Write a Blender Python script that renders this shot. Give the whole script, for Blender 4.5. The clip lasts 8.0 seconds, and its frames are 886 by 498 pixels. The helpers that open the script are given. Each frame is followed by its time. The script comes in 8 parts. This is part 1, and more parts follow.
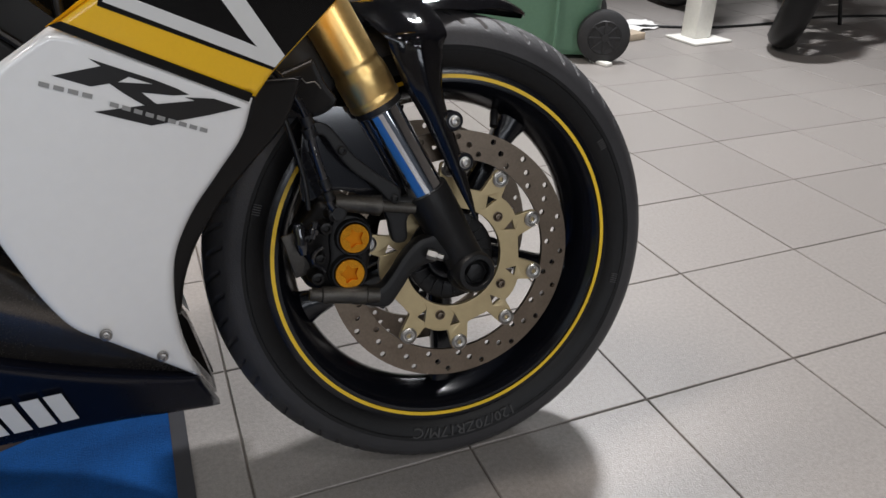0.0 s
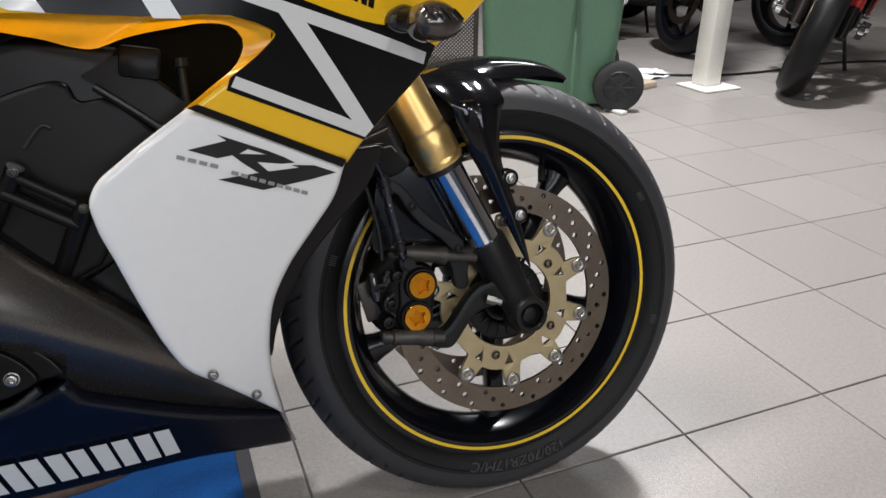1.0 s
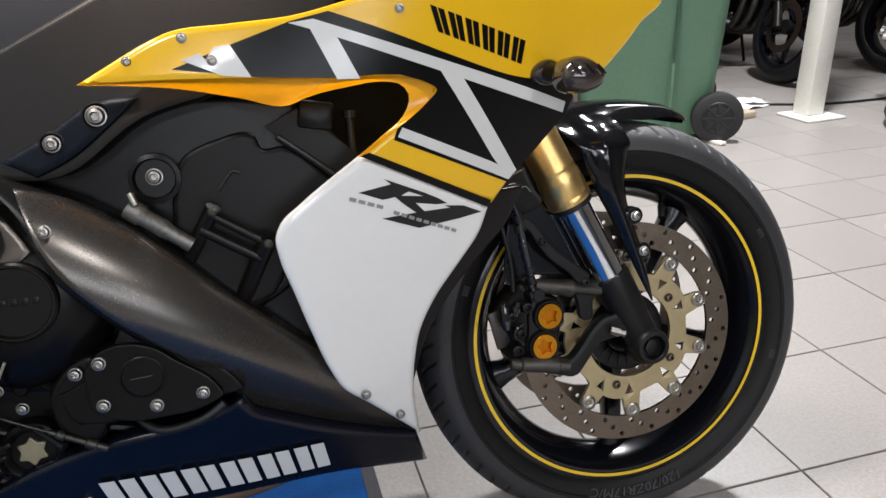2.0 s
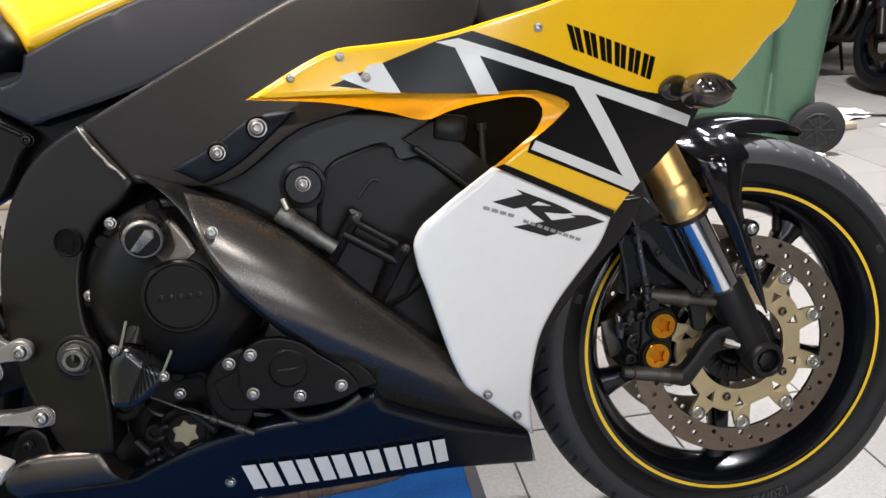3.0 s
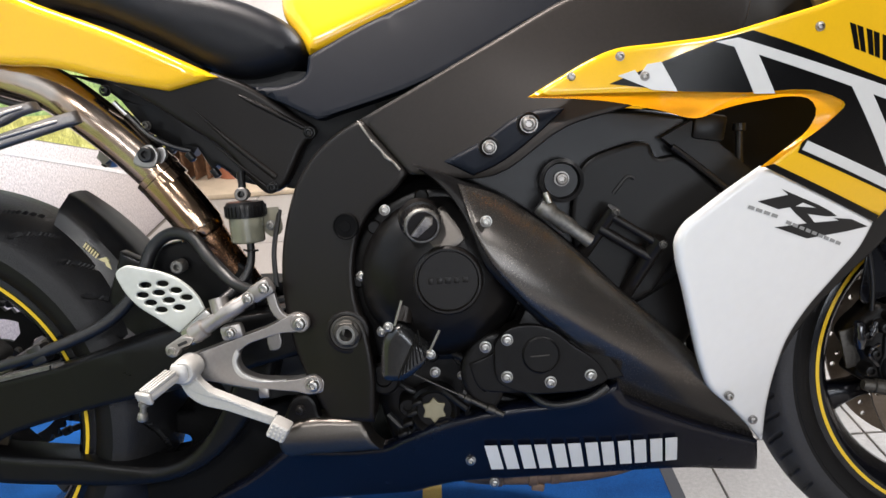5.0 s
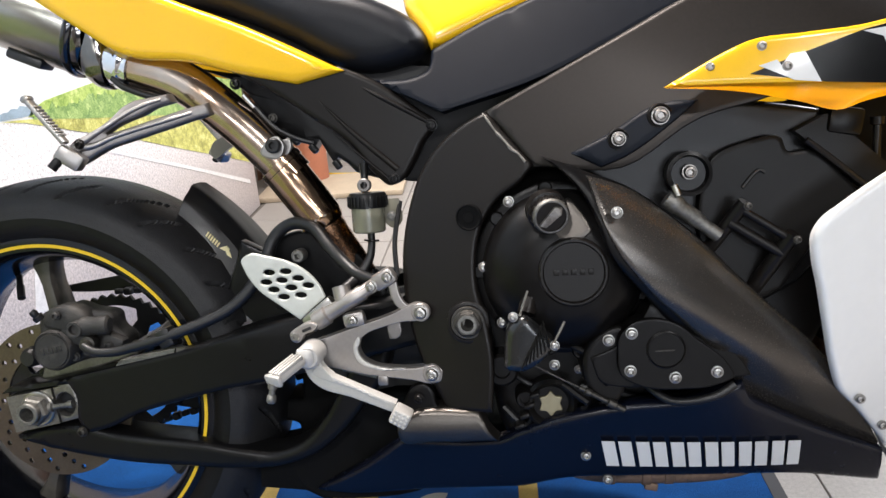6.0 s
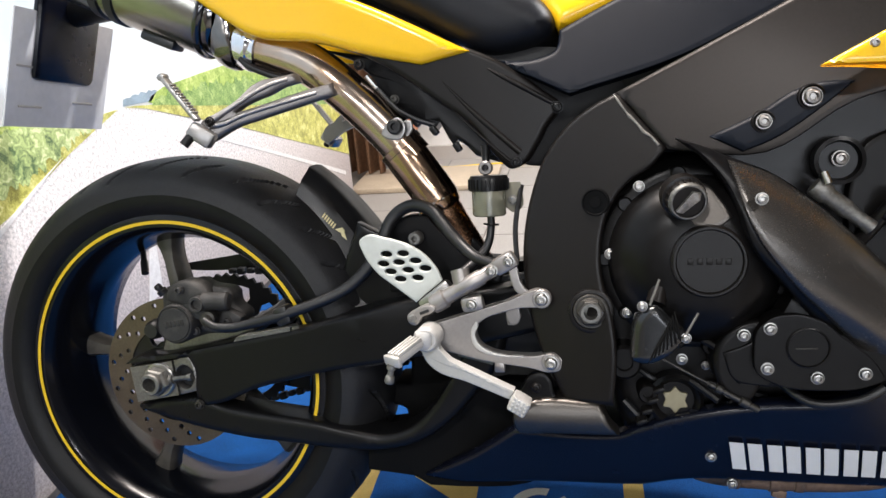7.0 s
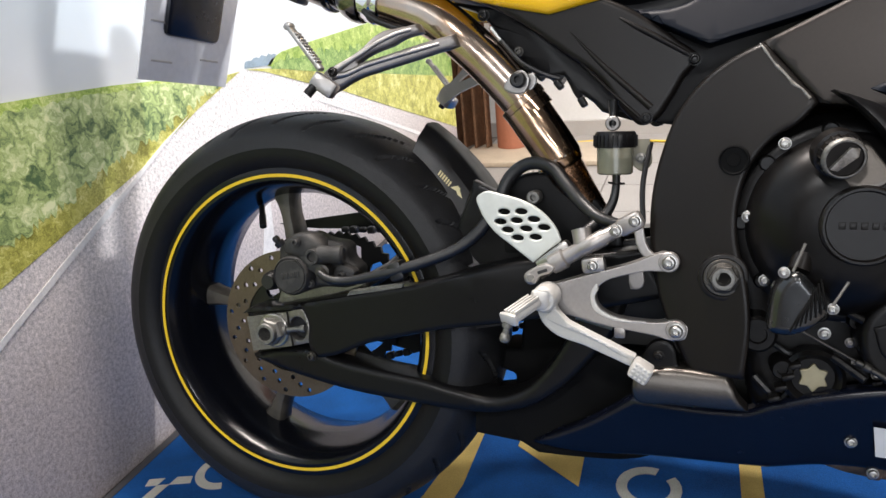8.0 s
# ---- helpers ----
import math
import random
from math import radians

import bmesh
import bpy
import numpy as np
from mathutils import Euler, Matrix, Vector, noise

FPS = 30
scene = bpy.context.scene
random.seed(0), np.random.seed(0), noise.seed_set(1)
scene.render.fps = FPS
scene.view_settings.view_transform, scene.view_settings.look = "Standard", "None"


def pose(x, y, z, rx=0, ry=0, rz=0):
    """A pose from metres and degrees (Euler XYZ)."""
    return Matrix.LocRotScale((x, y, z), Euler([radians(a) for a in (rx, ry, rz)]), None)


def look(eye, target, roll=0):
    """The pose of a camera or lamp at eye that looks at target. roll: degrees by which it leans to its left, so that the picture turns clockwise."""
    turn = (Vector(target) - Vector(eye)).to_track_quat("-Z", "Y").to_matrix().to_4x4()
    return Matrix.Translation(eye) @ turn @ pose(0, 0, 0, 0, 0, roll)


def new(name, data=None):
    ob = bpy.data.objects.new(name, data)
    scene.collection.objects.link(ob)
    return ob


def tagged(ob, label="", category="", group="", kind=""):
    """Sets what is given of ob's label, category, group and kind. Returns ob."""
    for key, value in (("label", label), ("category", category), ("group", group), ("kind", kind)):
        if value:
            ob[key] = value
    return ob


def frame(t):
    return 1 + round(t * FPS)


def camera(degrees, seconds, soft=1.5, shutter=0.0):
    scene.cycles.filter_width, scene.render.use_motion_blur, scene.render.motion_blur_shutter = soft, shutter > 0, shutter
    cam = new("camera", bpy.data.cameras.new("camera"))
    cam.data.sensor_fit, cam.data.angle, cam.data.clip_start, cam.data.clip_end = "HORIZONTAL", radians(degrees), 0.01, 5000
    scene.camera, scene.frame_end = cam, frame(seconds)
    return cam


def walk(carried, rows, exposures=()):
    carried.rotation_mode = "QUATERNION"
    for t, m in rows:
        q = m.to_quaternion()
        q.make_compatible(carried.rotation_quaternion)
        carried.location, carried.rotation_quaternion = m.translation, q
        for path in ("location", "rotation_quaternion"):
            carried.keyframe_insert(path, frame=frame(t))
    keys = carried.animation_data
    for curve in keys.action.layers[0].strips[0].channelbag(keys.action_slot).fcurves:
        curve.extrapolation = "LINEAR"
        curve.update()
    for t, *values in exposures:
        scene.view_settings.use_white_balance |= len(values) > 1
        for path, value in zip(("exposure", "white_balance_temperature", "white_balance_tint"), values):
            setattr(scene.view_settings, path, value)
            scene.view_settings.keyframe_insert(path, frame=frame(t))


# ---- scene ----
cam = camera(62.1, 8.0)
PATH = [
    (0, (-0.6541, -0.7111, 0.7571), (0.0489, 0.959, -0.2328), 1.4),
    (0.5, (-0.6985, -0.7328, 0.7788), (0.0096, 0.9662, -0.1564), 0.9),
    (1, (-0.7408, -0.7524, 0.7984), (-0.0389, 0.9765, -0.0841), 0.4),
    (1.5, (-0.7821, -0.7679, 0.817), (-0.1679, 1.0158, -0.0222), -0.7),
    (3, (-0.8842, -0.8019, 0.848), (-0.5777, 1.0818, 0.0614), -2.6),
    (3.5, (-0.9183, -0.8061, 0.849), (-0.6954, 1.0932, 0.0697), -2.9),
    (4, (-0.9555, -0.8081, 0.8541), (-0.8275, 1.1025, 0.081), -3.2),
    (4.5, (-0.9906, -0.8123, 0.8552), (-0.9513, 1.1045, 0.0893), -3.6),
    (6, (-1.1051, -0.835, 0.8418), (-1.2971, 1.0911, 0.1223), -4.6),
    (6.5, (-1.133, -0.835, 0.8335), (-1.4282, 1.0829, 0.1275), -4.8),
    (7, (-1.1567, -0.8298, 0.8232), (-1.5676, 1.0664, 0.1182), -5.1),
    (7.5, (-1.1712, -0.8246, 0.8025), (-1.7234, 1.0344, 0.0944), -5.4),
    (8, (-1.1857, -0.8236, 0.7891), (-1.8597, 0.9858, 0.0614), -5.7),
]
EXPOSURES = [(0.0, -0.48), (1.0, -0.20), (1.5, -0.10), (3.5, 0.30), (4.5, 0.33), (6.5, 0.33), (8.0, 0.29)]
walk(cam, [(t, look(eye, target, roll)) for t, eye, target, roll in PATH], EXPOSURES)


# ---------------------------------------------------------------- light
world = bpy.data.worlds.new("world")
scene.world = world
world.use_nodes = True
world.node_tree.nodes["Background"].inputs[0].default_value = (0.80, 0.92, 1.0, 1)
world.node_tree.nodes["Background"].inputs[1].default_value = 1.2

CEIL = 2.95
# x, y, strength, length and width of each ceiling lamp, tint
# None is seen: the second fits the floor shadow, the rest are added fill.
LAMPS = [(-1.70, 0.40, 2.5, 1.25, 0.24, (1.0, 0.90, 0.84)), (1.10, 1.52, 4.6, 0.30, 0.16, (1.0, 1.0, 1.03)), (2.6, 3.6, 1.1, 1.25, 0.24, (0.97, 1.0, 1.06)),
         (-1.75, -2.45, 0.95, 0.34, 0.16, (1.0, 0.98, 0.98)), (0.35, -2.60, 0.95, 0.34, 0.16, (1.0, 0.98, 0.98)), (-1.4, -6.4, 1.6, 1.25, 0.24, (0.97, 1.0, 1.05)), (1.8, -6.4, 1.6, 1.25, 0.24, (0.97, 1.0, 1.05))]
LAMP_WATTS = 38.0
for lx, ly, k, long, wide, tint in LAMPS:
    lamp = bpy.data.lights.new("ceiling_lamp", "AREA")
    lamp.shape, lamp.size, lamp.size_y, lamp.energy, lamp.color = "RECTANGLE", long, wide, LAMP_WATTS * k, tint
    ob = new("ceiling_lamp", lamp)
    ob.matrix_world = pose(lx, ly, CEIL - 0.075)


# daylight-tinted fill from an unseen shop window added at the south end
WINDOW = (-1.6, 2.8, 1.45, 2.65)
window_fill = bpy.data.lights.new("window_light", "AREA")
window_fill.shape, window_fill.size, window_fill.size_y, window_fill.energy, window_fill.color = "RECTANGLE", WINDOW[1] - WINDOW[0] - 0.1, WINDOW[3] - WINDOW[2] - 0.1, 85.0, (0.93, 0.97, 1.07)
ob = new("window_light", window_fill)
ob.matrix_world = pose((WINDOW[0] + WINDOW[1]) / 2, -8.38, (WINDOW[2] + WINDOW[3]) / 2, 90, 0, 0)


# ---------------------------------------------------------------- materials
def mat(name, color, rough=0.5, metal=0.0, coat=0.0, var=0.12, scale=6.0, fine=90.0, bump=0.0, bump_scale=300.0, rvar=0.1, spec=0.5, trans=0.0, alt=None, alt_at=0.62):
    """A surface with two scales of variation in colour and gloss, and fine relief."""
    m = bpy.data.materials.new(name)
    m.use_nodes = True
    nt = m.node_tree
    p = nt.nodes["Principled BSDF"]
    tc = nt.nodes.new("ShaderNodeTexCoord")
    n1, n2 = nt.nodes.new("ShaderNodeTexNoise"), nt.nodes.new("ShaderNodeTexNoise")
    n1.inputs["Scale"].default_value, n2.inputs["Scale"].default_value = scale, fine
    n1.inputs["Detail"].default_value, n2.inputs["Detail"].default_value = 4, 5
    for n in (n1, n2):
        nt.links.new(tc.outputs["Object"], n.inputs["Vector"])
    add = nt.nodes.new("ShaderNodeMath")
    add.operation = "ADD"
    nt.links.new(n1.outputs["Fac"], add.inputs[0])
    nt.links.new(n2.outputs["Fac"], add.inputs[1])
    ramp = nt.nodes.new("ShaderNodeMapRange")
    ramp.inputs["From Min"].default_value, ramp.inputs["From Max"].default_value = 0.6, 1.4
    ramp.inputs["To Min"].default_value, ramp.inputs["To Max"].default_value = 1 - var, 1 + var
    nt.links.new(add.outputs[0], ramp.inputs["Value"])
    mix = nt.nodes.new("ShaderNodeVectorMath")
    mix.operation = "SCALE"
    mix.inputs[0].default_value = color
    nt.links.new(ramp.outputs[0], mix.inputs["Scale"])
    last = mix.outputs[0]
    if alt:
        blend = nt.nodes.new("ShaderNodeMix")
        blend.data_type = "RGBA"
        edge = nt.nodes.new("ShaderNodeMapRange")
        edge.inputs["From Min"].default_value, edge.inputs["From Max"].default_value = alt_at - 0.08, alt_at + 0.08
        nt.links.new(n1.outputs["Fac"], edge.inputs["Value"])
        nt.links.new(edge.outputs[0], blend.inputs["Factor"])
        nt.links.new(last, blend.inputs["A"])
        blend.inputs["B"].default_value = (*alt, 1)
        last = blend.outputs["Result"]
    nt.links.new(last, p.inputs["Base Color"])
    rr = nt.nodes.new("ShaderNodeMapRange")
    rr.inputs["From Min"].default_value, rr.inputs["From Max"].default_value = 0.6, 1.4
    rr.inputs["To Min"].default_value, rr.inputs["To Max"].default_value = max(0.02, rough - rvar * rough), min(1, rough + rvar * rough)
    nt.links.new(add.outputs[0], rr.inputs["Value"])
    nt.links.new(rr.outputs[0], p.inputs["Roughness"])
    p.inputs["Metallic"].default_value = metal
    p.inputs["Coat Weight"].default_value = coat
    p.inputs["Coat Roughness"].default_value = 0.06
    p.inputs["Specular IOR Level"].default_value = spec
    p.inputs["Transmission Weight"].default_value = trans
    if bump:
        nb, bp = nt.nodes.new("ShaderNodeTexNoise"), nt.nodes.new("ShaderNodeBump")
        nb.inputs["Scale"].default_value, nb.inputs["Detail"].default_value = bump_scale, 3
        nt.links.new(tc.outputs["Object"], nb.inputs["Vector"])
        nt.links.new(nb.outputs["Fac"], bp.inputs["Height"])
        bp.inputs["Strength"].default_value, bp.inputs["Distance"].default_value = bump, 0.002
        nt.links.new(bp.outputs["Normal"], p.inputs["Normal"])
    return m


def random_tint(m, amount):
    """Each object takes a slightly different shade of the material."""
    nt = m.node_tree
    p = nt.nodes["Principled BSDF"]
    link = p.inputs["Base Color"].links[0]
    info, rng, sc = nt.nodes.new("ShaderNodeObjectInfo"), nt.nodes.new("ShaderNodeMapRange"), nt.nodes.new("ShaderNodeVectorMath")
    rng.inputs["To Min"].default_value, rng.inputs["To Max"].default_value = 1 - amount, 1 + amount
    sc.operation = "SCALE"
    nt.links.new(info.outputs["Random"], rng.inputs["Value"])
    nt.links.new(link.from_socket, sc.inputs[0])
    nt.links.new(rng.outputs[0], sc.inputs["Scale"])
    nt.links.new(sc.outputs[0], p.inputs["Base Color"])
    return m


YELLOW = mat("yellow_paint", (0.92, 0.53, 0.012), 0.20, coat=0.35, var=0.03, fine=400, rvar=0.05)
WHITE = mat("white_paint", (0.86, 0.86, 0.845), 0.22, coat=0.6, var=0.02, rvar=0.05)
DECAL_WHITE = mat("white_decal", (0.72, 0.72, 0.70), 0.3, coat=0.4, var=0.03)
DECAL_BLACK = mat("black_decal", (0.004, 0.004, 0.0042), 0.24, spec=0.22, var=0.15)
GREY_PRINT = mat("grey_print", (0.30, 0.30, 0.29), 0.35, var=0.05)
GLOSS_BLACK = mat("gloss_black", (0.008, 0.008, 0.010), 0.1, coat=0.9, var=0.1)
MATT_COVER = mat("satin_graphite", (0.110, 0.101, 0.092), 0.27, metal=0.8, var=0.08, fine=700, bump=0.012, bump_scale=900)
NAVY = mat("navy_plastic", (0.0034, 0.0046, 0.0105), 0.26, spec=0.34, var=0.15, bump=0.03, bump_scale=700)
FRAME = mat("frame_satin", (0.0080, 0.0067, 0.0060), 0.34, spec=0.24, var=0.15, fine=300, bump=0.006, bump_scale=700)
SPAR = mat("satin_frame_alloy", (0.0275, 0.0245, 0.0228), 0.40, metal=0.75, spec=0.4, var=0.12, scale=3, fine=300, bump=0.006, bump_scale=700)
PLASTIC = mat("black_plastic", (0.0058, 0.0057, 0.0060), 0.30, spec=0.22, var=0.2, bump=0.02, bump_scale=900)
TANK_MATT = mat("matt_slate", (0.0026, 0.0046, 0.0095), 0.42, spec=0.13, var=0.1, bump=0.012, bump_scale=900)
ENGINE = mat("engine_black", (0.0048, 0.0044, 0.0043), 0.31, spec=0.19, var=0.3, bump=0.05, bump_scale=500, alt=(0.0090, 0.0083, 0.0080))
DARK = mat("shadowed_black", (0.009, 0.009, 0.0098), 0.6, var=0.2)
RUBBER = mat("tyre_rubber", (0.0062, 0.0062, 0.0066), 0.42, var=0.3, scale=14, fine=160, bump=0.15, bump_scale=500, spec=0.20)
TREAD = mat("tread_rubber", (0.034, 0.034, 0.037), 0.52, var=0.2, scale=20, fine=240, bump=0.25, bump_scale=600, spec=0.4)
HOSE = mat("hose_rubber", (0.007, 0.007, 0.0075), 0.42, var=0.2)
EMBLEM = mat("matt_black_print", (0.008, 0.008, 0.0085), 0.45, var=0.1)
SHROUD = mat("grey_black_plastic", (0.0068, 0.0064, 0.0062), 0.34, spec=0.15, var=0.15, bump=0.04, bump_scale=800)
RIM = mat("rim_black", (0.0035, 0.0040, 0.0062), 0.20, spec=0.3, coat=0.12, var=0.15)
TAPE = mat("yellow_tape", (0.80, 0.52, 0.02), 0.4, var=0.05)
CHROME = mat("chrome", (0.74, 0.75, 0.77), 0.05, metal=1.0, var=0.04)
STEEL = mat("steel", (0.38, 0.37, 0.35), 0.32, metal=1.0, var=0.15)
DISC_STEEL = mat("disc_steel", (0.155, 0.124, 0.096), 0.40, metal=1.0, var=0.2, scale=30, fine=300, bump=0.05)
ALU = mat("cast_aluminium", (0.36, 0.335, 0.315), 0.36, metal=0.7, var=0.1, fine=300, bump=0.02, bump_scale=900)
ALU_PALE = mat("pale_aluminium", (0.56, 0.545, 0.515), 0.42, metal=0.3, var=0.10, fine=300, bump=0.03)
GUARD = mat("bare_pale_aluminium", (0.50, 0.52, 0.49), 0.42, metal=0.4, var=0.12, scale=30, bump=0.05)
TAB = mat("satin_dark_metal", (0.105, 0.095, 0.085), 0.34, metal=0.9, var=0.15, fine=400)
GOLD = mat("gold_anodised", (0.84, 0.58, 0.23), 0.34, metal=1.0, var=0.08, fine=200)
GOLD_CARRIER = mat("pale_gold", (0.44, 0.355, 0.205), 0.45, metal=0.8, var=0.1, bump=0.05)
RUST = mat("dull_rusty_steel", (0.15, 0.098, 0.066), 0.55, metal=0.3, var=0.4, scale=30, fine=200, alt=(0.035, 0.028, 0.022))
BOLT_STEEL = mat("bolt_steel", (0.28, 0.265, 0.25), 0.34, metal=1.0, var=0.2)
SPOKE = mat("dusty_spoke", (0.030, 0.027, 0.023), 0.36, var=0.4, scale=20, alt=(0.075, 0.067, 0.057), alt_at=0.58)
DUSTY = mat("dusty_black_cast", (0.022, 0.021, 0.020), 0.6, var=0.5, scale=35, fine=300, bump=0.3, bump_scale=500, alt=(0.06, 0.055, 0.05), alt_at=0.62)
BLACK_CHROME = mat("black_chrome", (0.18, 0.17, 0.16), 0.10, metal=1.0, var=0.1)
SCUFF_PALE = mat("bright_scuffed_metal", (0.30, 0.285, 0.26), 0.45, metal=0.7, var=0.5, scale=120, fine=500)
CAST_SILVER = mat("silver_cast_metal", (0.34, 0.325, 0.31), 0.38, metal=1.0, var=0.08)
DARK_CAST = mat("dark_cast_metal", (0.235, 0.22, 0.21), 0.42, metal=0.9, var=0.12, fine=400)
# Rubber of the frame plug; also the black of shade and filler sheets.
PLUG_AND_FILLER_BLACK = mat("plug_rubber", (0.0035, 0.0035, 0.0037), 0.75, spec=0.1, var=0.2)
HUGGER = mat("hugger_plastic", (0.015, 0.0150, 0.0165), 0.36, spec=0.95, var=0.15, bump=0.015, bump_scale=900)
DULL_ALU = mat("dull_bare_aluminium", (0.21, 0.20, 0.185), 0.38, metal=0.8, var=0.3, scale=40, fine=300, bump=0.1)
CAST_GREY = mat("dull_cast_metal", (0.060, 0.056, 0.050), 0.42, metal=0.7, var=0.3, scale=40, fine=300, bump=0.2, bump_scale=500)
AMBER_DEEP = mat("deep_amber_anodised", (0.50, 0.17, 0.01), 0.3, metal=1.0, var=0.1)
GOLD_PLUG = mat("amber_anodised", (0.60, 0.25, 0.018), 0.22, metal=1.0, var=0.1)
BRONZE = mat("heat_tinted_steel", (0.42, 0.285, 0.19), 0.17, metal=1.0, var=0.2, scale=9, rvar=0.3, alt=(0.56, 0.455, 0.375), alt_at=0.58)
COPPER = mat("coppery_tinted_steel", (0.36, 0.20, 0.115), 0.27, metal=1.0, var=0.35, scale=40, fine=300, bump=0.12, bump_scale=500, alt=(0.10, 0.06, 0.04), alt_at=0.6)
CAN_STEEL = mat("brushed_titanium", (0.36, 0.35, 0.31), 0.22, metal=1.0, var=0.06, rvar=0.2)
VINYL = mat("seat_vinyl", (0.0072, 0.0082, 0.0112), 0.42, spec=0.22, var=0.15, bump=0.12, bump_scale=900)
BRACKET = mat("yellowed_bracket", (0.20, 0.185, 0.13), 0.45, var=0.2)
CLEAR = mat("milky_plastic", (0.36, 0.36, 0.27), 0.22, trans=0.55, var=0.1)
FLUID = mat("amber_fluid", (0.24, 0.16, 0.05), 0.3, var=0.1)
SMOKE = mat("smoked_lens", (0.035, 0.027, 0.022), 0.12, coat=0.6, var=0.1)
CARBON = mat("carbon_weave", (0.007, 0.0075, 0.008), 0.26, coat=0.6, var=0.5, scale=160, fine=200)
PRINT_PALE = mat("pale_yellow_print", (0.72, 0.64, 0.36), 0.4, var=0.1)
BRASS = mat("dull_brass", (0.30, 0.265, 0.17), 0.45, metal=0.5, var=0.2)
TILE = random_tint(mat("floor_tile", (0.262, 0.243, 0.228), 0.36, var=0.24, scale=150, fine=520, bump=0.35, bump_scale=380, rvar=0.25), 0.045)
GROUT = mat("grout", (0.14, 0.123, 0.107), 0.85, var=0.2, bump=0.4)
CARPET = mat("blue_carpet", (0.008, 0.062, 0.215), 0.9, var=0.35, scale=14, fine=420, bump=0.9, bump_scale=700, spec=0.1)
CARPET_YELLOW = mat("yellow_carpet", (0.44, 0.31, 0.10), 0.9, var=0.25, scale=14, fine=420, bump=0.9, bump_scale=700, spec=0.1)
CARPET_WHITE = mat("white_carpet", (0.42, 0.41, 0.37), 0.9, var=0.25, scale=14, fine=420, bump=0.9, bump_scale=700, spec=0.1)
CARPET_EDGE = mat("mat_edge", (0.03, 0.03, 0.035), 0.8, var=0.2)
# Closing walls get dark paint to keep bounced and reflected light low.
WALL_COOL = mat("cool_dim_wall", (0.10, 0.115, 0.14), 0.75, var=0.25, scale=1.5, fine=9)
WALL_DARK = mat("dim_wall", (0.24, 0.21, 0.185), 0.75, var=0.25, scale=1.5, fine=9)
TREAD_DARK = mat("dark_tread_rubber", (0.0145, 0.0145, 0.0155), 0.48, var=0.3, scale=20, fine=240, bump=0.25, bump_scale=600, spec=0.28)
FORK_BLACK = mat("matt_fork_black", (0.0080, 0.0080, 0.0084), 0.42, var=0.2, spec=0.25, bump=0.02)
LETTER = mat("raised_letter_rubber", (0.055, 0.055, 0.056), 0.7, var=0.2)
SCUFF = mat("scuffed_metal", (0.20, 0.195, 0.18), 0.5, metal=0.8, var=0.5, scale=60, fine=300)
WALL = mat("white_wall", (0.72, 0.71, 0.68), 0.7, var=0.05, bump=0.1, bump_scale=200)
# Kept dark so that little light bounces off the unseen ceiling.
CEILING = mat("ceiling_paint", (0.13, 0.135, 0.145), 0.8, var=0.04)
POST = mat("post_paint", (0.72, 0.71, 0.66), 0.45, var=0.08, bump=0.15, bump_scale=60)
BIN_GREEN = mat("green_bin_plastic", (0.095, 0.195, 0.125), 0.5, var=0.12, scale=3, bump=0.1, bump_scale=300)
BIN_TYRE = mat("bin_wheel_rubber", (0.012, 0.012, 0.013), 0.65, var=0.2)
PAPER = mat("paper", (0.75, 0.74, 0.72), 0.7, var=0.05)
TERRACOTTA = mat("terracotta", (0.36, 0.13, 0.07), 0.75, var=0.12, bump=0.2)
BROWN_CLOTH = mat("brown_cloth", (0.20, 0.10, 0.05), 0.9, var=0.4, scale=25, bump=0.4)
BOARD = mat("beige_board", (0.42, 0.34, 0.25), 0.6, var=0.15, scale=20)
RED_PAINT = mat("red_paint", (0.45, 0.015, 0.012), 0.3, coat=0.5, var=0.05)
PLATE_YELLOW = mat("yellow_plate", (0.75, 0.50, 0.02), 0.4, var=0.04)
PLATE_WHITE = mat("white_plate", (0.80, 0.79, 0.79), 0.5, var=0.08)
PLATE_GREY = mat("grey_plate", (0.50, 0.47, 0.44), 0.45, metal=0.3, var=0.05)
PANE = mat("window_glass", (0.95, 0.97, 0.97), 0.03, trans=1.0, var=0.01)
GLOW = bpy.data.materials.new("lamp_diffuser")
GLOW.use_nodes = True
GLOW.node_tree.nodes["Principled BSDF"].inputs["Emission Color"].default_value = (1, 0.97, 0.92, 1)
GLOW.node_tree.nodes["Principled BSDF"].inputs["Emission Strength"].default_value = 7.0


# ---------------------------------------------------------------- mesh helpers
from mathutils.geometry import delaunay_2d_cdt


def to_object(name, bm, material, sharp=38):
    bmesh.ops.recalc_face_normals(bm, faces=bm.faces)
    me = bpy.data.meshes.new(name)
    bm.to_mesh(me)
    bm.free()
    me.materials.append(material)
    if sharp:
        me.shade_smooth()
        me.set_sharp_from_angle(angle=radians(sharp))
    return new(name, me)


def part(name, bm, material, parent, label="", sharp=38, at=None):
    ob = to_object(name, bm, material, sharp)
    ob.parent = parent
    if at is not None:
        ob.matrix_local = at
    if label:
        tagged(ob, label)
    return ob


def again(name, ob, parent, at):
    """One more part on the mesh of another."""
    o = new(name, ob.data)
    o.parent = parent
    o.matrix_local = at
    return o


def thing(name, label, category, at=None, group="", kind=""):
    ob = new(name)
    ob.empty_display_size = 0.1
    if at is not None:
        ob.matrix_world = at
    return tagged(ob, label, category, group, kind)


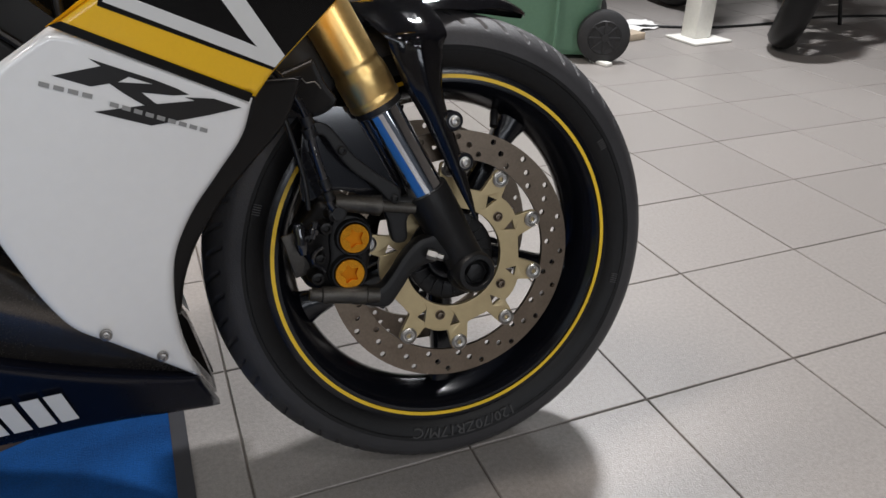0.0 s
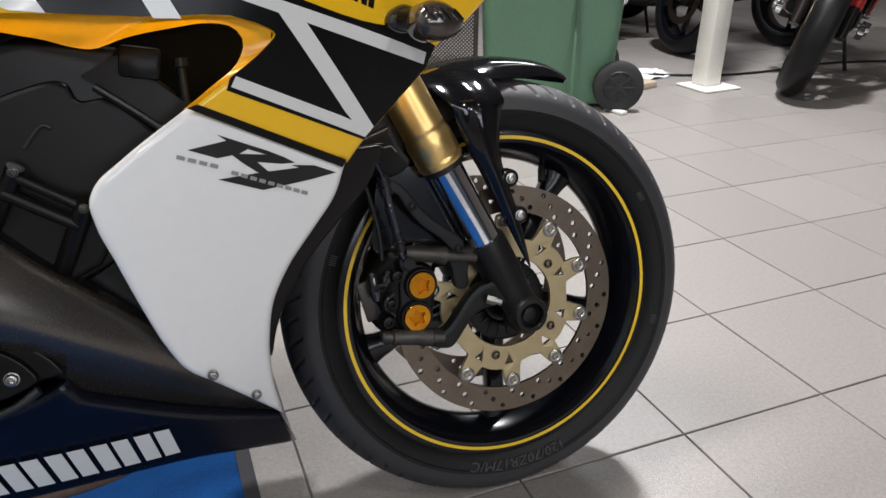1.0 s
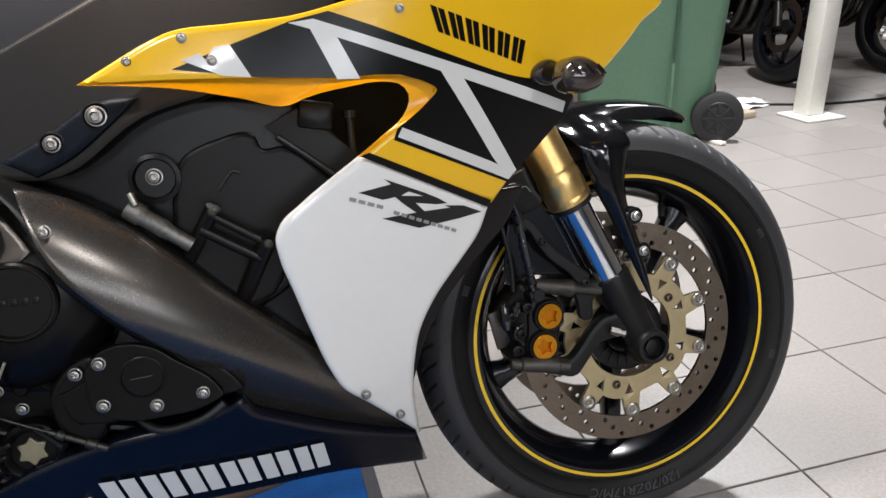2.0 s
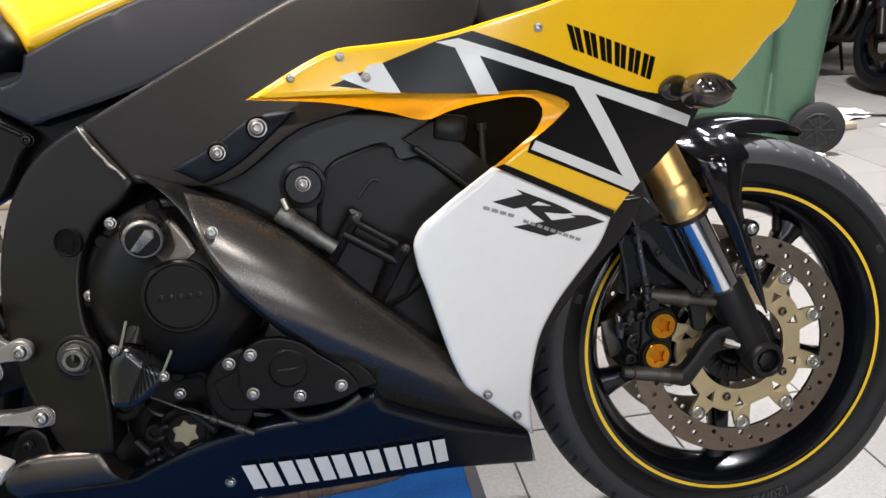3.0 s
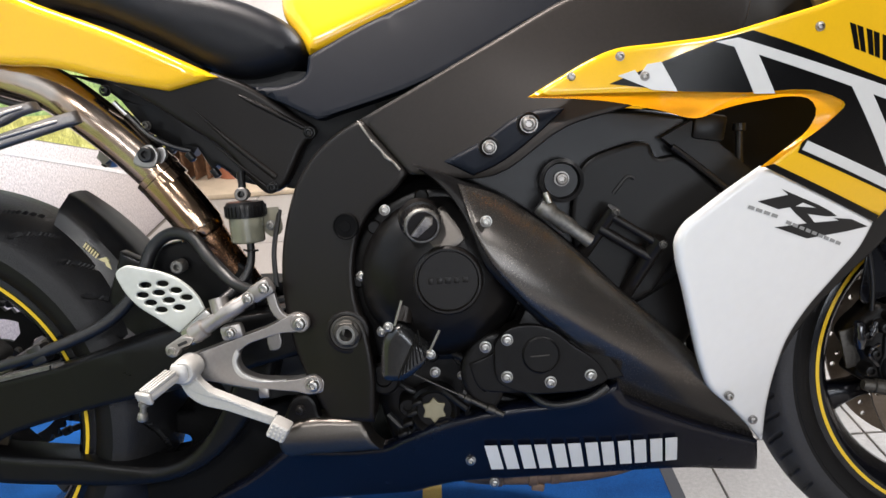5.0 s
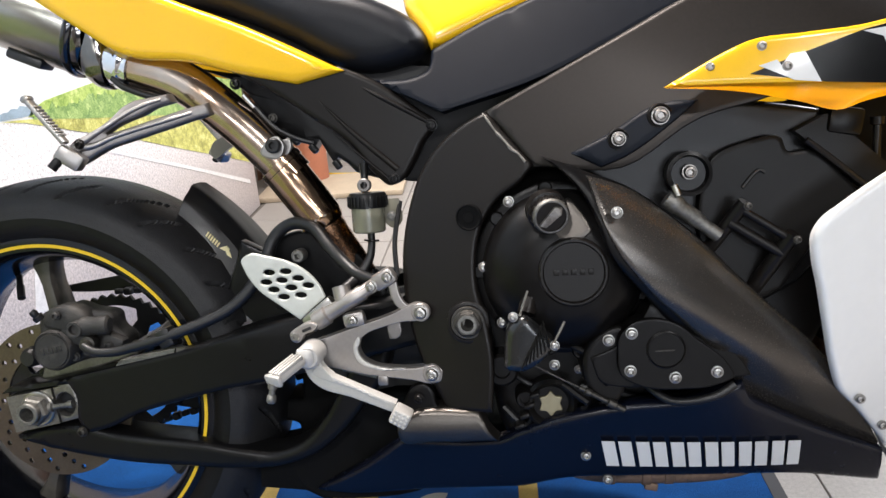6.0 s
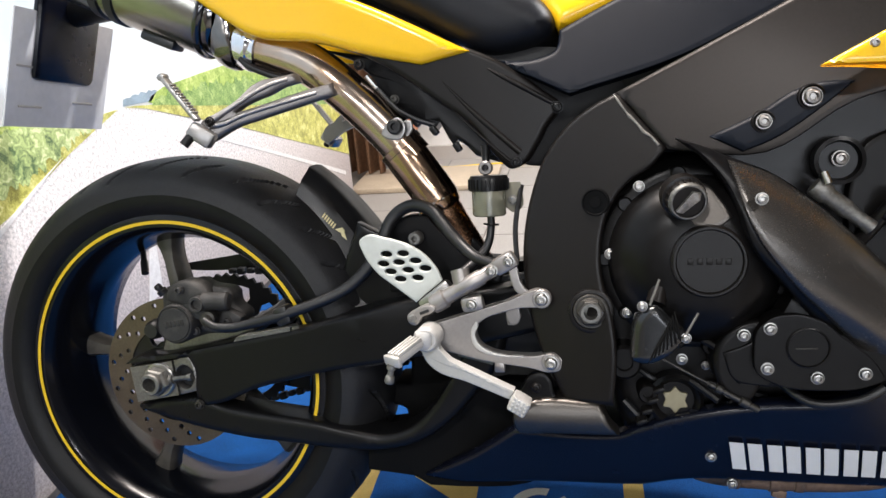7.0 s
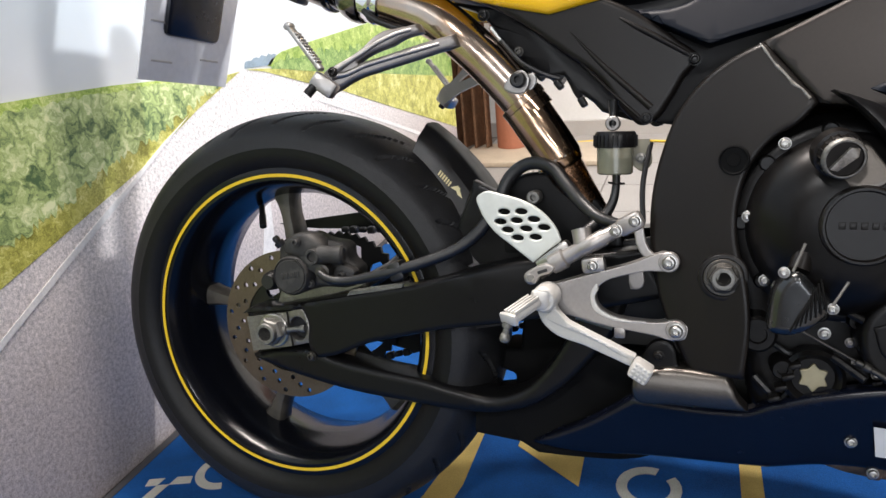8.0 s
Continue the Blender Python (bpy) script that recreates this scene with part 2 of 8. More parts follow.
def curve(pts, n=5, closed=True):
    """A smooth line through points; a point with a third value is a sharp corner."""
    out, k = [], len(pts)
    P = [np.array(p[:2], float) for p in pts]
    hard = [len(p) > 2 for p in pts]
    for i in range(k if closed else k - 1):
        a, b = P[i], P[(i + 1) % k]
        before, after = P[(i - 1) % k] if closed or i else a, P[(i + 2) % k] if closed or i + 2 < k else b
        d = np.linalg.norm(b - a)
        def tangent(u, v, w):
            du, dw = np.linalg.norm(v - u) + 1e-9, np.linalg.norm(w - v) + 1e-9
            return ((v - u) / du * dw + (w - v) / dw * du) / (du + dw) * d
        ta = b - a if hard[i] else tangent(before, a, b)
        tb = b - a if hard[(i + 1) % k] else tangent(a, b, after)
        m = 1 if hard[i] and hard[(i + 1) % k] else n
        for s in range(m):
            t = s / m
            out.append(a * (2 * t**3 - 3 * t * t + 1) + ta * (t**3 - 2 * t * t + t) + b * (3 * t * t - 2 * t**3) + tb * (t**3 - t * t))
    if not closed:
        out.append(P[-1])
    return np.array(out)


def ring(cx, cz, rx, rz=None, n=16, turn=0.0):
    a = np.linspace(0, 2 * np.pi, n, endpoint=False)
    u, v, c, s = rx * np.cos(a), (rz or rx) * np.sin(a), math.cos(radians(turn)), math.sin(radians(turn))
    return np.stack([cx + c * u - s * v, cz + s * u + c * v], 1)


def inside(loops, q):
    q = np.atleast_2d(q)
    odd = np.zeros(len(q), bool)
    for L in loops:
        a, b = L, np.roll(L, -1, 0)
        for (ax, ay), (bx, by) in zip(a, b):
            hit = ((ay > q[:, 1]) != (by > q[:, 1])) & (q[:, 0] < (bx - ax) * (q[:, 1] - ay) / (by - ay + 1e-15) + ax)
            odd ^= hit
    return odd


def away(loops, q):
    best = np.full(len(q), 9.0)
    for L in loops:
        a, b = L, np.roll(L, -1, 0)
        for p, r in zip(a, b):
            d = r - p
            t = np.clip(((q - p) @ d) / (d @ d + 1e-15), 0, 1)
            best = np.minimum(best, np.linalg.norm(q - p - t[:, None] * d, axis=1))
    return best


def finer(L, step):
    """The same closed line with no edge longer than step."""
    out = []
    for a, b in zip(L, np.roll(L, -1, 0)):
        n = max(1, int(np.ceil(np.linalg.norm(b - a) / step)))
        out += [a + (b - a) * i / n for i in range(n)]
    return np.array(out)


def sheet(loops, y, thick=0.003, edge=0.0, grid=0.02, side=-1, bm=None, back=True):
    """A curved plate with an outline and holes in x and z. Its face lies at y(x, z) and looks to side; its edges are rounded over edge."""
    loops = [np.asarray(L, float) for L in (loops if isinstance(loops, list) else [loops])]
    if callable(y) and grid:
        loops = [finer(L, grid * 0.7) for L in loops]
    surf = y if callable(y) else (lambda x, z: y + 0 * x)
    pts, segs = [], []
    for L in loops:
        k = len(pts)
        pts += [tuple(p) for p in L]
        segs += [(k + i, k + (i + 1) % len(L)) for i in range(len(L))]
    lo, hi = loops[0].min(0), loops[0].max(0)
    extra = []
    if edge:
        for L in loops:
            t = np.roll(L, -1, 0) - np.roll(L, 1, 0)
            nrm = np.stack([-t[:, 1], t[:, 0]], 1) / (np.linalg.norm(t, axis=1)[:, None] + 1e-12)
            for f in ((0.12, 0.35, 0.65, 1.0, 1.25) if edge >= 0.006 else (0.3, 1.0, 1.6)):
                for s in (1, -1):
                    q = L + nrm * s * edge * f
                    extra.append(q[inside(loops, q) & (away(loops, q) > edge * f * 0.8)])
    if grid:
        gx, gz = np.meshgrid(np.arange(lo[0] + grid / 2, hi[0], grid), np.arange(lo[1] + grid / 2, hi[1], grid))
        q = np.stack([gx.ravel(), gz.ravel()], 1)
        q = q[inside(loops, q)] if len(q) else q
        if len(q):
            extra.append(q[away(loops, q) > max(grid * 0.4, edge * 1.7)])
    for e in extra:
        pts += [tuple(p) for p in e]
    v2, _, f2, *_ = delaunay_2d_cdt([Vector(p) for p in pts], segs, [], 0, 1e-6)
    V = np.array([tuple(v) for v in v2])
    F = np.array([f for f in f2 if len(f) == 3])
    F = F[inside(loops, V[F].mean(1))]
    d = away(loops, V)
    base = np.array([float(surf(np.float64(a), np.float64(b))) for a, b in V])
    rnd = np.zeros(len(V))
    if edge:
        u = np.clip(1 - d / edge, 0, 1)
        rnd = edge * (1 - np.sqrt(1 - u * u * 0.98))
    rnd = np.minimum(rnd, thick * 0.9)
    front, rear = base - side * rnd, base - side * thick
    bm = bm or bmesh.new()
    fv = [bm.verts.new((a, f, b)) for (a, b), f in zip(V, front)]
    bv = [bm.verts.new((a, f, b)) for (a, b), f in zip(V, rear)]
    count = {}
    for f in F:
        bm.faces.new([fv[i] for i in f])
        if back:
            bm.faces.new([bv[i] for i in f[::-1]])
        for i in range(3):
            e = (int(f[i]), int(f[(i + 1) % 3]))
            count[tuple(sorted(e))] = count.get(tuple(sorted(e)), []) + [e]
    for es in count.values():
        if len(es) == 1:
            a, b = es[0]
            bm.faces.new([fv[b], fv[a], bv[a], bv[b]])
    loose = [v for v in bm.verts if not v.link_faces]
    bmesh.ops.delete(bm, geom=loose, context="VERTS")
    return bm


def lathe(profile, segs=48, bm=None, at=None, start=0.0, end=360.0):
    """Turned about the y axis from (radius, y) pairs."""
    bm = bm or bmesh.new()
    full = end - start >= 359.9
    n = segs if full else segs + 1
    m = at or Matrix.Identity(4)
    rings = []
    for r, yy in profile:
        if r < 1e-6 and full:
            rings.append([bm.verts.new(m @ Vector((0, yy, 0)))])
        else:
            rings.append([bm.verts.new(m @ Vector((r * math.cos(a), yy, r * math.sin(a)))) for a in (radians(start + (end - start) * i / segs) for i in range(n))])
    for A, C in zip(rings, rings[1:]):
        for i in range(segs):
            j = (i + 1) % n
            if len(A) == 1 and len(C) == 1:
                continue
            f = [A[0], C[j], C[i]] if len(A) == 1 else [A[i], A[j], C[0]] if len(C) == 1 else [A[i], A[j], C[j], C[i]]
            if len(set(f)) == len(f):
                bm.faces.new(f)
    return bm


def along(a, b):
    """A pose whose y axis runs from a towards b, at a."""
    a, b = Vector(a), Vector(b)
    return Matrix.Translation(a) @ (b - a).to_track_quat("Y", "Z").to_matrix().to_4x4()


def rod(a, b, profile, segs=32, bm=None):
    """Turned about the line from a to b; profile of (radius, share of the length)."""
    length = (Vector(b) - Vector(a)).length
    return lathe([(r, s * length) for r, s in profile], segs, bm, along(a, b))


def tube(pts, radius, segs=12, n=6, bm=None, flat=1.0):
    """A round bar along a smooth line through points; radius may be a list, one a point."""
    P = [Vector(p) for p in pts]
    R = list(radius) if isinstance(radius, (list, tuple)) else [radius] * len(P)
    line, rad = [], []
    for i in range(len(P) - 1):
        p0, p1, p2, p3 = P[max(i - 1, 0)], P[i], P[i + 1], P[min(i + 2, len(P) - 1)]
        for s in range(n):
            t = s / n
            line.append(0.5 * (2 * p1 + (p2 - p0) * t + (2 * p0 - 5 * p1 + 4 * p2 - p3) * t * t + (3 * p1 - p0 - 3 * p2 + p3) * t**3))
            rad.append(R[i] + (R[i + 1] - R[i]) * t)
    line.append(P[-1])
    rad.append(R[-1])
    bm = bm or bmesh.new()
    d = (line[1] - line[0]).normalized()
    up = d.orthogonal().normalized()
    rings = []
    for i, p in enumerate(line):
        e = (line[min(i + 1, len(line) - 1)] - line[max(i - 1, 0)]).normalized()
        up = (up - e * up.dot(e)).normalized()
        w = e.cross(up)
        rings.append([bm.verts.new(p + rad[i] * (math.cos(a) * up + flat * math.sin(a) * w)) for a in (2 * math.pi * k / segs for k in range(segs))])
    for A, C in zip(rings, rings[1:]):
        for k in range(segs):
            j = (k + 1) % segs
            bm.faces.new([A[k], A[j], C[j], C[k]])
    bm.faces.new(rings[0][::-1])
    bm.faces.new(rings[-1])
    return bm


def box(size, at=None, bevel=0.003, bm=None, steps=2):
    sub = bmesh.new()
    bmesh.ops.create_cube(sub, size=1.0, matrix=Matrix.Diagonal((*size, 1)))
    if bevel:
        bmesh.ops.bevel(sub, geom=list(sub.edges), offset=bevel, segments=steps, profile=0.5, affect="EDGES")
    if at is not None:
        bmesh.ops.transform(sub, matrix=at, verts=sub.verts)
    if bm is None:
        return sub
    me = bpy.data.meshes.new("tmp")
    sub.to_mesh(me)
    sub.free()
    bm.from_mesh(me)
    bpy.data.meshes.remove(me)
    return bm


def mirrored(ob, parent, name=None):
    """The same part on the other flank."""
    me = ob.data.copy()
    me.transform(Matrix.Diagonal((1, -1, 1, 1)))
    me.flip_normals()
    o = new(name or ob.name.split(".")[0], me)
    o.parent = parent
    return o


def bolt_mesh(r, hexa=True):
    """A button-head screw with a socket; its head looks to -y."""
    bm = lathe([(r * 1.18, 0.001), (r * 1.18, -r * 0.22), (r * 1.0, -r * 0.24), (r * 0.98, -r * 0.62), (r * 0.80, -r * 0.86), (r * 0.52, -r * 0.92)], 20)
    lathe([(r * 0.52, -r * 0.92), (r * 0.46, -r * 0.35), (0, -r * 0.30)], 6, bm)
    return bm


def bolts(spots, r, material, parent, label="", name="bolt", turn=None):
    first = None
    for x, y, z in spots:
        at = Matrix.Translation((x, y, z)) @ (turn or Matrix.Identity(4))
        first = part(name, bolt_mesh(r), material, parent, label, at=at) if first is None else again(name, first, parent, at)
    return first


# ---------------------------------------------------------------- the room
def flat(loops, z, thick=0.002, grid=0.0, edge=0.0):
    """A plate lying flat, with its outline in x and y and its face at z."""
    bm = sheet(loops, 0.0, thick, edge, grid)
    for v in bm.verts:
        v.co = (v.co.x, v.co.z, z - v.co.y)
    return bm


def upright(loops, x, thick=0.002, grid=0.0):
    """A plate in a plane of constant x that looks to +x, with its outline in y and z."""
    bm = sheet(loops, 0.0, thick, 0.0, grid)
    for v in bm.verts:
        v.co = (x - v.co.y, v.co.x, v.co.z)
    return bm


def slab(name, a, b, material, label, kind="structure", category=""):
    size, mid = [q - p for p, q in zip(a, b)], [(p + q) / 2 for p, q in zip(a, b)]
    return tagged(to_object(name, box(size, Matrix.Translation(mid), 0.0), material, 0), label, category, "", kind)


PITCH = 0.3036
X0, X1, Y0, Y1 = -2.3, 6.2, -8.4, 6.6
floor = slab("floor", (X0, Y0, -0.12), (X1, Y1, -0.004), GROUT, "grey square ceramic tiles with dark grout", category="floor")
slab("ceiling", (X0, Y0, CEIL), (X1, Y1, CEIL + 0.1), CEILING, "plain unseen ceiling, painted dark to limit bounced light", category="ceiling")
wa, wb, wc, wd = WINDOW
for a, b in (((X0, -0.1), (X1, wc)), ((X0, wd), (X1, CEIL)), ((X0, wc), (wa, wd)), ((wb, wc), (X1, wd))):
    slab("wall_south", (a[0], Y0 - 0.12, a[1]), (b[0], Y0, b[1]), WALL_COOL, "plain unseen wall, painted dark to limit bounced light", category="wall")
# Unseen window, added to give the south fill light an opening.
win = thing("window_1", "unseen wide shop window with a slim white frame", "window", pose((wa + wb) / 2, Y0 - 0.06, wc), kind="structure")
ww, wh = wb - wa, wd - wc
for x, w in ((-ww / 2 + 0.03, 0.06), (-ww / 6, 0.05), (ww / 6, 0.05), (ww / 2 - 0.03, 0.06)):
    part("window_frame", box((w, 0.07, wh), pose(x, 0, wh / 2), 0.004), POST, win)
for z in (0.03, wh - 0.03):
    part("window_frame", box((ww - 0.12, 0.066, 0.06), pose(0, 0, z), 0.004), POST, win)
for k in (-1, 0, 1):
    o = part("pane", box((ww / 3 - 0.06, 0.006, wh - 0.12), pose(k * ww / 3, 0, wh / 2), 0.0), PANE, win, "clear glass pane", 0)
    o.visible_shadow = False
slab("wall_east", (X1, Y0, -0.1), (X1 + 0.12, Y1, CEIL), WALL_DARK, "plain unseen wall, painted dark to limit bounced light", category="wall")
slab("wall_north", (X0, Y1, -0.1), (X1, Y1 + 0.12, CEIL), WALL_DARK, "plain unseen wall, painted dark to limit bounced light", category="wall")
slab("wall_west", (X0 - 0.12, Y0, -0.1), (X0, Y1, CEIL), WALL_DARK, "plain grey-brown wall, painted dark to limit bounced light", category="wall")
slab("partition", (X0, 2.66, 0.0), (-0.25, 2.74, 2.2), WALL, "white partition behind the printed banner", category="wall")
slab("baseboard", (X0, 2.635, 0.0), (-0.25, 2.657, 0.07), PLATE_GREY, "grey skirting along the white partition", category="baseboard")

# Housings and diffusers for the unseen lamps, added with them.
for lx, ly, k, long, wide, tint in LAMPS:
    lt = thing("ceiling_light", "unseen ceiling light with a glowing diffuser", "lamp", pose(lx, ly, CEIL), "ceiling lights")
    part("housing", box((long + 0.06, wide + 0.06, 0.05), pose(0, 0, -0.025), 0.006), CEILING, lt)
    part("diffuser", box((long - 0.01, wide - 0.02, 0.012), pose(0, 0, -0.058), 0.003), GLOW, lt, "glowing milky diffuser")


# ---------------------------------------------------------------- banner with a printed road
def print_mat(name, stops, var=0.15, scale=30.0, fine=220.0):
    """Print whose colour runs with height through stops of (z, colour), broken by two scales of noise."""
    m = bpy.data.materials.new(name)
    m.use_nodes = True
    nt = m.node_tree
    p = nt.nodes["Principled BSDF"]
    tc, sep, ramp = nt.nodes.new("ShaderNodeTexCoord"), nt.nodes.new("ShaderNodeSeparateXYZ"), nt.nodes.new("ShaderNodeValToRGB")
    nt.links.new(tc.outputs["Object"], sep.inputs[0])
    nt.links.new(sep.outputs["Z"], ramp.inputs["Fac"])
    while len(ramp.color_ramp.elements) < len(stops):
        ramp.color_ramp.elements.new(0.5)
    for e, (z, c) in zip(ramp.color_ramp.elements, stops):
        e.position, e.color = z, (*c, 1)
    total = None
    for s in (scale, fine):
        n = nt.nodes.new("ShaderNodeTexNoise")
        n.inputs["Scale"].default_value, n.inputs["Detail"].default_value = s, 6
        nt.links.new(tc.outputs["Object"], n.inputs["Vector"])
        if total is None:
            total = n.outputs["Fac"]
        else:
            a = nt.nodes.new("ShaderNodeMath")
            a.operation = "ADD"
            nt.links.new(total, a.inputs[0])
            nt.links.new(n.outputs["Fac"], a.inputs[1])
            total = a.outputs[0]
    rng = nt.nodes.new("ShaderNodeMapRange")
    rng.inputs["From Min"].default_value, rng.inputs["From Max"].default_value = 0.7, 1.3
    rng.inputs["To Min"].default_value, rng.inputs["To Max"].default_value = 1 - var, 1 + var
    nt.links.new(total, rng.inputs["Value"])
    sc = nt.nodes.new("ShaderNodeVectorMath")
    sc.operation = "SCALE"
    nt.links.new(ramp.outputs["Color"], sc.inputs[0])
    nt.links.new(rng.outputs[0], sc.inputs["Scale"])
    nt.links.new(sc.outputs[0], p.inputs["Base Color"])
    p.inputs["Roughness"].default_value = 0.32
    return m


P_SKY = print_mat("printed_sky", [(0.6, (0.86, 0.87, 0.87)), (0.8, (0.66, 0.74, 0.80)), (1.0, (0.55, 0.68, 0.80))], 0.04, 3.0, 9.0)
P_ROAD = print_mat("printed_asphalt", [(0.0, (0.33, 0.29, 0.285)), (0.25, (0.54, 0.485, 0.47)), (0.40, (0.76, 0.70, 0.68)), (0.54, (0.90, 0.86, 0.84))], 0.42, 150.0, 420.0)
P_LINE = print_mat("printed_road_line", [(0.0, (0.72, 0.70, 0.68)), (0.6, (0.88, 0.87, 0.86))], 0.12, 60.0, 300.0)
def foliage_print(name, dark, mid, light, scale):
    """Printed leaves: clumps, sprays and single leaves as three scales of noise through a colour ramp."""
    m = bpy.data.materials.new(name)
    m.use_nodes = True
    nt = m.node_tree
    p = nt.nodes["Principled BSDF"]
    tc, ramp = nt.nodes.new("ShaderNodeTexCoord"), nt.nodes.new("ShaderNodeValToRGB")
    total = None
    warp, bend = nt.nodes.new("ShaderNodeTexNoise"), nt.nodes.new("ShaderNodeVectorMath")
    warp.inputs["Scale"].default_value, warp.inputs["Detail"].default_value = scale * 6, 3
    nt.links.new(tc.outputs["Object"], warp.inputs["Vector"])
    bend.operation = "MULTIPLY_ADD"
    bend.inputs[1].default_value = (0.0, 0.05, 0.05)
    nt.links.new(warp.outputs["Color"], bend.inputs[0])
    nt.links.new(tc.outputs["Object"], bend.inputs[2])
    for kind, s, k in (("NOISE", scale, 0.85), ("NOISE", scale * 3.2, 0.65), ("CELL", scale * 2.2, -0.42), ("CELL", scale * 9, -0.45), ("NOISE", scale * 22, 0.75)):
        n, g = nt.nodes.new("ShaderNodeTexNoise" if kind == "NOISE" else "ShaderNodeTexVoronoi"), nt.nodes.new("ShaderNodeMath")
        n.inputs["Scale"].default_value = s
        if kind == "NOISE":
            n.inputs["Detail"].default_value, n.inputs["Roughness"].default_value = 5, 0.65
        nt.links.new(bend.outputs[0], n.inputs["Vector"])
        g.operation = "MULTIPLY_ADD"
        g.inputs[1].default_value = k
        nt.links.new(n.outputs["Fac" if kind == "NOISE" else "Distance"], g.inputs[0])
        if total is None:
            g.inputs[2].default_value = -0.20
        else:
            nt.links.new(total, g.inputs[2])
        total = g.outputs[0]
    nt.links.new(total, ramp.inputs["Fac"])
    e = ramp.color_ramp.elements
    e[0].position, e[0].color = 0.22, (*dark, 1)
    e[1].position, e[1].color = 0.80, (*light, 1)
    q = e.new(0.52)
    q.color = (*mid, 1)
    nt.links.new(ramp.outputs["Color"], p.inputs["Base Color"])
    p.inputs["Roughness"].default_value = 0.32
    return m


P_BUSH = foliage_print("printed_bushes", (0.095, 0.165, 0.070), (0.50, 0.62, 0.24), (0.88, 0.92, 0.55), 8.0)
P_VERGE = foliage_print("printed_verge", (0.30, 0.29, 0.06), (0.62, 0.60, 0.14), (0.86, 0.84, 0.40), 14.0)
P_HILL = foliage_print("printed_hill", (0.22, 0.36, 0.05), (0.48, 0.62, 0.15), (0.76, 0.82, 0.36), 12.0)
P_TREES = foliage_print("printed_trees", (0.10, 0.22, 0.05), (0.30, 0.46, 0.12), (0.62, 0.74, 0.30), 26.0)
P_FAR = print_mat("printed_far_woods", [(0.5, (0.22, 0.32, 0.40)), (0.7, (0.34, 0.44, 0.52))], 0.2, 40.0)


def ragged(pts, amp, step, seed):
    """A line with small uneven bumps."""
    rnd, out = random.Random(seed), []
    for (a, b), (c, d) in zip(pts, pts[1:]):
        n = max(1, int(math.hypot(c - a, d - b) / step))
        out += [(a + (c - a) * i / n, b + (d - b) * i / n + rnd.uniform(-0.3, 1) * amp) for i in range(n)]
    return out + [pts[-1]]


def banner():
    X = -2.1317
    b = thing("road_banner", "wall banner printed with a country road, bushes and sky", "banner")
    part("backing_panel", upright(np.array([(-1.6, 0.004), (2.02, 0.004), (2.02, 2.1), (-1.6, 2.1)]), X - 0.003, 0.012), P_SKY, b, "printed pale sky", 0)
    vp = (0.590, 0.627)
    road = [(-1.06, 0.0045), (2.02, 0.0045), (2.02, 0.185), (1.71, 0.286), (1.405, 0.383), (1.056, 0.498), (0.872, 0.549), (0.673, 0.610), vp, (0.516, 0.613), (0.406, 0.576), (0.215, 0.507), (0.061, 0.466), (-0.118, 0.419), (-0.62, 0.28)]
    part("printed_road", upright(np.array(road), X - 0.002, 0.0008), P_ROAD, b, "printed grey asphalt road", 0)
    verge = [(-1.6, 0.0045), (-1.06, 0.0045), (-0.62, 0.28), (-0.118, 0.419), (0.061, 0.466), (0.215, 0.507), (0.406, 0.576), (0.575, 0.626), (0.48, 0.625), (0.15, 0.56), (-0.12, 0.49), (-0.6, 0.38), (-1.6, 0.16)]
    part("printed_verge", upright(np.array(verge), X - 0.0012, 0.0006), P_VERGE, b, "printed yellow-green verge", 0)
    top = ragged([(0.515, 0.617), (0.425, 0.629), (0.341, 0.638), (0.196, 0.646), (0.074, 0.652), (-0.03, 0.655), (-0.5, 0.68), (-1.6, 0.71)], 0.006, 0.007, 3)
    low = ragged([(-1.6, 0.05), (-0.6, 0.31), (-0.097, 0.466), (0.016, 0.490), (0.152, 0.525), (0.313, 0.556), (0.411, 0.585), (0.49, 0.608)], 0.016, 0.006, 4)
    part("printed_bushes", upright(np.array(top + low), X - 0.0006, 0.0006), P_BUSH, b, "printed green bushes", 0)
    meadow = [(0.53, 0.618), (0.425, 0.636), (0.341, 0.646), (0.196, 0.659), (0.074, 0.666), (-0.03, 0.671), (-0.5, 0.70), (-1.6, 0.73), (-1.6, 0.68), (0.0, 0.62), (0.40, 0.60)]
    part("printed_meadow", upright(np.array(meadow), X - 0.0012, 0.0006), P_HILL, b, "printed pale green meadow", 0)
    hill = [(0.690, 0.622), (0.705, 0.633), (0.761, 0.645), (0.937, 0.653), (1.07, 0.657), (1.5, 0.672), (2.02, 0.68), (2.02, 0.40), (1.05, 0.555), (0.75, 0.604)]
    part("printed_hill", upright(np.array(hill), X - 0.0012, 0.0006), P_HILL, b, "printed sunlit green hill", 0)
    grass = [(0.600, 0.626), (0.643, 0.622), (0.749, 0.608), (0.883, 0.584), (1.347, 0.508), (1.755, 0.440), (2.02, 0.40), (2.02, 0.187), (1.71, 0.288), (1.405, 0.385), (1.056, 0.500), (0.872, 0.551), (0.673, 0.611)]
    part("printed_grass", upright(np.array(grass), X - 0.0006, 0.0006), P_VERGE, b, "printed yellow-green grass", 0)
    tr = ragged([(2.02, 0.535), (1.5, 0.575), (1.1, 0.606), (0.85, 0.624), (0.72, 0.626)], 0.018, 0.009, 7)
    trl = [(0.70, 0.613), (0.749, 0.606), (0.883, 0.581), (1.347, 0.504), (2.02, 0.392)]
    part("printed_woodland", upright(np.array(tr + trl), X, 0.0006), P_TREES, b, "printed row of dark green trees", 0)
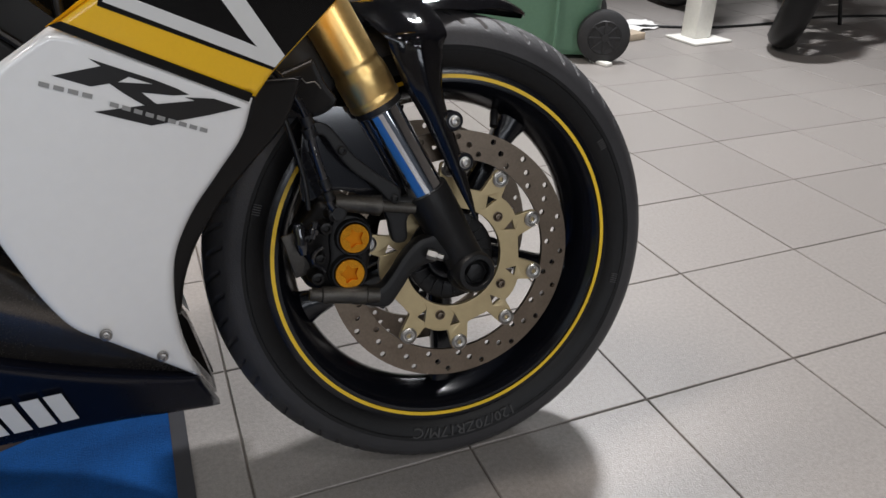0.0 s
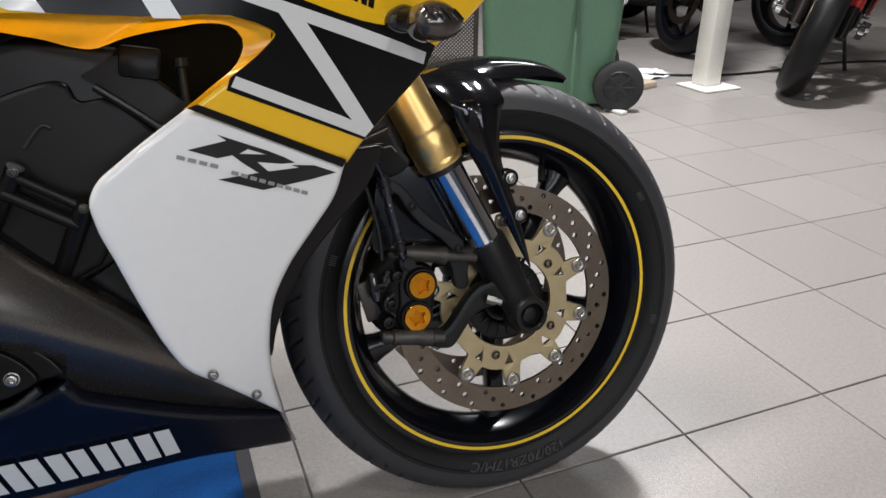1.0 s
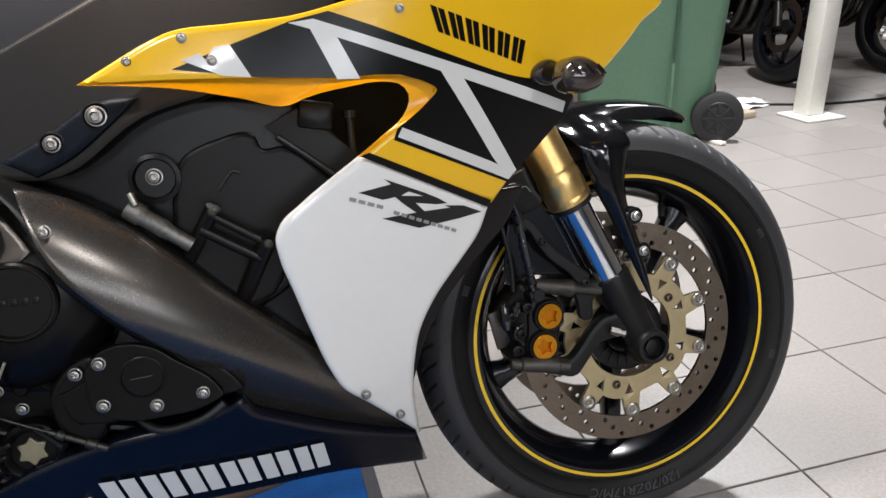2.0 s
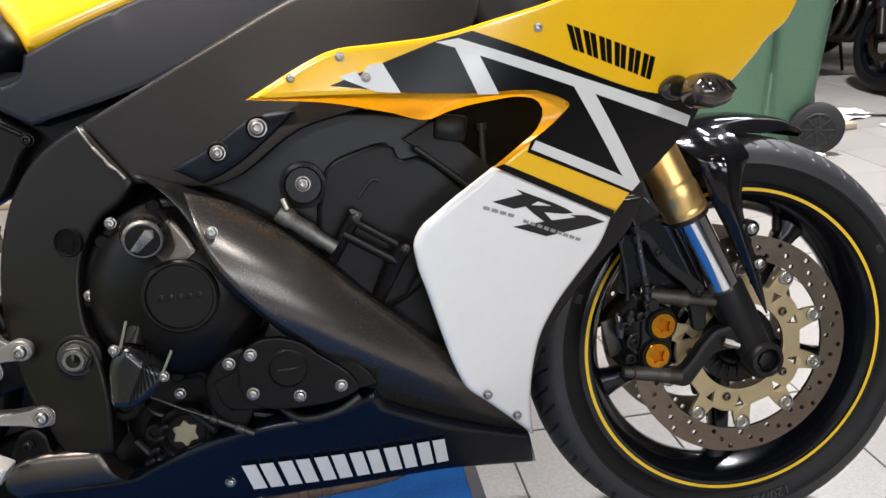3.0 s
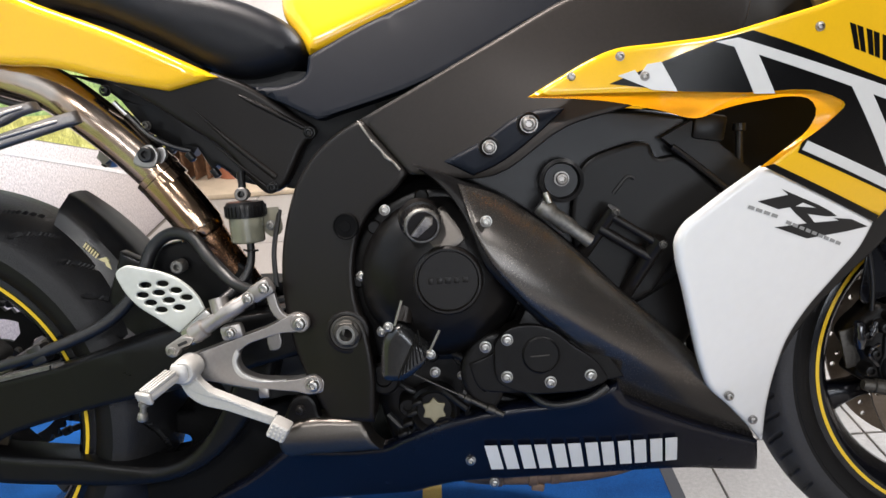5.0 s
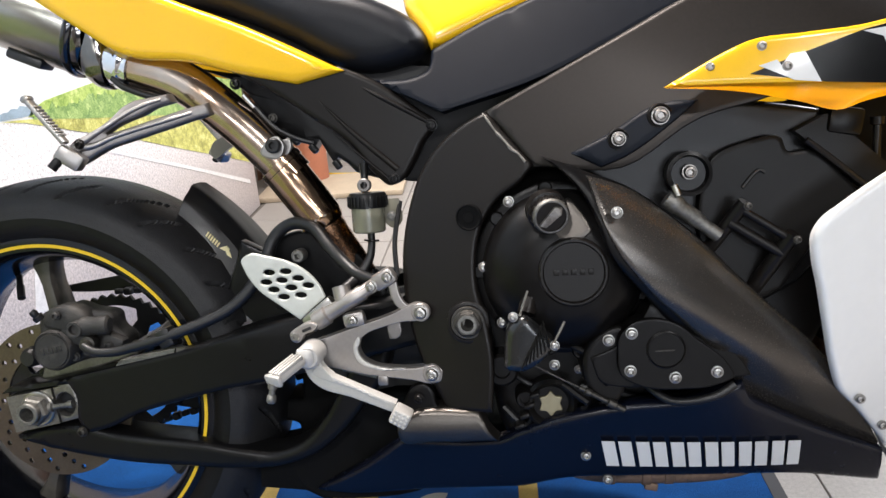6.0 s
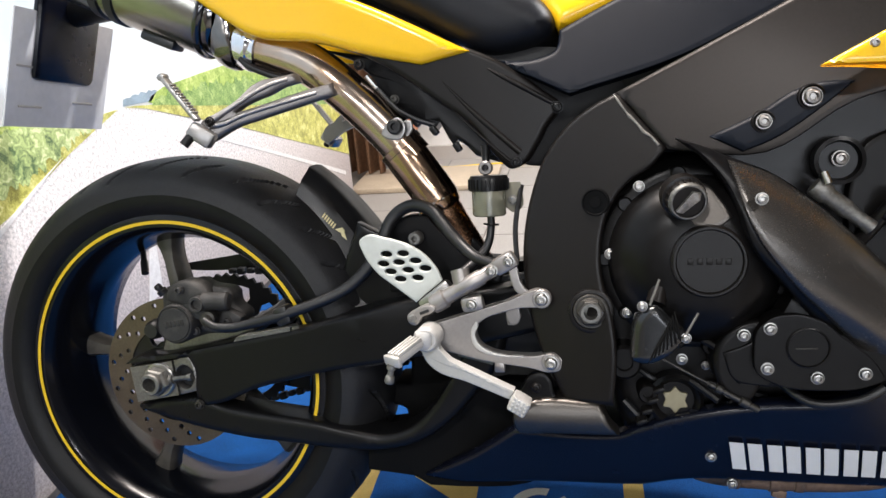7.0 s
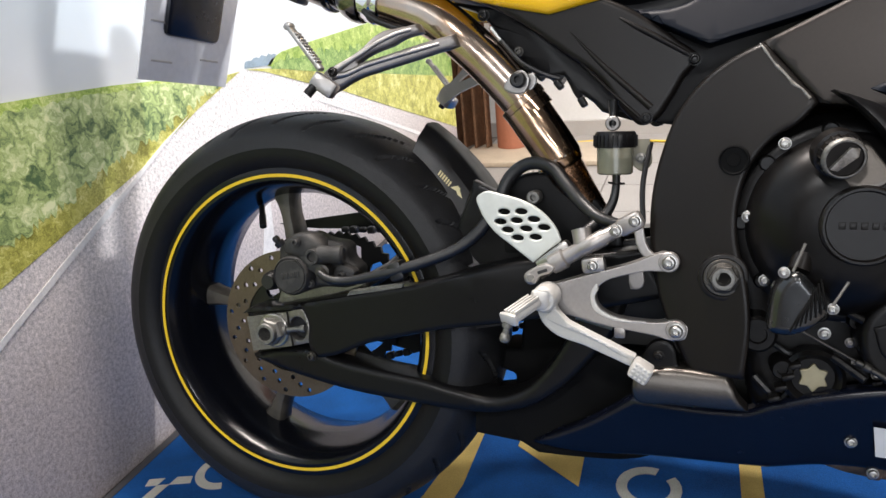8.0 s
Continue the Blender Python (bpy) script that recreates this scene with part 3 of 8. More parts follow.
    far = ragged([(0.734, 0.640), (0.723, 0.644), (0.638, 0.644), (0.601, 0.642)], 0.005, 0.010, 9)
    part("printed_far_woods", upright(np.array(far + [(0.595, 0.629), (0.704, 0.622)]), X - 0.0012, 0.0006), P_FAR, b, "printed bluish far woods", 0)
    for pts in ([(0.376, 0.571), (0.288, 0.538), (0.208, 0.503), (0.121, 0.466), (0.009, 0.418), (-0.135, 0.352), (-0.62, 0.143), (-0.62, 0.130), (-0.135, 0.341), (0.023, 0.412), (0.135, 0.460), (0.218, 0.498), (0.293, 0.534)],
                [(0.90, 0.506), (1.148, 0.422), (1.39, 0.338), (1.584, 0.268), (1.95, 0.135), (1.95, 0.118), (1.581, 0.256), (1.387, 0.327), (1.145, 0.414), (0.90, 0.502)],
                [(0.575, 0.33), (0.60, 0.33), (0.585, 0.20), (0.525, 0.20)]):
        part("printed_line", upright(np.array(pts), X - 0.0006, 0.0006), P_LINE, b, "printed white road line", 0)


banner()


# ---------------------------------------------------------------- carpet mat
def carpet():
    m = thing("floor_mat", "blue carpet mat with yellow and white lettering under the motorcycle", "mat")
    part("carpet_surface", flat(np.array([(-2.123, -1.4), (-0.700, -1.4), (-0.700, 1.15), (-2.123, 1.15)]), 0.0065, 0.0062), CARPET, m, "blue carpet pile", 0)
    for a, c, d, e in ((-0.700, -0.678, -1.42, 1.17), (-2.128, -2.113, -1.42, 1.17)):
        part("border", flat(np.array([(a, d), (c, d), (c, e), (a, e)]), 0.0075, 0.0072), CARPET_EDGE, m, "dark rubber border", 0)
    for pts in ([(-1.6147, -0.02), (-1.5497, -0.02), (-1.5347, 0.10), (-1.5377, 0.26), (-1.5597, 0.26), (-1.5897, 0.06)],
                [(-1.4707, 0.30), (-1.4697, 0.215), (-1.3527, 0.130), (-1.3547, 0.215), (-1.3667, 0.30)],
                [(-1.1127, 0.26), (-1.0807, 0.26), (-1.0767, 0.02), (-1.1107, 0.02)],
                [(-1.4597, 0.345), (-1.4297, 0.34), (-1.4147, 0.55), (-1.4547, 0.55)]):
        part("yellow_inlay", flat(np.array(pts), 0.0075, 0.004), CARPET_YELLOW, m, "yellow inlaid pile", 0)

    def arc(cx, cy, ro, ri, a0, a1):
        A = [radians(a0 + (a1 - a0) * i / 24) for i in range(25)]
        return np.array([(cx + ro * math.cos(a), cy + ro * math.sin(a)) for a in A] + [(cx + ri * math.cos(a), cy + ri * math.sin(a)) for a in A[::-1]])

    part("letter_c", flat(arc(-1.2467, 0.150, 0.050, 0.033, 75, 400 - 75 + 75), 0.0075, 0.004), CARPET_WHITE, m, "white inlaid letter C", 0)
    part("letter_piece", flat(arc(-1.9597, 0.045, 0.048, 0.032, 60, 300), 0.0075, 0.004), CARPET_WHITE, m, "white inlaid letter", 0)
    part("letter_piece", flat(np.array([(-2.0747, -0.02), (-1.9997, 0.005), (-2.0067, 0.022), (-2.0327, 0.014), (-2.0447, -0.10), (-2.0647, -0.10), (-2.0527, 0.007), (-2.0797, -0.003)]), 0.0075, 0.004), CARPET_WHITE, m, "white inlaid letter", 0)
    part("letter_piece", flat(arc(-1.6347, 0.36, 0.05, 0.03, 0, 180), 0.0075, 0.004), CARPET_WHITE, m, "white inlaid letter", 0)


carpet()


# ---------------------------------------------------------------- bin, post and clutter beyond
def wheelie_bin():
    b = thing("wheelie_bin", "green plastic wheelie bin with two black wheels", "bin", pose(0.872, 2.215, 0, 0, 0, -24))
    bm = bmesh.new()
    rows = []
    for z, hx, hy in ((0.02, 0.325, 0.24), (0.05, 0.337, 0.255), (0.55, 0.36, 0.29), (0.92, 0.38, 0.32), (0.93, 0.40, 0.345), (0.99, 0.40, 0.345)):
        r = 0.05
        pts = []
        for sx, sy, a0 in ((1, 1, 0), (-1, 1, 90), (-1, -1, 180), (1, -1, 270)):
            for k in range(5):
                a = radians(a0 + 22.5 * k)
                pts.append((sx * (hx - r) + (0.14 if sx < 0 else 0.0) + r * math.cos(a), sy * (hy - r) + r * math.sin(a), z))
        rows.append([bm.verts.new(p) for p in pts])
    for A, C in zip(rows, rows[1:]):
        for i in range(20):
            bm.faces.new([A[i], A[(i + 1) % 20], C[(i + 1) % 20], C[i]])
    bm.faces.new(rows[0][::-1])
    bm.faces.new(rows[-1])
    part("body", bm, BIN_GREEN, b, "green moulded plastic body")
    part("lid", box((0.70, 0.74, 0.05), pose(0.07, 0, 1.02), 0.02), BIN_GREEN, b)
    for z in (0.2, 0.5):
        part("rib", box((0.012, 0.014, 0.55), pose(0.16, -0.300, z + 0.1), 0.004), BIN_GREEN, b)
    for y, turn in ((-0.285, 0), (0.285, 180)):
        w = part("wheel", lathe([(0.0, -0.03), (0.045, -0.03), (0.05, -0.026), (0.088, -0.028), (0.103, -0.018), (0.105, 0), (0.103, 0.018), (0.088, 0.028), (0.05, 0.024), (0, 0.024)], 40), BIN_TYRE, b, "black rubber wheel", at=pose(0.355, y, 0.106, 0, 0, turn))
        part("hub", lathe([(0.0, -0.036), (0.014, -0.036), (0.016, -0.029), (0.060, -0.0285), (0.064, -0.031), (0.067, -0.027)], 28), DARK, w)
        for k in range(8):
            part("rib", box((0.048, 0.006, 0.009), pose(0, 0, 0, 0, 45 * k, 0) @ pose(0.038, -0.031, 0), 0.001), BIN_TYRE, w)
    return b


wheelie_bin()


def mesh_screen():
    s = thing("mesh_screen", "dark steel mesh screen standing beside the green bin", "screen", pose(0.872, 2.215, 0, 0, 0, -24) @ pose(-0.47, -0.20, 0, 0, 0, 4))
    w, h = 0.46, 0.70
    for x in (-w / 2, w / 2):
        part("post", box((0.020, 0.020, h), pose(x, 0, h / 2), 0.003), CAST_GREY, s)
        part("foot", box((0.030, 0.22, 0.018), pose(x, 0, 0.009), 0.003), CAST_GREY, s)
    for z in (0.06, h - 0.01):
        part("rail", box((w - 0.021, 0.016, 0.020), pose(0, 0, z), 0.003), CAST_GREY, s)
    bm = bmesh.new()
    x0, x1, z0, z1 = -w / 2 + 0.01, w / 2 - 0.01, 0.07, h - 0.02
    for lean, off in ((1, -0.0018), (-1, 0.0018)):
        for k in range(72):
            c = z0 - (x1 - x0) + 0.0155 * k
            ends = [(x, c + (x - x0)) for x in (x0, x1)]
            (xa, za), (xb, zb) = ends
            if zb < z0 or za > z1:
                continue
            if za < z0:
                xa, za = xa + (z0 - za), z0
            if zb > z1:
                xb, zb = xb - (zb - z1), z1
            if xb - xa < 0.006:
                continue
            mid, long = ((xa + xb) / 2, (za + zb) / 2), math.hypot(xb - xa, zb - za)
            box((long, 0.0022, 0.0042), pose(lean * mid[0], off, mid[1], 0, -45 * lean, 0), 0.0, bm)
    part("wire_mesh", bm, CAST_GREY, s, "diamond steel mesh", 0)


mesh_screen()


def steel_post():
    p = thing("steel_post", "white painted square steel post bolted to the floor", "post", pose(1.755, 2.035, 0, 0, 0, 4))
    part("shaft", box((0.095, 0.095, CEIL - 0.012), pose(0, 0.02, (CEIL + 0.012) / 2), 0.006), POST, p)
    plate = part("base_plate", box((0.22, 0.20, 0.010), pose(0, 0, 0.006), 0.003), POST, p)


steel_post()


def sheet_of_paper(x, y, rz, w, d):
    bm = bmesh.new()
    n = 8
    V = [[bm.verts.new(((i / n - 0.5) * w, (j / n - 0.5) * d, 0.003 + 0.012 * (math.sin(i * 0.9) * math.cos(j * 0.7)) ** 2)) for j in range(n + 1)] for i in range(n + 1)]
    for i in range(n):
        for j in range(n):
            bm.faces.new([V[i][j], V[i + 1][j], V[i + 1][j + 1], V[i][j + 1]])
    ob = to_object("paper_sheet", bm, PAPER)
    ob.matrix_world = pose(x, y, 0, 0, 0, rz)
    tagged(ob, "crumpled white paper lying on the tiles", "paper")


sheet_of_paper(1.56, 2.33, 12, 0.3, 0.16)
sheet_of_paper(1.66, 2.42, -10, 0.22, 0.14)
wedge = to_object("wooden_wedge", box((0.10, 0.035, 0.014), pose(0, 0, 0.008), 0.003), POST)
wedge.matrix_world = pose(1.072, 1.795, 0, 0, 0, -80)
tagged(wedge, "small white painted wedge beside the bin wheel", "wedge")
plank = to_object("wooden_plank", box((0.34, 0.09, 0.03), pose(0, 0, 0.016), 0.003), BOARD)
plank.matrix_world = pose(1.34, 2.12, 0, 0, 0, 12)
tagged(plank, "short brown wooden plank lying behind the bin wheel", "plank")
cable = to_object("power_cable", tube([(1.25, 2.45, 0.008), (1.6, 2.36, 0.007), (1.95, 2.22, 0.007), (2.3, 2.2, 0.007), (2.8, 2.25, 0.007), (3.4, 2.1, 0.007)], 0.006, 8, 8), HOSE)
tagged(cable, "black power cable lying across the tiles", "cable")
ycable = to_object("extension_cord", tube([(-2.0, 2.50, 0.006), (-1.8, 2.46, 0.006), (-1.55, 2.50, 0.006), (-1.2, 2.45, 0.006), (-0.8, 2.5, 0.006)], 0.005, 8, 8), PLATE_YELLOW)
tagged(ycable, "yellow extension cord along the skirting", "cable")

# brown drape, clay pipe and board at the end of the banner
bm = bmesh.new()
V = []
for i in range(33):
    u = i / 32
    V.append([bm.verts.new((-2.235 + 0.16 * u + 0.0 * k, 2.33 + 0.03 * math.sin(u * 19) * (1.2 - 0.5 * k / 10), 0.03 + 0.95 * k / 10)) for k in range(11)])
for A, C in zip(V, V[1:]):
    for k in range(10):
        bm.faces.new([A[k], C[k], C[k + 1], A[k + 1]])
bmesh.ops.solidify(bm, geom=bm.faces[:], thickness=0.004)
drape = to_object("brown_drape", bm, BROWN_CLOTH)
tagged(drape, "brown patterned cloth hanging beside the banner", "cloth")
pot = to_object("clay_pipe", lathe([(0.05, 0.0), (0.07, 0.0), (0.07, 0.9), (0.066, 0.905), (0.055, 0.905), (0.055, 0.02), (0.0, 0.02)], 32), TERRACOTTA)
pot.matrix_world = pose(-1.985, 2.36, 0, 90, 0, 0)
tagged(pot, "upright red-brown clay pipe on the floor", "pipe")
board = to_object("low_board", box((0.62, 0.34, 0.022), pose(0, 0, 0.012), 0.004), BOARD)
board.matrix_world = pose(-1.86, 2.24, 0, 0, 0, 2)
pot.location.z = 0.0235
tagged(board, "beige board lying flat on the floor", "board")


# ---------------------------------------------------------------- the motorcycle
def fair(x, z):
    """The flank of the upper cowl."""
    u, w = x + 0.35, z - 0.5
    return -0.2349 + 0.2704 * u - 0.2818 * w + 0.4369 * u * u - 0.7243 * u * w + 0.4909 * w * w


def low(x, z):
    """The flank of the lower cowl."""
    u, w = x + 0.5, z - 0.4
    return -0.2293 + 0.0755 * u - 0.3839 * w + 0.329 * u * u - 0.4108 * u * w + 0.6764 * w * w


def spar_face(x, z):
    u, w = x + 0.5, z - 0.4
    return -0.285 - 0.2406 * u + 0.058 * w + 0.0375 * u * u - 0.0145 * u * w + 0.2662 * w * w


def tank_face(x, z):
    return -0.163 + 0.5 * (z - 0.674) - 0.12 * (x + 0.828)


LEAN = -12.73
bike = thing("motorcycle", "yellow, white and black sports motorcycle leaning on its side stand", "motorcycle", pose(-0.3173, 0.0279, -0.0253, LEAN, 0, -0.48) @ Matrix.Scale(1.0322, 4))


def both(ob):
    mirrored(ob, bike)
    return ob


def tyre_mesh(profile, grooves, segs=960, lean=2.0, edge_at=3, tread=True, reach=((0.40, 0.93), (0.10, 0.985)), deep=0.005):
    """The tread or the sidewalls of a tyre about the y axis; profile of (y, radius) from one bead to the crown, mirrored; slanted grooves, every other one short, are cut into the tread."""
    fineness = 9 if tread else 4
    half = curve(profile, fineness, False)
    prof = np.concatenate([half, np.stack([-half[::-1][1:, 0], half[::-1][1:, 1]], 1)])
    w, last, cut = max(abs(p[0]) for p in profile), len(prof) - 1, edge_at * fineness
    if not tread:
        segs = 144
    bm = bmesh.new()
    rings = []
    for k in range(segs):
        a = 2 * math.pi * k / segs
        row = []
        for i, (yy, r) in enumerate(prof):
            s = abs(yy) / w
            if tread and cut < i < last - cut:
                turn = a / (2 * math.pi) * grooves + (0.5 if yy > 0 else 0.0) - lean * (1 - s) ** 1.15
                short = round(turn) % 2
                lo, hi = reach[0] if short else reach[1]
                wide = abs(turn - round(turn)) * 2 * math.pi * r / grooves
                g = min(1.0, max(0.0, (0.0031 - wide) / 0.0012)) * min(1, max(0, s - lo) * 8) * min(1, max(0, hi - s) * 12)
                r -= deep * g
            row.append(bm.verts.new((r * math.cos(a), yy, r * math.sin(a))) if (cut <= i <= last - cut) == tread or i in (cut, last - cut) else None)
        rings.append(row)
    for A, C in zip(rings, rings[1:] + rings[:1]):
        for i in range(last):
            f = [A[i], A[i + 1], C[i + 1], C[i]]
            if (cut <= i < last - cut) == tread and None not in f:
                bm.faces.new(f)
    return bm


def ring_text(text, radius, y, size, start, depth=0.0008):
    """Raised letters round a wheel, tops outwards, clockwise from start degrees, facing -y."""
    data = bpy.data.curves.new("letters", "FONT")
    data.body, data.size, data.extrude, data.resolution_u = text, size, depth, 2
    tmp = new("letters", data)
    dg = bpy.context.evaluated_depsgraph_get()
    me = bpy.data.meshes.new_from_object(tmp.evaluated_get(dg))
    bpy.data.objects.remove(tmp)
    bm = bmesh.new()
    bm.from_mesh(me)
    bpy.data.meshes.remove(me)
    for v in bm.verts:
        a, r = radians(start) - v.co.x / radius, radius + v.co.y
        v.co = (r * math.cos(a), y - v.co.z, r * math.sin(a))
    return bm


def brake_disc(ro, ri, y, holes, hole_r, thick=0.005, n=96):
    loops = [ring(0, 0, ro, n=n), ring(0, 0, ri, n=n)]
    for k in range(holes):
        a = 2 * math.pi * k / holes
        r = ri + (ro - ri) * (0.22, 0.5, 0.78)[k % 3]
        loops.append(ring(r * math.cos(a), r * math.sin(a), hole_r, n=8))
    return sheet(loops, y, thick, 0.0, 0.0)


def rim_mesh(h, n=96):
    """Barrel of a cast rim, half width h."""
    outer = [(0.2325, -h), (0.2265, -h - 0.0015), (0.2135, -h - 0.0008), (0.2065, -h + 0.006), (0.199, -h * 0.55), (0.191, -h * 0.2), (0.189, 0)]
    back = [(0.199, 0), (0.203, -h * 0.5), (0.216, -h * 0.75), (0.228, -h + 0.006)]
    loop = outer + [(r, -yy) for r, yy in outer[::-1][1:]] + [(r, -yy) for r, yy in back[::-1]] + back[1:] + [outer[0]]
    return lathe(loop, n)


def spoke_mesh(r0, r1, w0, w1, t0, t1, fork=0.0):
    """A tapered cast spoke along +x."""
    bm = bmesh.new()
    rows = []
    for i in range(9):
        u = i / 8
        x, w, t = r0 + (r1 - r0) * u, w0 + (w1 - w0) * u + 0.012 * max(0, u - 0.8) * 5, t0 + (t1 - t0) * u
        sec = []
        for k in range(12):
            a = 2 * math.pi * k / 12
            c, s = math.cos(a), math.sin(a)
            sec.append(bm.verts.new((x, t * math.copysign(abs(c) ** 0.6, c), w * math.copysign(abs(s) ** 0.6, s))))
        rows.append(sec)
    for A, C in zip(rows, rows[1:]):
        for k in range(12):
            bm.faces.new([A[k], A[(k + 1) % 12], C[(k + 1) % 12], C[k]])
    bm.faces.new(rows[0][::-1])
    bm.faces.new(rows[-1])
    return bm


def tape_mesh(y, n=128):
    return lathe([(0.2228, y), (0.2228, y - 0.0006), (0.2182, y - 0.0006), (0.2182, y)], n)


def front_wheel():
    at = pose(-0.0117, -0.0130, 0.3142, 0, 0, -1.9) @ Matrix.Scale(0.9655, 4)
    w = part("front_wheel", rim_mesh(0.050), RIM, bike, "glossy black cast front wheel", at=at)
    shape = [(-0.047, 0.2265), (-0.0535, 0.2345), (-0.0585, 0.2465), (-0.0605, 0.2565, 0), (-0.0550, 0.2738), (-0.0425, 0.2862), (-0.0250, 0.2943), (0, 0.2975)]
    t = part("tyre", tyre_mesh(shape, 42, tread=False), RUBBER, w, "black tyre sidewall")
    part("tread", tyre_mesh(shape, 62, lean=1.6, reach=((0.40, 0.88), (0.20, 0.84)), deep=0.004), TREAD, t, "dusty grey tread with slanted grooves", 30)
    part("wear_line", lathe([(0.2505, -0.0592), (0.2515, -0.0602), (0.2525, -0.0598)], 120), RUBBER, t)
    part("tape", tape_mesh(-0.0523), TAPE, w, "thin yellow rim tape")
    for k in range(5):
        part("spoke", spoke_mesh(0.035, 0.196, 0.017, 0.012, 0.020, 0.014), RIM, w, at=pose(0, 0, 0, 0, -(53 + 72 * k), 0))
    part("hub", lathe([(0.0, -0.055), (0.030, -0.055), (0.034, -0.05), (0.046, -0.045), (0.046, -0.03), (0.038, -0.02), (0.038, 0.02), (0.046, 0.03), (0.046, 0.045), (0.034, 0.05), (0.03, 0.055), (0, 0.055)], 40), RIM, w)
    part("hub_cover", lathe([(0.057, -0.040), (0.0565, -0.058), (0.050, -0.060), (0.034, -0.056), (0.033, -0.048), (0.0, -0.048)], 48), PLASTIC, w, "black hub cover with fins")
    for k in range(20):
        part("fin", box((0.020, 0.004, 0.0024), pose(0, 0, 0, 0, 18 * k, 0) @ pose(0.043, -0.0585, 0, 0, 0, 0), 0.0006), PLASTIC, w)
    valve = part("valve", rod((0.0905, -0.004, 0.179), (0.082, -0.020, 0.150), [(0.0, 0), (0.0045, 0), (0.0045, 0.4), (0.0055, 0.45), (0.0055, 1), (0, 1)], 12), HOSE, w, "black rubber valve stem")
    mesh_disc = brake_disc(0.158, 0.1235, -0.066, 60, 0.0038)
    for yoff, flip in ((0.0, 1), (0.148, -1)):
        d = part("brake_disc", mesh_disc if flip == 1 else brake_disc(0.158, 0.1235, -0.066, 60, 0.0038), DISC_STEEL, w, "drilled steel brake disc with light rust", 30, at=pose(0, 0.0 if flip == 1 else 0.128, 0))
        a = np.linspace(0, 2 * np.pi, 360, endpoint=False)
        deg = (np.degrees(a) - 36 + 720) % 72
        near = np.minimum(np.abs(deg - 18), np.abs(deg - 54))
        bump = np.clip((8.2 - near) / 4.2, 0, 1)
        bump = np.sqrt(bump) * 0.45 + bump * bump * (3 - 2 * bump) * 0.55
        deep = 0.0925 + 0.0045 * np.cos(5 * (a - radians(36)))
        r = deep + (0.1215 - deep) * bump
        loops = [np.stack([r * np.cos(a), r * np.sin(a)], 1), ring(0, 0, 0.0630, n=60)]
        for k in range(5):
            for s in (-1, 1):
                q = radians(36 + 72 * k + s * 14.5)
                c = np.array([math.cos(q), math.sin(q)]) * 0.0815
                rad, tan = c / 0.0815, np.array([-math.sin(q), math.cos(q)])
                loops.append(np.array([c + 0.008 * rad - 0.005 * tan * s, c + 0.006 * rad + 0.008 * tan * s, c - 0.008 * rad + 0.001 * tan * s]))
        # The far carrier's shade is put into its colour: black instead of gold.
        c = part("disc_carrier", sheet(loops, -0.070, 0.006, 0.0007, 0.0), GOLD_CARRIER if flip == 1 else FORK_BLACK, w, "pale gold disc carrier" if flip == 1 else "far disc carrier, blackened for its shaded inner face", 30, at=pose(0, 0.0 if flip == 1 else 0.134, 0))
        if flip == 1:
            first = bb = None
            for k in range(10):
                q = radians(36 + 18 + 36 * k)
                m = Matrix.Translation((0.1133 * math.cos(q), -0.0705, 0.1133 * math.sin(q)))
                bm = lathe([(0.0105, 0.004), (0.0105, -0.002), (0.0085, -0.003), (0.0075, -0.0015), (0.0055, -0.0015), (0.005, -0.003), (0.003, -0.0025), (0.003, 0.002), (0, 0.002)], 20)
                first = part("bobbin", bm, STEEL, w, at=m) if first is None else again("bobbin", first, w, m)
            for k in range(5):
                q = radians(36 + 72 * k)
                m = Matrix.Translation((0.0755 * math.cos(q), -0.070, 0.0755 * math.sin(q)))
                bb = part("disc_bolt", bolt_mesh(0.0055), DISC_STEEL, w, at=m) if bb is None else again("disc_bolt", bb, w, m)
    part("lettering", ring_text("120/70ZR17M/C", 0.2385, -0.0590, 0.0215, -71, 0.0012), LETTER, t, "raised tyre size lettering", 0)
    for q in (98, 30, -15, 160):
        part("lettering_bar", ring_text("|||||", 0.2445, -0.0590, 0.011, q), LETTER, t, sharp=0)
    return w


front_wheel()


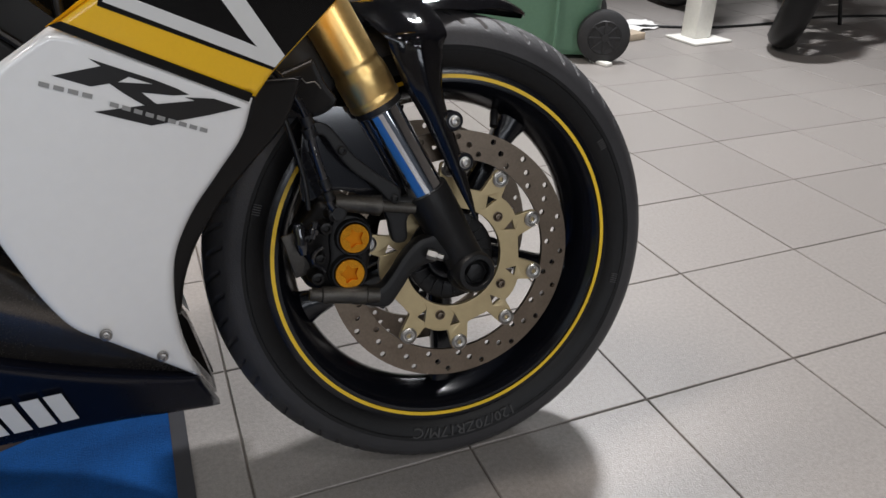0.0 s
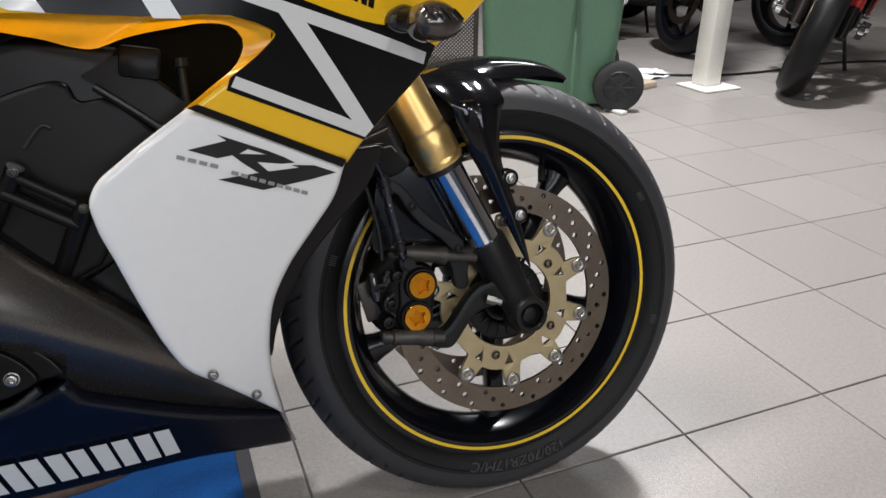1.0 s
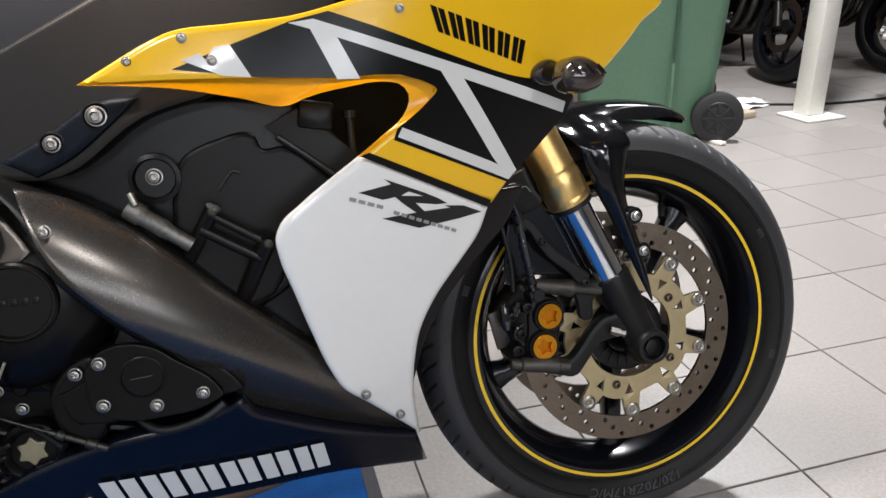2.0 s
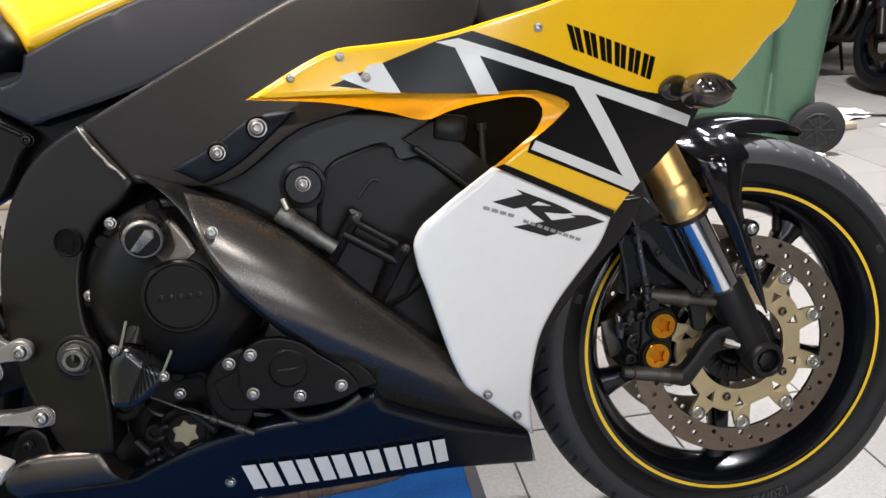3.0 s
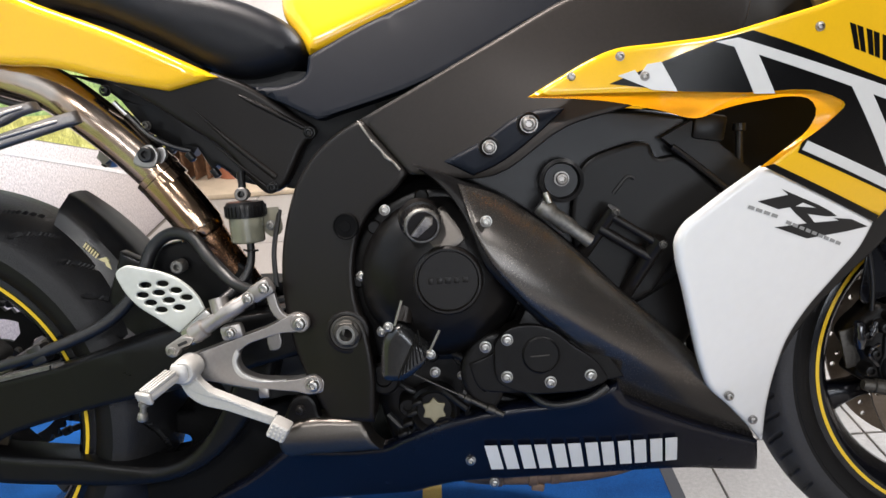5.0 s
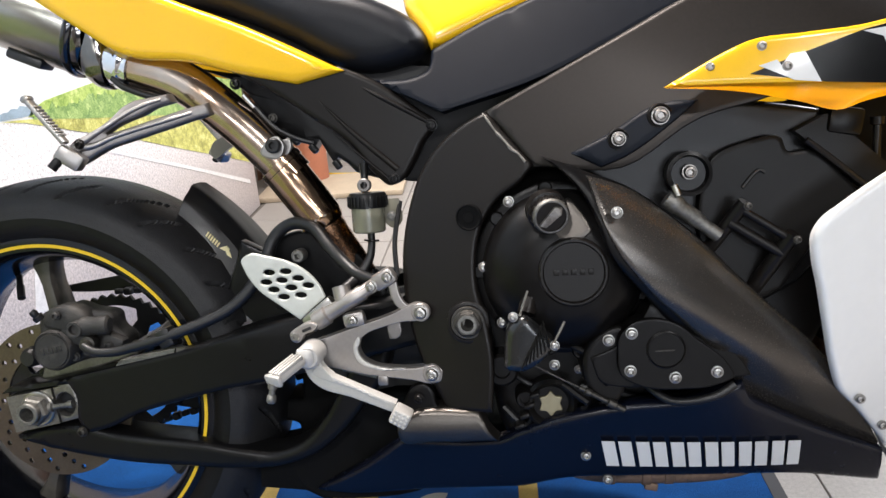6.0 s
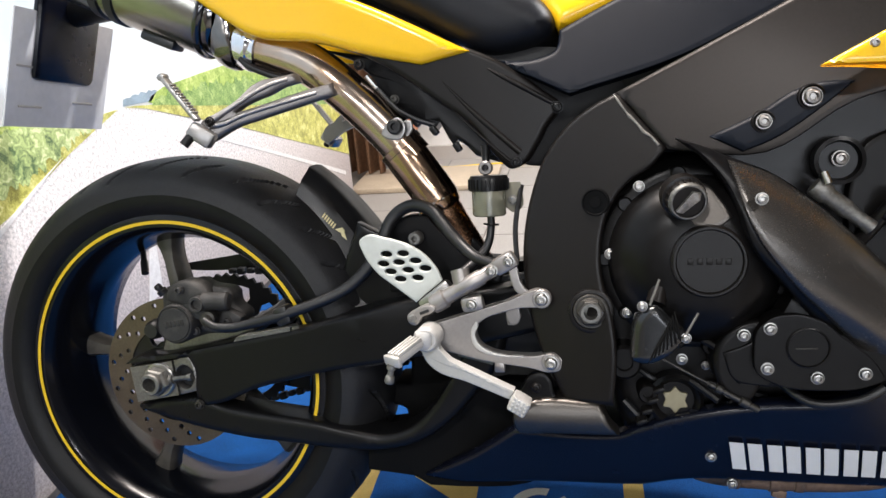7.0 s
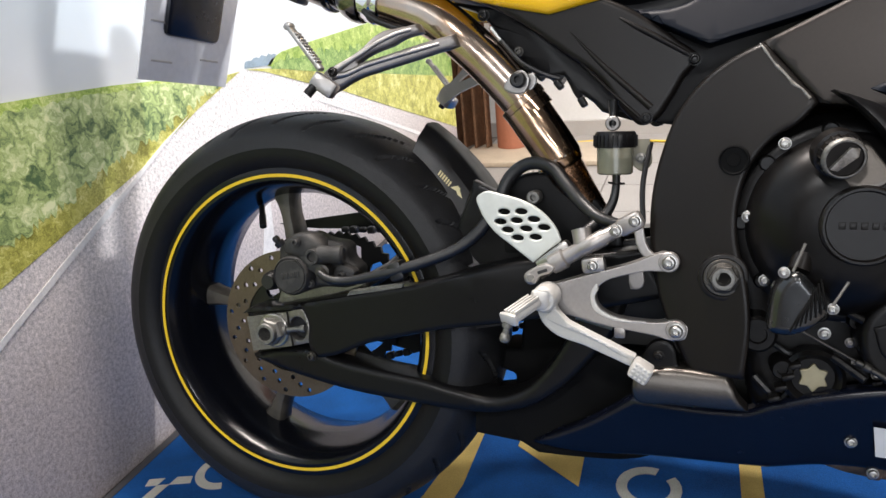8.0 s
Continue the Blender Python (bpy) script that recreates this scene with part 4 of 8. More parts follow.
def rear_wheel():
    at = pose(-1.3868, -0.0241, 0.3251) @ Matrix.Scale(0.9655, 4)
    w = part("rear_wheel", rim_mesh(0.083), RIM, bike, "glossy black cast rear wheel", at=at)
    shape = [(-0.078, 0.2265), (-0.0870, 0.2345), (-0.0945, 0.2470), (-0.0965, 0.259, 0), (-0.0895, 0.2785), (-0.0715, 0.2955), (-0.0430, 0.3075), (0, 0.3120)]
    t = part("tyre", tyre_mesh(shape, 36, tread=False), RUBBER, w, "wide black tyre sidewall")
    part("tread", tyre_mesh(shape, 30, lean=-1.7, reach=((0.45, 0.88), (0.18, 0.80)), deep=0.006), TREAD_DARK, t, "dusty grey tread with slanted grooves", 30)
    part("tape", tape_mesh(-0.0853), TAPE, w, "thin yellow rim tape")
    for k in range(5):
        part("spoke", spoke_mesh(0.04, 0.198, 0.0145, 0.0095, 0.030, 0.018), SPOKE, w, at=pose(0, 0, 0, 0, -(102 + 72 * k), 0))
    part("hub", lathe([(0.0, -0.085), (0.03, -0.085), (0.034, -0.08), (0.05, -0.07), (0.05, -0.04), (0.043, -0.03), (0.043, 0.05), (0.058, 0.06), (0.058, 0.085), (0, 0.085)], 40), RIM, w)
    part("valve", rod((-0.085, -0.004, 0.168), (-0.070, -0.026, 0.138), [(0.0, 0), (0.0045, 0), (0.0045, 0.4), (0.0055, 0.45), (0.0055, 1), (0, 1)], 12), HOSE, w, "black rubber valve stem")
    part("brake_disc", brake_disc(0.1105, 0.0725, -0.0765, 48, 0.0039), DISC_STEEL, w, "drilled steel rear brake disc", 30)
    part("disc_carrier", sheet([ring(0, 0, 0.0735, n=60), ring(0, 0, 0.036, n=40)] + [ring(0.056 * math.cos(radians(a)), 0.056 * math.sin(radians(a)), 0.011, n=12) for a in range(0, 360, 60)], -0.0745, 0.008, 0.001, 0.0), RIM, w, sharp=30)
    teeth = np.array([((0.112 + 0.006 * (k % 2)) * math.cos(math.pi * k / 45), (0.112 + 0.006 * (k % 2)) * math.sin(math.pi * k / 45)) for k in range(90)])
    windows = []
    for k in range(5):
        c, h = 72 * k + 20, 24
        A = [radians(c - h + 2 * h * i / 10) for i in range(11)]
        windows.append(curve([(0.099 * math.cos(q), 0.099 * math.sin(q)) for q in A] + [(0.066 * math.cos(q), 0.066 * math.sin(q)) for q in A[::-1]], 2))
    part("sprocket", sheet([teeth] + windows + [ring(0, 0, 0.030, n=32)], 0.092, 0.007, 0.0008, 0.0), FORK_BLACK, w, "black rear sprocket with five windows", 30)
    part("sprocket_carrier", lathe([(0.030, 0.082), (0.052, 0.082), (0.054, 0.070), (0.050, 0.058), (0.030, 0.055)], 40), DULL_ALU, w)
    bolts([(0.056 * math.cos(radians(72 * k + 56)), 0.0915, 0.056 * math.sin(radians(72 * k + 56))) for k in range(5)], 0.0058, BOLT_STEEL, w, "", "sprocket_nut")
    return w


rear_wheel()


# ---- upper cowl, side panels and their graphics
def cowl():
    outline = curve([(-0.611, 0.680, 0), (-0.581, 0.696), (-0.549, 0.712), (-0.533, 0.718), (-0.485, 0.722), (-0.431, 0.726), (-0.376, 0.738), (-0.326, 0.750), (-0.25, 0.775), (-0.15, 0.805), (-0.05, 0.815, 0),
                     (-0.005, 0.78), (-0.008, 0.749), (-0.019, 0.729), (-0.045, 0.711), (-0.064, 0.691), (-0.086, 0.671), (-0.112, 0.651), (-0.135, 0.638), (-0.147, 0.618, 0), (-0.186, 0.583), (-0.209, 0.563), (-0.221, 0.552), (-0.238, 0.533, 0),
                     (-0.378, 0.599, 0), (-0.362, 0.609), (-0.343, 0.621), (-0.312, 0.643), (-0.302, 0.654), (-0.316, 0.662), (-0.404, 0.670), (-0.513, 0.677)])
    c = part("upper_cowl", sheet(outline, fair, 0.006, 0.004, 0.022), YELLOW, bike, "yellow painted upper cowl")
    both(c)
    # folded lip under the flank
    outer = curve([(-0.611, 0.680), (-0.513, 0.677), (-0.404, 0.670), (-0.316, 0.662), (-0.303, 0.655), (-0.307, 0.645), (-0.343, 0.621), (-0.378, 0.599)], 8, False)
    inner = curve([(-0.6069, 0.680), (-0.5362, 0.6724), (-0.4813, 0.6597), (-0.441, 0.6502), (-0.4246, 0.6557), (-0.3803, 0.6634), (-0.3516, 0.6651), (-0.3337, 0.6601), (-0.3276, 0.6499), (-0.3316, 0.6372), (-0.3592, 0.6142), (-0.3836, 0.5978)], 8, False)
    bm = bmesh.new()
    N = 50
    def pick(L, t):
        d = np.r_[0, np.cumsum(np.linalg.norm(np.diff(L, axis=0), axis=1))]
        return np.array([np.interp(t * d[-1], d, L[:, 0]), np.interp(t * d[-1], d, L[:, 1])])
    rows = []
    for i in range(N + 1):
        a, b = pick(outer, i / N), pick(inner, i / N)
        row = []
        for k in range(6):
            u = k / 5
            q = a + (b - a) * u
            row.append(bm.verts.new((q[0], fair(*q) + (0.018 - 0.013 * min(1.0, max(0.0, (i / N - 0.60) / 0.12))) * u + 0.001, q[1])))
        rows.append(row)
    for A, C in zip(rows, rows[1:]):
        for k in range(5):
            bm.faces.new([A[k], A[k + 1], C[k + 1], C[k]])
    bmesh.ops.solidify(bm, geom=bm.faces[:], thickness=0.002)
    both(part("cowl_lip", bm, YELLOW, bike, "folded yellow lip of the cowl", 60))
    white = curve([(-0.380, 0.599, 0), (-0.240, 0.532, 0), (-0.252, 0.501), (-0.276, 0.471), (-0.306, 0.434), (-0.323, 0.401), (-0.330, 0.364), (-0.331, 0.314), (-0.320, 0.243, 0), (-0.349, 0.278), (-0.389, 0.323), (-0.416, 0.352), (-0.429, 0.381), (-0.443, 0.426), (-0.456, 0.474), (-0.466, 0.512), (-0.467, 0.530), (-0.460, 0.544), (-0.441, 0.559)])
    both(part("side_panel", sheet(white, lambda x, z: fair(x, z) + 0.001, 0.014, 0.007, 0.02), WHITE, bike, "white painted side panel"))
    edge = curve([(-0.236, 0.545), (-0.250, 0.503), (-0.275, 0.473), (-0.305, 0.436), (-0.322, 0.403), (-0.331, 0.366), (-0.333, 0.330)], 5, False)
    away_from = np.stack([edge[:, 0] + np.linspace(0.046, 0.004, len(edge)), edge[:, 1] - np.linspace(0.000, 0.002, len(edge))], 1)
    both(part("panel_return", sheet(np.concatenate([edge, away_from[::-1]]), lambda x, z: fair(x, z) + 0.016, 0.012, 0.003, 0.015), PLASTIC, bike, "black inward edge of the side panel"))
    s1 = lambda x, z: fair(x, z) - 0.0008
    s2 = lambda x, z: fair(x, z) - 0.0014
    black = curve([(-0.534, 0.687, 0), (-0.485, 0.704, 0), (-0.432, 0.721, 0), (-0.398, 0.728, 0), (-0.348, 0.710), (-0.287, 0.686), (-0.220, 0.663), (-0.168, 0.652), (-0.138, 0.638, 0), (-0.149, 0.618, 0), (-0.186, 0.585), (-0.209, 0.565), (-0.221, 0.554, 0), (-0.347, 0.6105, 0), (-0.343, 0.6205, 0), (-0.311, 0.643), (-0.3005, 0.654), (-0.316, 0.6635), (-0.404, 0.671), (-0.464, 0.6755, 0)], 4)
    both(part("black_graphic", sheet(black, s1, 0.0012, 0, 0.022), DECAL_BLACK, bike, "glossy black graphic field"))
    for pts in ([(-0.434, 0.7195, 0), (-0.412, 0.722, 0), (-0.287, 0.679), (-0.200, 0.650), (-0.149, 0.632, 0), (-0.152, 0.621, 0), (-0.217, 0.643), (-0.299, 0.672), (-0.415, 0.7135, 0)],
                [(-0.416, 0.7145, 0), (-0.393, 0.7065, 0), (-0.375, 0.6685, 0), (-0.396, 0.6695, 0)],
                [(-0.298, 0.674, 0), (-0.273, 0.664, 0), (-0.219, 0.580, 0), (-0.2095, 0.5655, 0), (-0.219, 0.5565, 0), (-0.240, 0.583, 0)],
                [(-0.338, 0.6215, 0), (-0.244, 0.5795, 0), (-0.2125, 0.5640, 0), (-0.2195, 0.5565, 0), (-0.343, 0.613, 0)],
                [(-0.526, 0.694, 0), (-0.510, 0.6985, 0), (-0.506, 0.693, 0), (-0.498, 0.703, 0), (-0.485, 0.7045, 0), (-0.470, 0.676, 0), (-0.494, 0.679, 0)]):
        both(part("white_stripe", sheet(curve(pts, 4), s2, 0.0012, 0, 0.02), DECAL_WHITE, bike, "white graphic stripe"))
    both(part("black_stripe", sheet(curve([(-0.381, 0.5985, 0), (-0.372, 0.601, 0), (-0.2405, 0.5365, 0), (-0.2445, 0.5295, 0)]), s2, 0.003, 0, 0.02), DECAL_BLACK, bike, "thin black line"))
    # maker's word and emblem as plain shapes
    def blocks(p00, p10, p11, p01, n, surf, material, gap, lean, label):
        c = [np.array(p) for p in (p00, p10, p11, p01)]
        for k in range(n):
            u0, u1 = (k + gap / 2) / n, (k + 1 - gap / 2) / n
            wide = (u1 - u0) * 0.44
            for a in (u0, u1 - wide):
                t, f = a + lean, a
                q = [c[3] + (c[2] - c[3]) * f, c[3] + (c[2] - c[3]) * (f + wide), c[0] + (c[1] - c[0]) * (t + wide), c[0] + (c[1] - c[0]) * t]
                part("word_bar", sheet(np.array(q), surf, 0.0008, 0, 0.02), material, bike, label)
    blocks((-0.305, 0.731), (-0.200, 0.694), (-0.205, 0.672), (-0.298, 0.707), 6, s1, DECAL_BLACK, 0.22, 0, "black bars in place of the maker's word")
    blocks((-0.676, 0.294), (-0.442, 0.280), (-0.433, 0.240), (-0.666, 0.256), 6, lambda x, z: low(x, z) - 0.001, DECAL_WHITE, 0.14, 0.012, "white bars in place of the maker's word")
    swoosh = np.array([(-0.3596, 0.5745), (-0.3366, 0.5640), (-0.3169, 0.5551), (-0.3009, 0.5466), (-0.2926, 0.5409), (-0.3052, 0.5416), (-0.3276, 0.5463), (-0.3197, 0.5377), (-0.3081, 0.5289), (-0.3183, 0.5303), (-0.3297, 0.5381), (-0.3407, 0.5472), (-0.3489, 0.5552), (-0.3619, 0.5542), (-0.3853, 0.5642), (-0.3524, 0.5684)])
    gap_in = np.array([(-0.3348, 0.5589), (-0.3185, 0.5519), (-0.3429, 0.5557)])
    part("emblem", sheet([swoosh, gap_in], lambda x, z: fair(x, z) + 0.0004, 0.001, 0, 0.015), EMBLEM, bike, "slanted black emblem shape")
    part("emblem", sheet(np.array([(-0.3631, 0.5354), (-0.3241, 0.5363), (-0.2888, 0.5356), (-0.2960, 0.5391), (-0.2735, 0.5356), (-0.2514, 0.5254), (-0.2785, 0.5225), (-0.3043, 0.5210), (-0.3247, 0.5197)]), lambda x, z: fair(x, z) + 0.0001, 0.001, 0, 0.015), EMBLEM, bike, "slanted black emblem shape")
    for p, q, n in (((-0.3961, 0.5601), (-0.3609, 0.5462), 4), ((-0.3524, 0.5407), (-0.2811, 0.5088), 9)):
        p, q = np.array(p), np.array(q)
        for k in range(n):
            m, o = p + (q - p) * (k + 0.14) / n, p + (q - p) * (k + 0.86) / n
            up = np.array((0.0006, 0.0016))
            part("print_bar", sheet(np.array([m - up, o - up, o + up, m + up]), lambda x, z: fair(x, z) - 0.0002, 0.0008, 0, 0), GREY_PRINT, bike, "small grey printed bar")
    bolts([(-0.501, fair(-0.501, 0.692) - 0.002, 0.692), (-0.333, fair(-0.333, 0.728) - 0.001, 0.728), (-0.523, fair(-0.523, 0.712), 0.712), (-0.569, fair(-0.569, 0.696) + 0.001, 0.696)], 0.0038, BOLT_STEEL, bike, "steel cowl screw", "cowl_screw")
    bolts([(-0.392, fair(-0.392, 0.341) - 0.003, 0.339), (-0.351, fair(-0.351, 0.294) - 0.003, 0.294)], 0.0046, BOLT_STEEL, bike, "steel panel screw", "panel_screw")
    # turn signal of smoked plastic
    foot = curve([(-0.1955, 0.6589), (-0.1940, 0.6664), (-0.1860, 0.6733), (-0.1748, 0.6758), (-0.1640, 0.6699), (-0.1620, 0.6600), (-0.1660, 0.6539), (-0.1764, 0.6499), (-0.1885, 0.6527)])
    st = part("turn_signal", sheet(foot, lambda x, z: -0.246 + 22 * ((x + 0.178) ** 2 + (z - 0.663) ** 2), 0.026, 0.006, 0.005), SMOKE, bike, "black rounded foot of the turn signal")
    head = curve([(-0.1817, 0.6544), (-0.1784, 0.6671), (-0.1682, 0.6742), (-0.1560, 0.6739), (-0.1439, 0.6666), (-0.1349, 0.6529), (-0.1380, 0.6466), (-0.1525, 0.6401), (-0.1688, 0.6404), (-0.1778, 0.6458)])
    part("lens", sheet(head, lambda x, z: -0.290 + 24 * (z - 0.657) ** 2 + 10 * (x + 0.160) ** 2, 0.030, 0.008, 0.005), SMOKE, st, "smoked turn signal lens")
    for k in range(5):
        x = -0.1700 + 0.0068 * k
        pts = [(x - 0.004, 0.6690 - 0.0009 * k), (x, 0.6630 - 0.0006 * k), (x + 0.0050, 0.6560)]
        part("lens_rib", tube([(q, -0.2902 + 24 * (z - 0.657) ** 2 + 10 * (q + 0.160) ** 2, z) for q, z in pts], [0.0008, 0.0014, 0.0008], 8, 4), BLACK_CHROME if k % 2 else PLASTIC, st)
    part("lens_neck", tube([(-0.178, -0.240, 0.662), (-0.172, -0.256, 0.660), (-0.165, -0.272, 0.657)], [0.0105, 0.0095, 0.0090], 14, 4), PLASTIC, st)
    mirrored(st, bike)
    # nose underside and ducts, dark
    part("inner_duct", box((0.22, 0.22, 0.10), pose(-0.22, 0, 0.690, 0, 18, 0), 0.03), DARK, bike, "dark intake duct inside the nose")
    # Added dark sheet: blocks the view through and stands for the shade inside.
    both(part("cowl_liner", sheet(curve([(-0.47, 0.665, 0), (-0.29, 0.665, 0), (-0.25, 0.56, 0), (-0.40, 0.56, 0), (-0.46, 0.60)]), -0.155, 0.01, 0, 0.03), PLUG_AND_FILLER_BLACK, bike, "dark sheet added to close and shade the cowl's inside"))
    part("headstock", box((0.12, 0.10, 0.26), pose(-0.27, 0, 0.74, 0, -24, 0), 0.02), FRAME, bike)


cowl()


def lower_cowl():
    mid = curve([(-0.729, 0.621, 0), (-0.701, 0.611), (-0.677, 0.600), (-0.642, 0.586), (-0.599, 0.556), (-0.561, 0.522), (-0.516, 0.475), (-0.479, 0.439), (-0.432, 0.392), (-0.392, 0.338), (-0.351, 0.283), (-0.324, 0.246, 0), (-0.305, 0.181, 0), (-0.365, 0.202), (-0.432, 0.228, 0), (-0.512, 0.345, 0), (-0.522, 0.364), (-0.541, 0.378), (-0.593, 0.432), (-0.632, 0.478), (-0.661, 0.515), (-0.675, 0.556), (-0.687, 0.580), (-0.706, 0.603)])
    def creased(x, z):
        d = (x + 0.70) * 0.632 + (z - 0.61) * 0.775 + 0.026
        e = -((x + 0.611) * 0.490 + (z - 0.466) * 0.872)
        return low(x, z) + 8.0 * max(0.0, d + 0.028) ** 2 + 0.42 * 0.003 * math.log1p(math.exp(min(40.0, e / 0.003)))
    face = curve([(-0.683, 0.599, 0), (-0.642, 0.584), (-0.599, 0.554), (-0.561, 0.520), (-0.516, 0.474), (-0.479, 0.439), (-0.432, 0.392), (-0.392, 0.338), (-0.351, 0.283), (-0.324, 0.246, 0), (-0.305, 0.181, 0), (-0.365, 0.202), (-0.432, 0.228, 0), (-0.508, 0.338, 0), (-0.548, 0.398), (-0.590, 0.443), (-0.612, 0.465), (-0.635, 0.492), (-0.655, 0.520), (-0.668, 0.547), (-0.677, 0.577)])
    both(part("mid_cover", sheet(face, creased, 0.030, 0.004, 0.008), MATT_COVER, bike, "satin graphite middle fairing"))
    both(part("cover_rim", sheet(mid, lambda x, z: creased(x, z) + 0.007, 0.030, 0.005, 0.010), PLASTIC, bike, "black recessed rim of the middle fairing"))
    belly = curve([(-0.904, 0.291, 0), (-0.800, 0.292), (-0.785, 0.294), (-0.768, 0.303), (-0.703, 0.328), (-0.639, 0.342), (-0.576, 0.347), (-0.541, 0.356), (-0.518, 0.366, 0), (-0.508, 0.345, 0), (-0.432, 0.300), (-0.324, 0.243, 0), (-0.304, 0.179, 0), (-0.360, 0.197), (-0.416, 0.213), (-0.540, 0.226), (-0.630, 0.231), (-0.711, 0.230), (-0.760, 0.217, 0), (-0.884, 0.209), (-0.997, 0.194), (-1.040, 0.196, 0), (-0.96, 0.245)])
    both(part("belly_pan", sheet(belly, lambda x, z: low(x, z) + 0.004, 0.024, 0.010, 0.02), NAVY, bike, "dark navy belly pan"))
    part("inner_pan", box((0.50, 0.20, 0.10), pose(-0.66, 0, 0.27), 0.03), DARK, bike, "dark oil sump")
    cp = part("collector_pipe", tube([(-0.705, -0.120, 0.238), (-0.670, -0.125, 0.2310), (-0.600, -0.128, 0.2295), (-0.530, -0.125, 0.2310), (-0.480, -0.118, 0.2400), (-0.440, -0.105, 0.260)], 0.0165, 18, 6), RUST, bike, "rusty brown exhaust collector under the belly pan")
    for x, r in ((-0.612, 0.0185), (-0.585, 0.0178), (-0.655, 0.0176)):
        part("pipe_band", rod((x - 0.006, -0.128, 0.2297), (x + 0.006, -0.128, 0.2297), [(0.0160, 0), (r, 0.1), (r, 0.9), (0.0160, 1)], 20), RUST, cp)
    part("band_screw", box((0.016, 0.008, 0.010), pose(-0.606, -0.134, 0.2110, 0, 10, 0), 0.002), RUST, cp)
    part("header_pipe", tube([(-0.42, -0.05, 0.46), (-0.37, -0.06, 0.36), (-0.41, -0.08, 0.26), (-0.55, -0.085, 0.252), (-0.75, -0.08, 0.245), (-0.9, -0.07, 0.26)], 0.027, 16), RUST, bike, "dull brown exhaust header")
    bolts([(-0.657, low(-0.657, 0.564) - 0.001, 0.562)], 0.0050, STEEL, bike, "steel fairing screw", "fairing_screw")
    bolts([(-0.687, low(-0.687, 0.27) + 0.003, 0.270), (-0.66, low(-0.66, 0.235) + 0.010, 0.228)], 0.005, STEEL, bike, "steel belly screw", "belly_screw")
    part("footrest_bracket", sheet(curve([(-0.8985, 0.3295), (-0.892, 0.3340), (-0.808, 0.3390, 0), (-0.803, 0.3300), (-0.7960, 0.3140), (-0.786, 0.3010, 0), (-0.860, 0.3005), (-0.8985, 0.3025), (-0.9020, 0.3160)]), lambda x, z: -0.212 + 14 * (z - 0.320) ** 2, 0.03, 0.004, 0.008), TAB, bike, "satin brown-grey frame roll")
    part("bracket_ear", sheet(curve([(-0.8970, 0.3320), (-0.8915, 0.3530), (-0.8830, 0.3650), (-0.8670, 0.3680), (-0.8595, 0.3600), (-0.8560, 0.3440), (-0.8490, 0.3340, 0), (-0.880, 0.325)]), -0.200, 0.012, 0.003, 0.0), ENGINE, bike, "black ear over the roll")
    bolts([(-0.876, -0.2025, 0.3525)], 0.0050, FRAME, bike, "", "bracket_bolt")


lower_cowl()


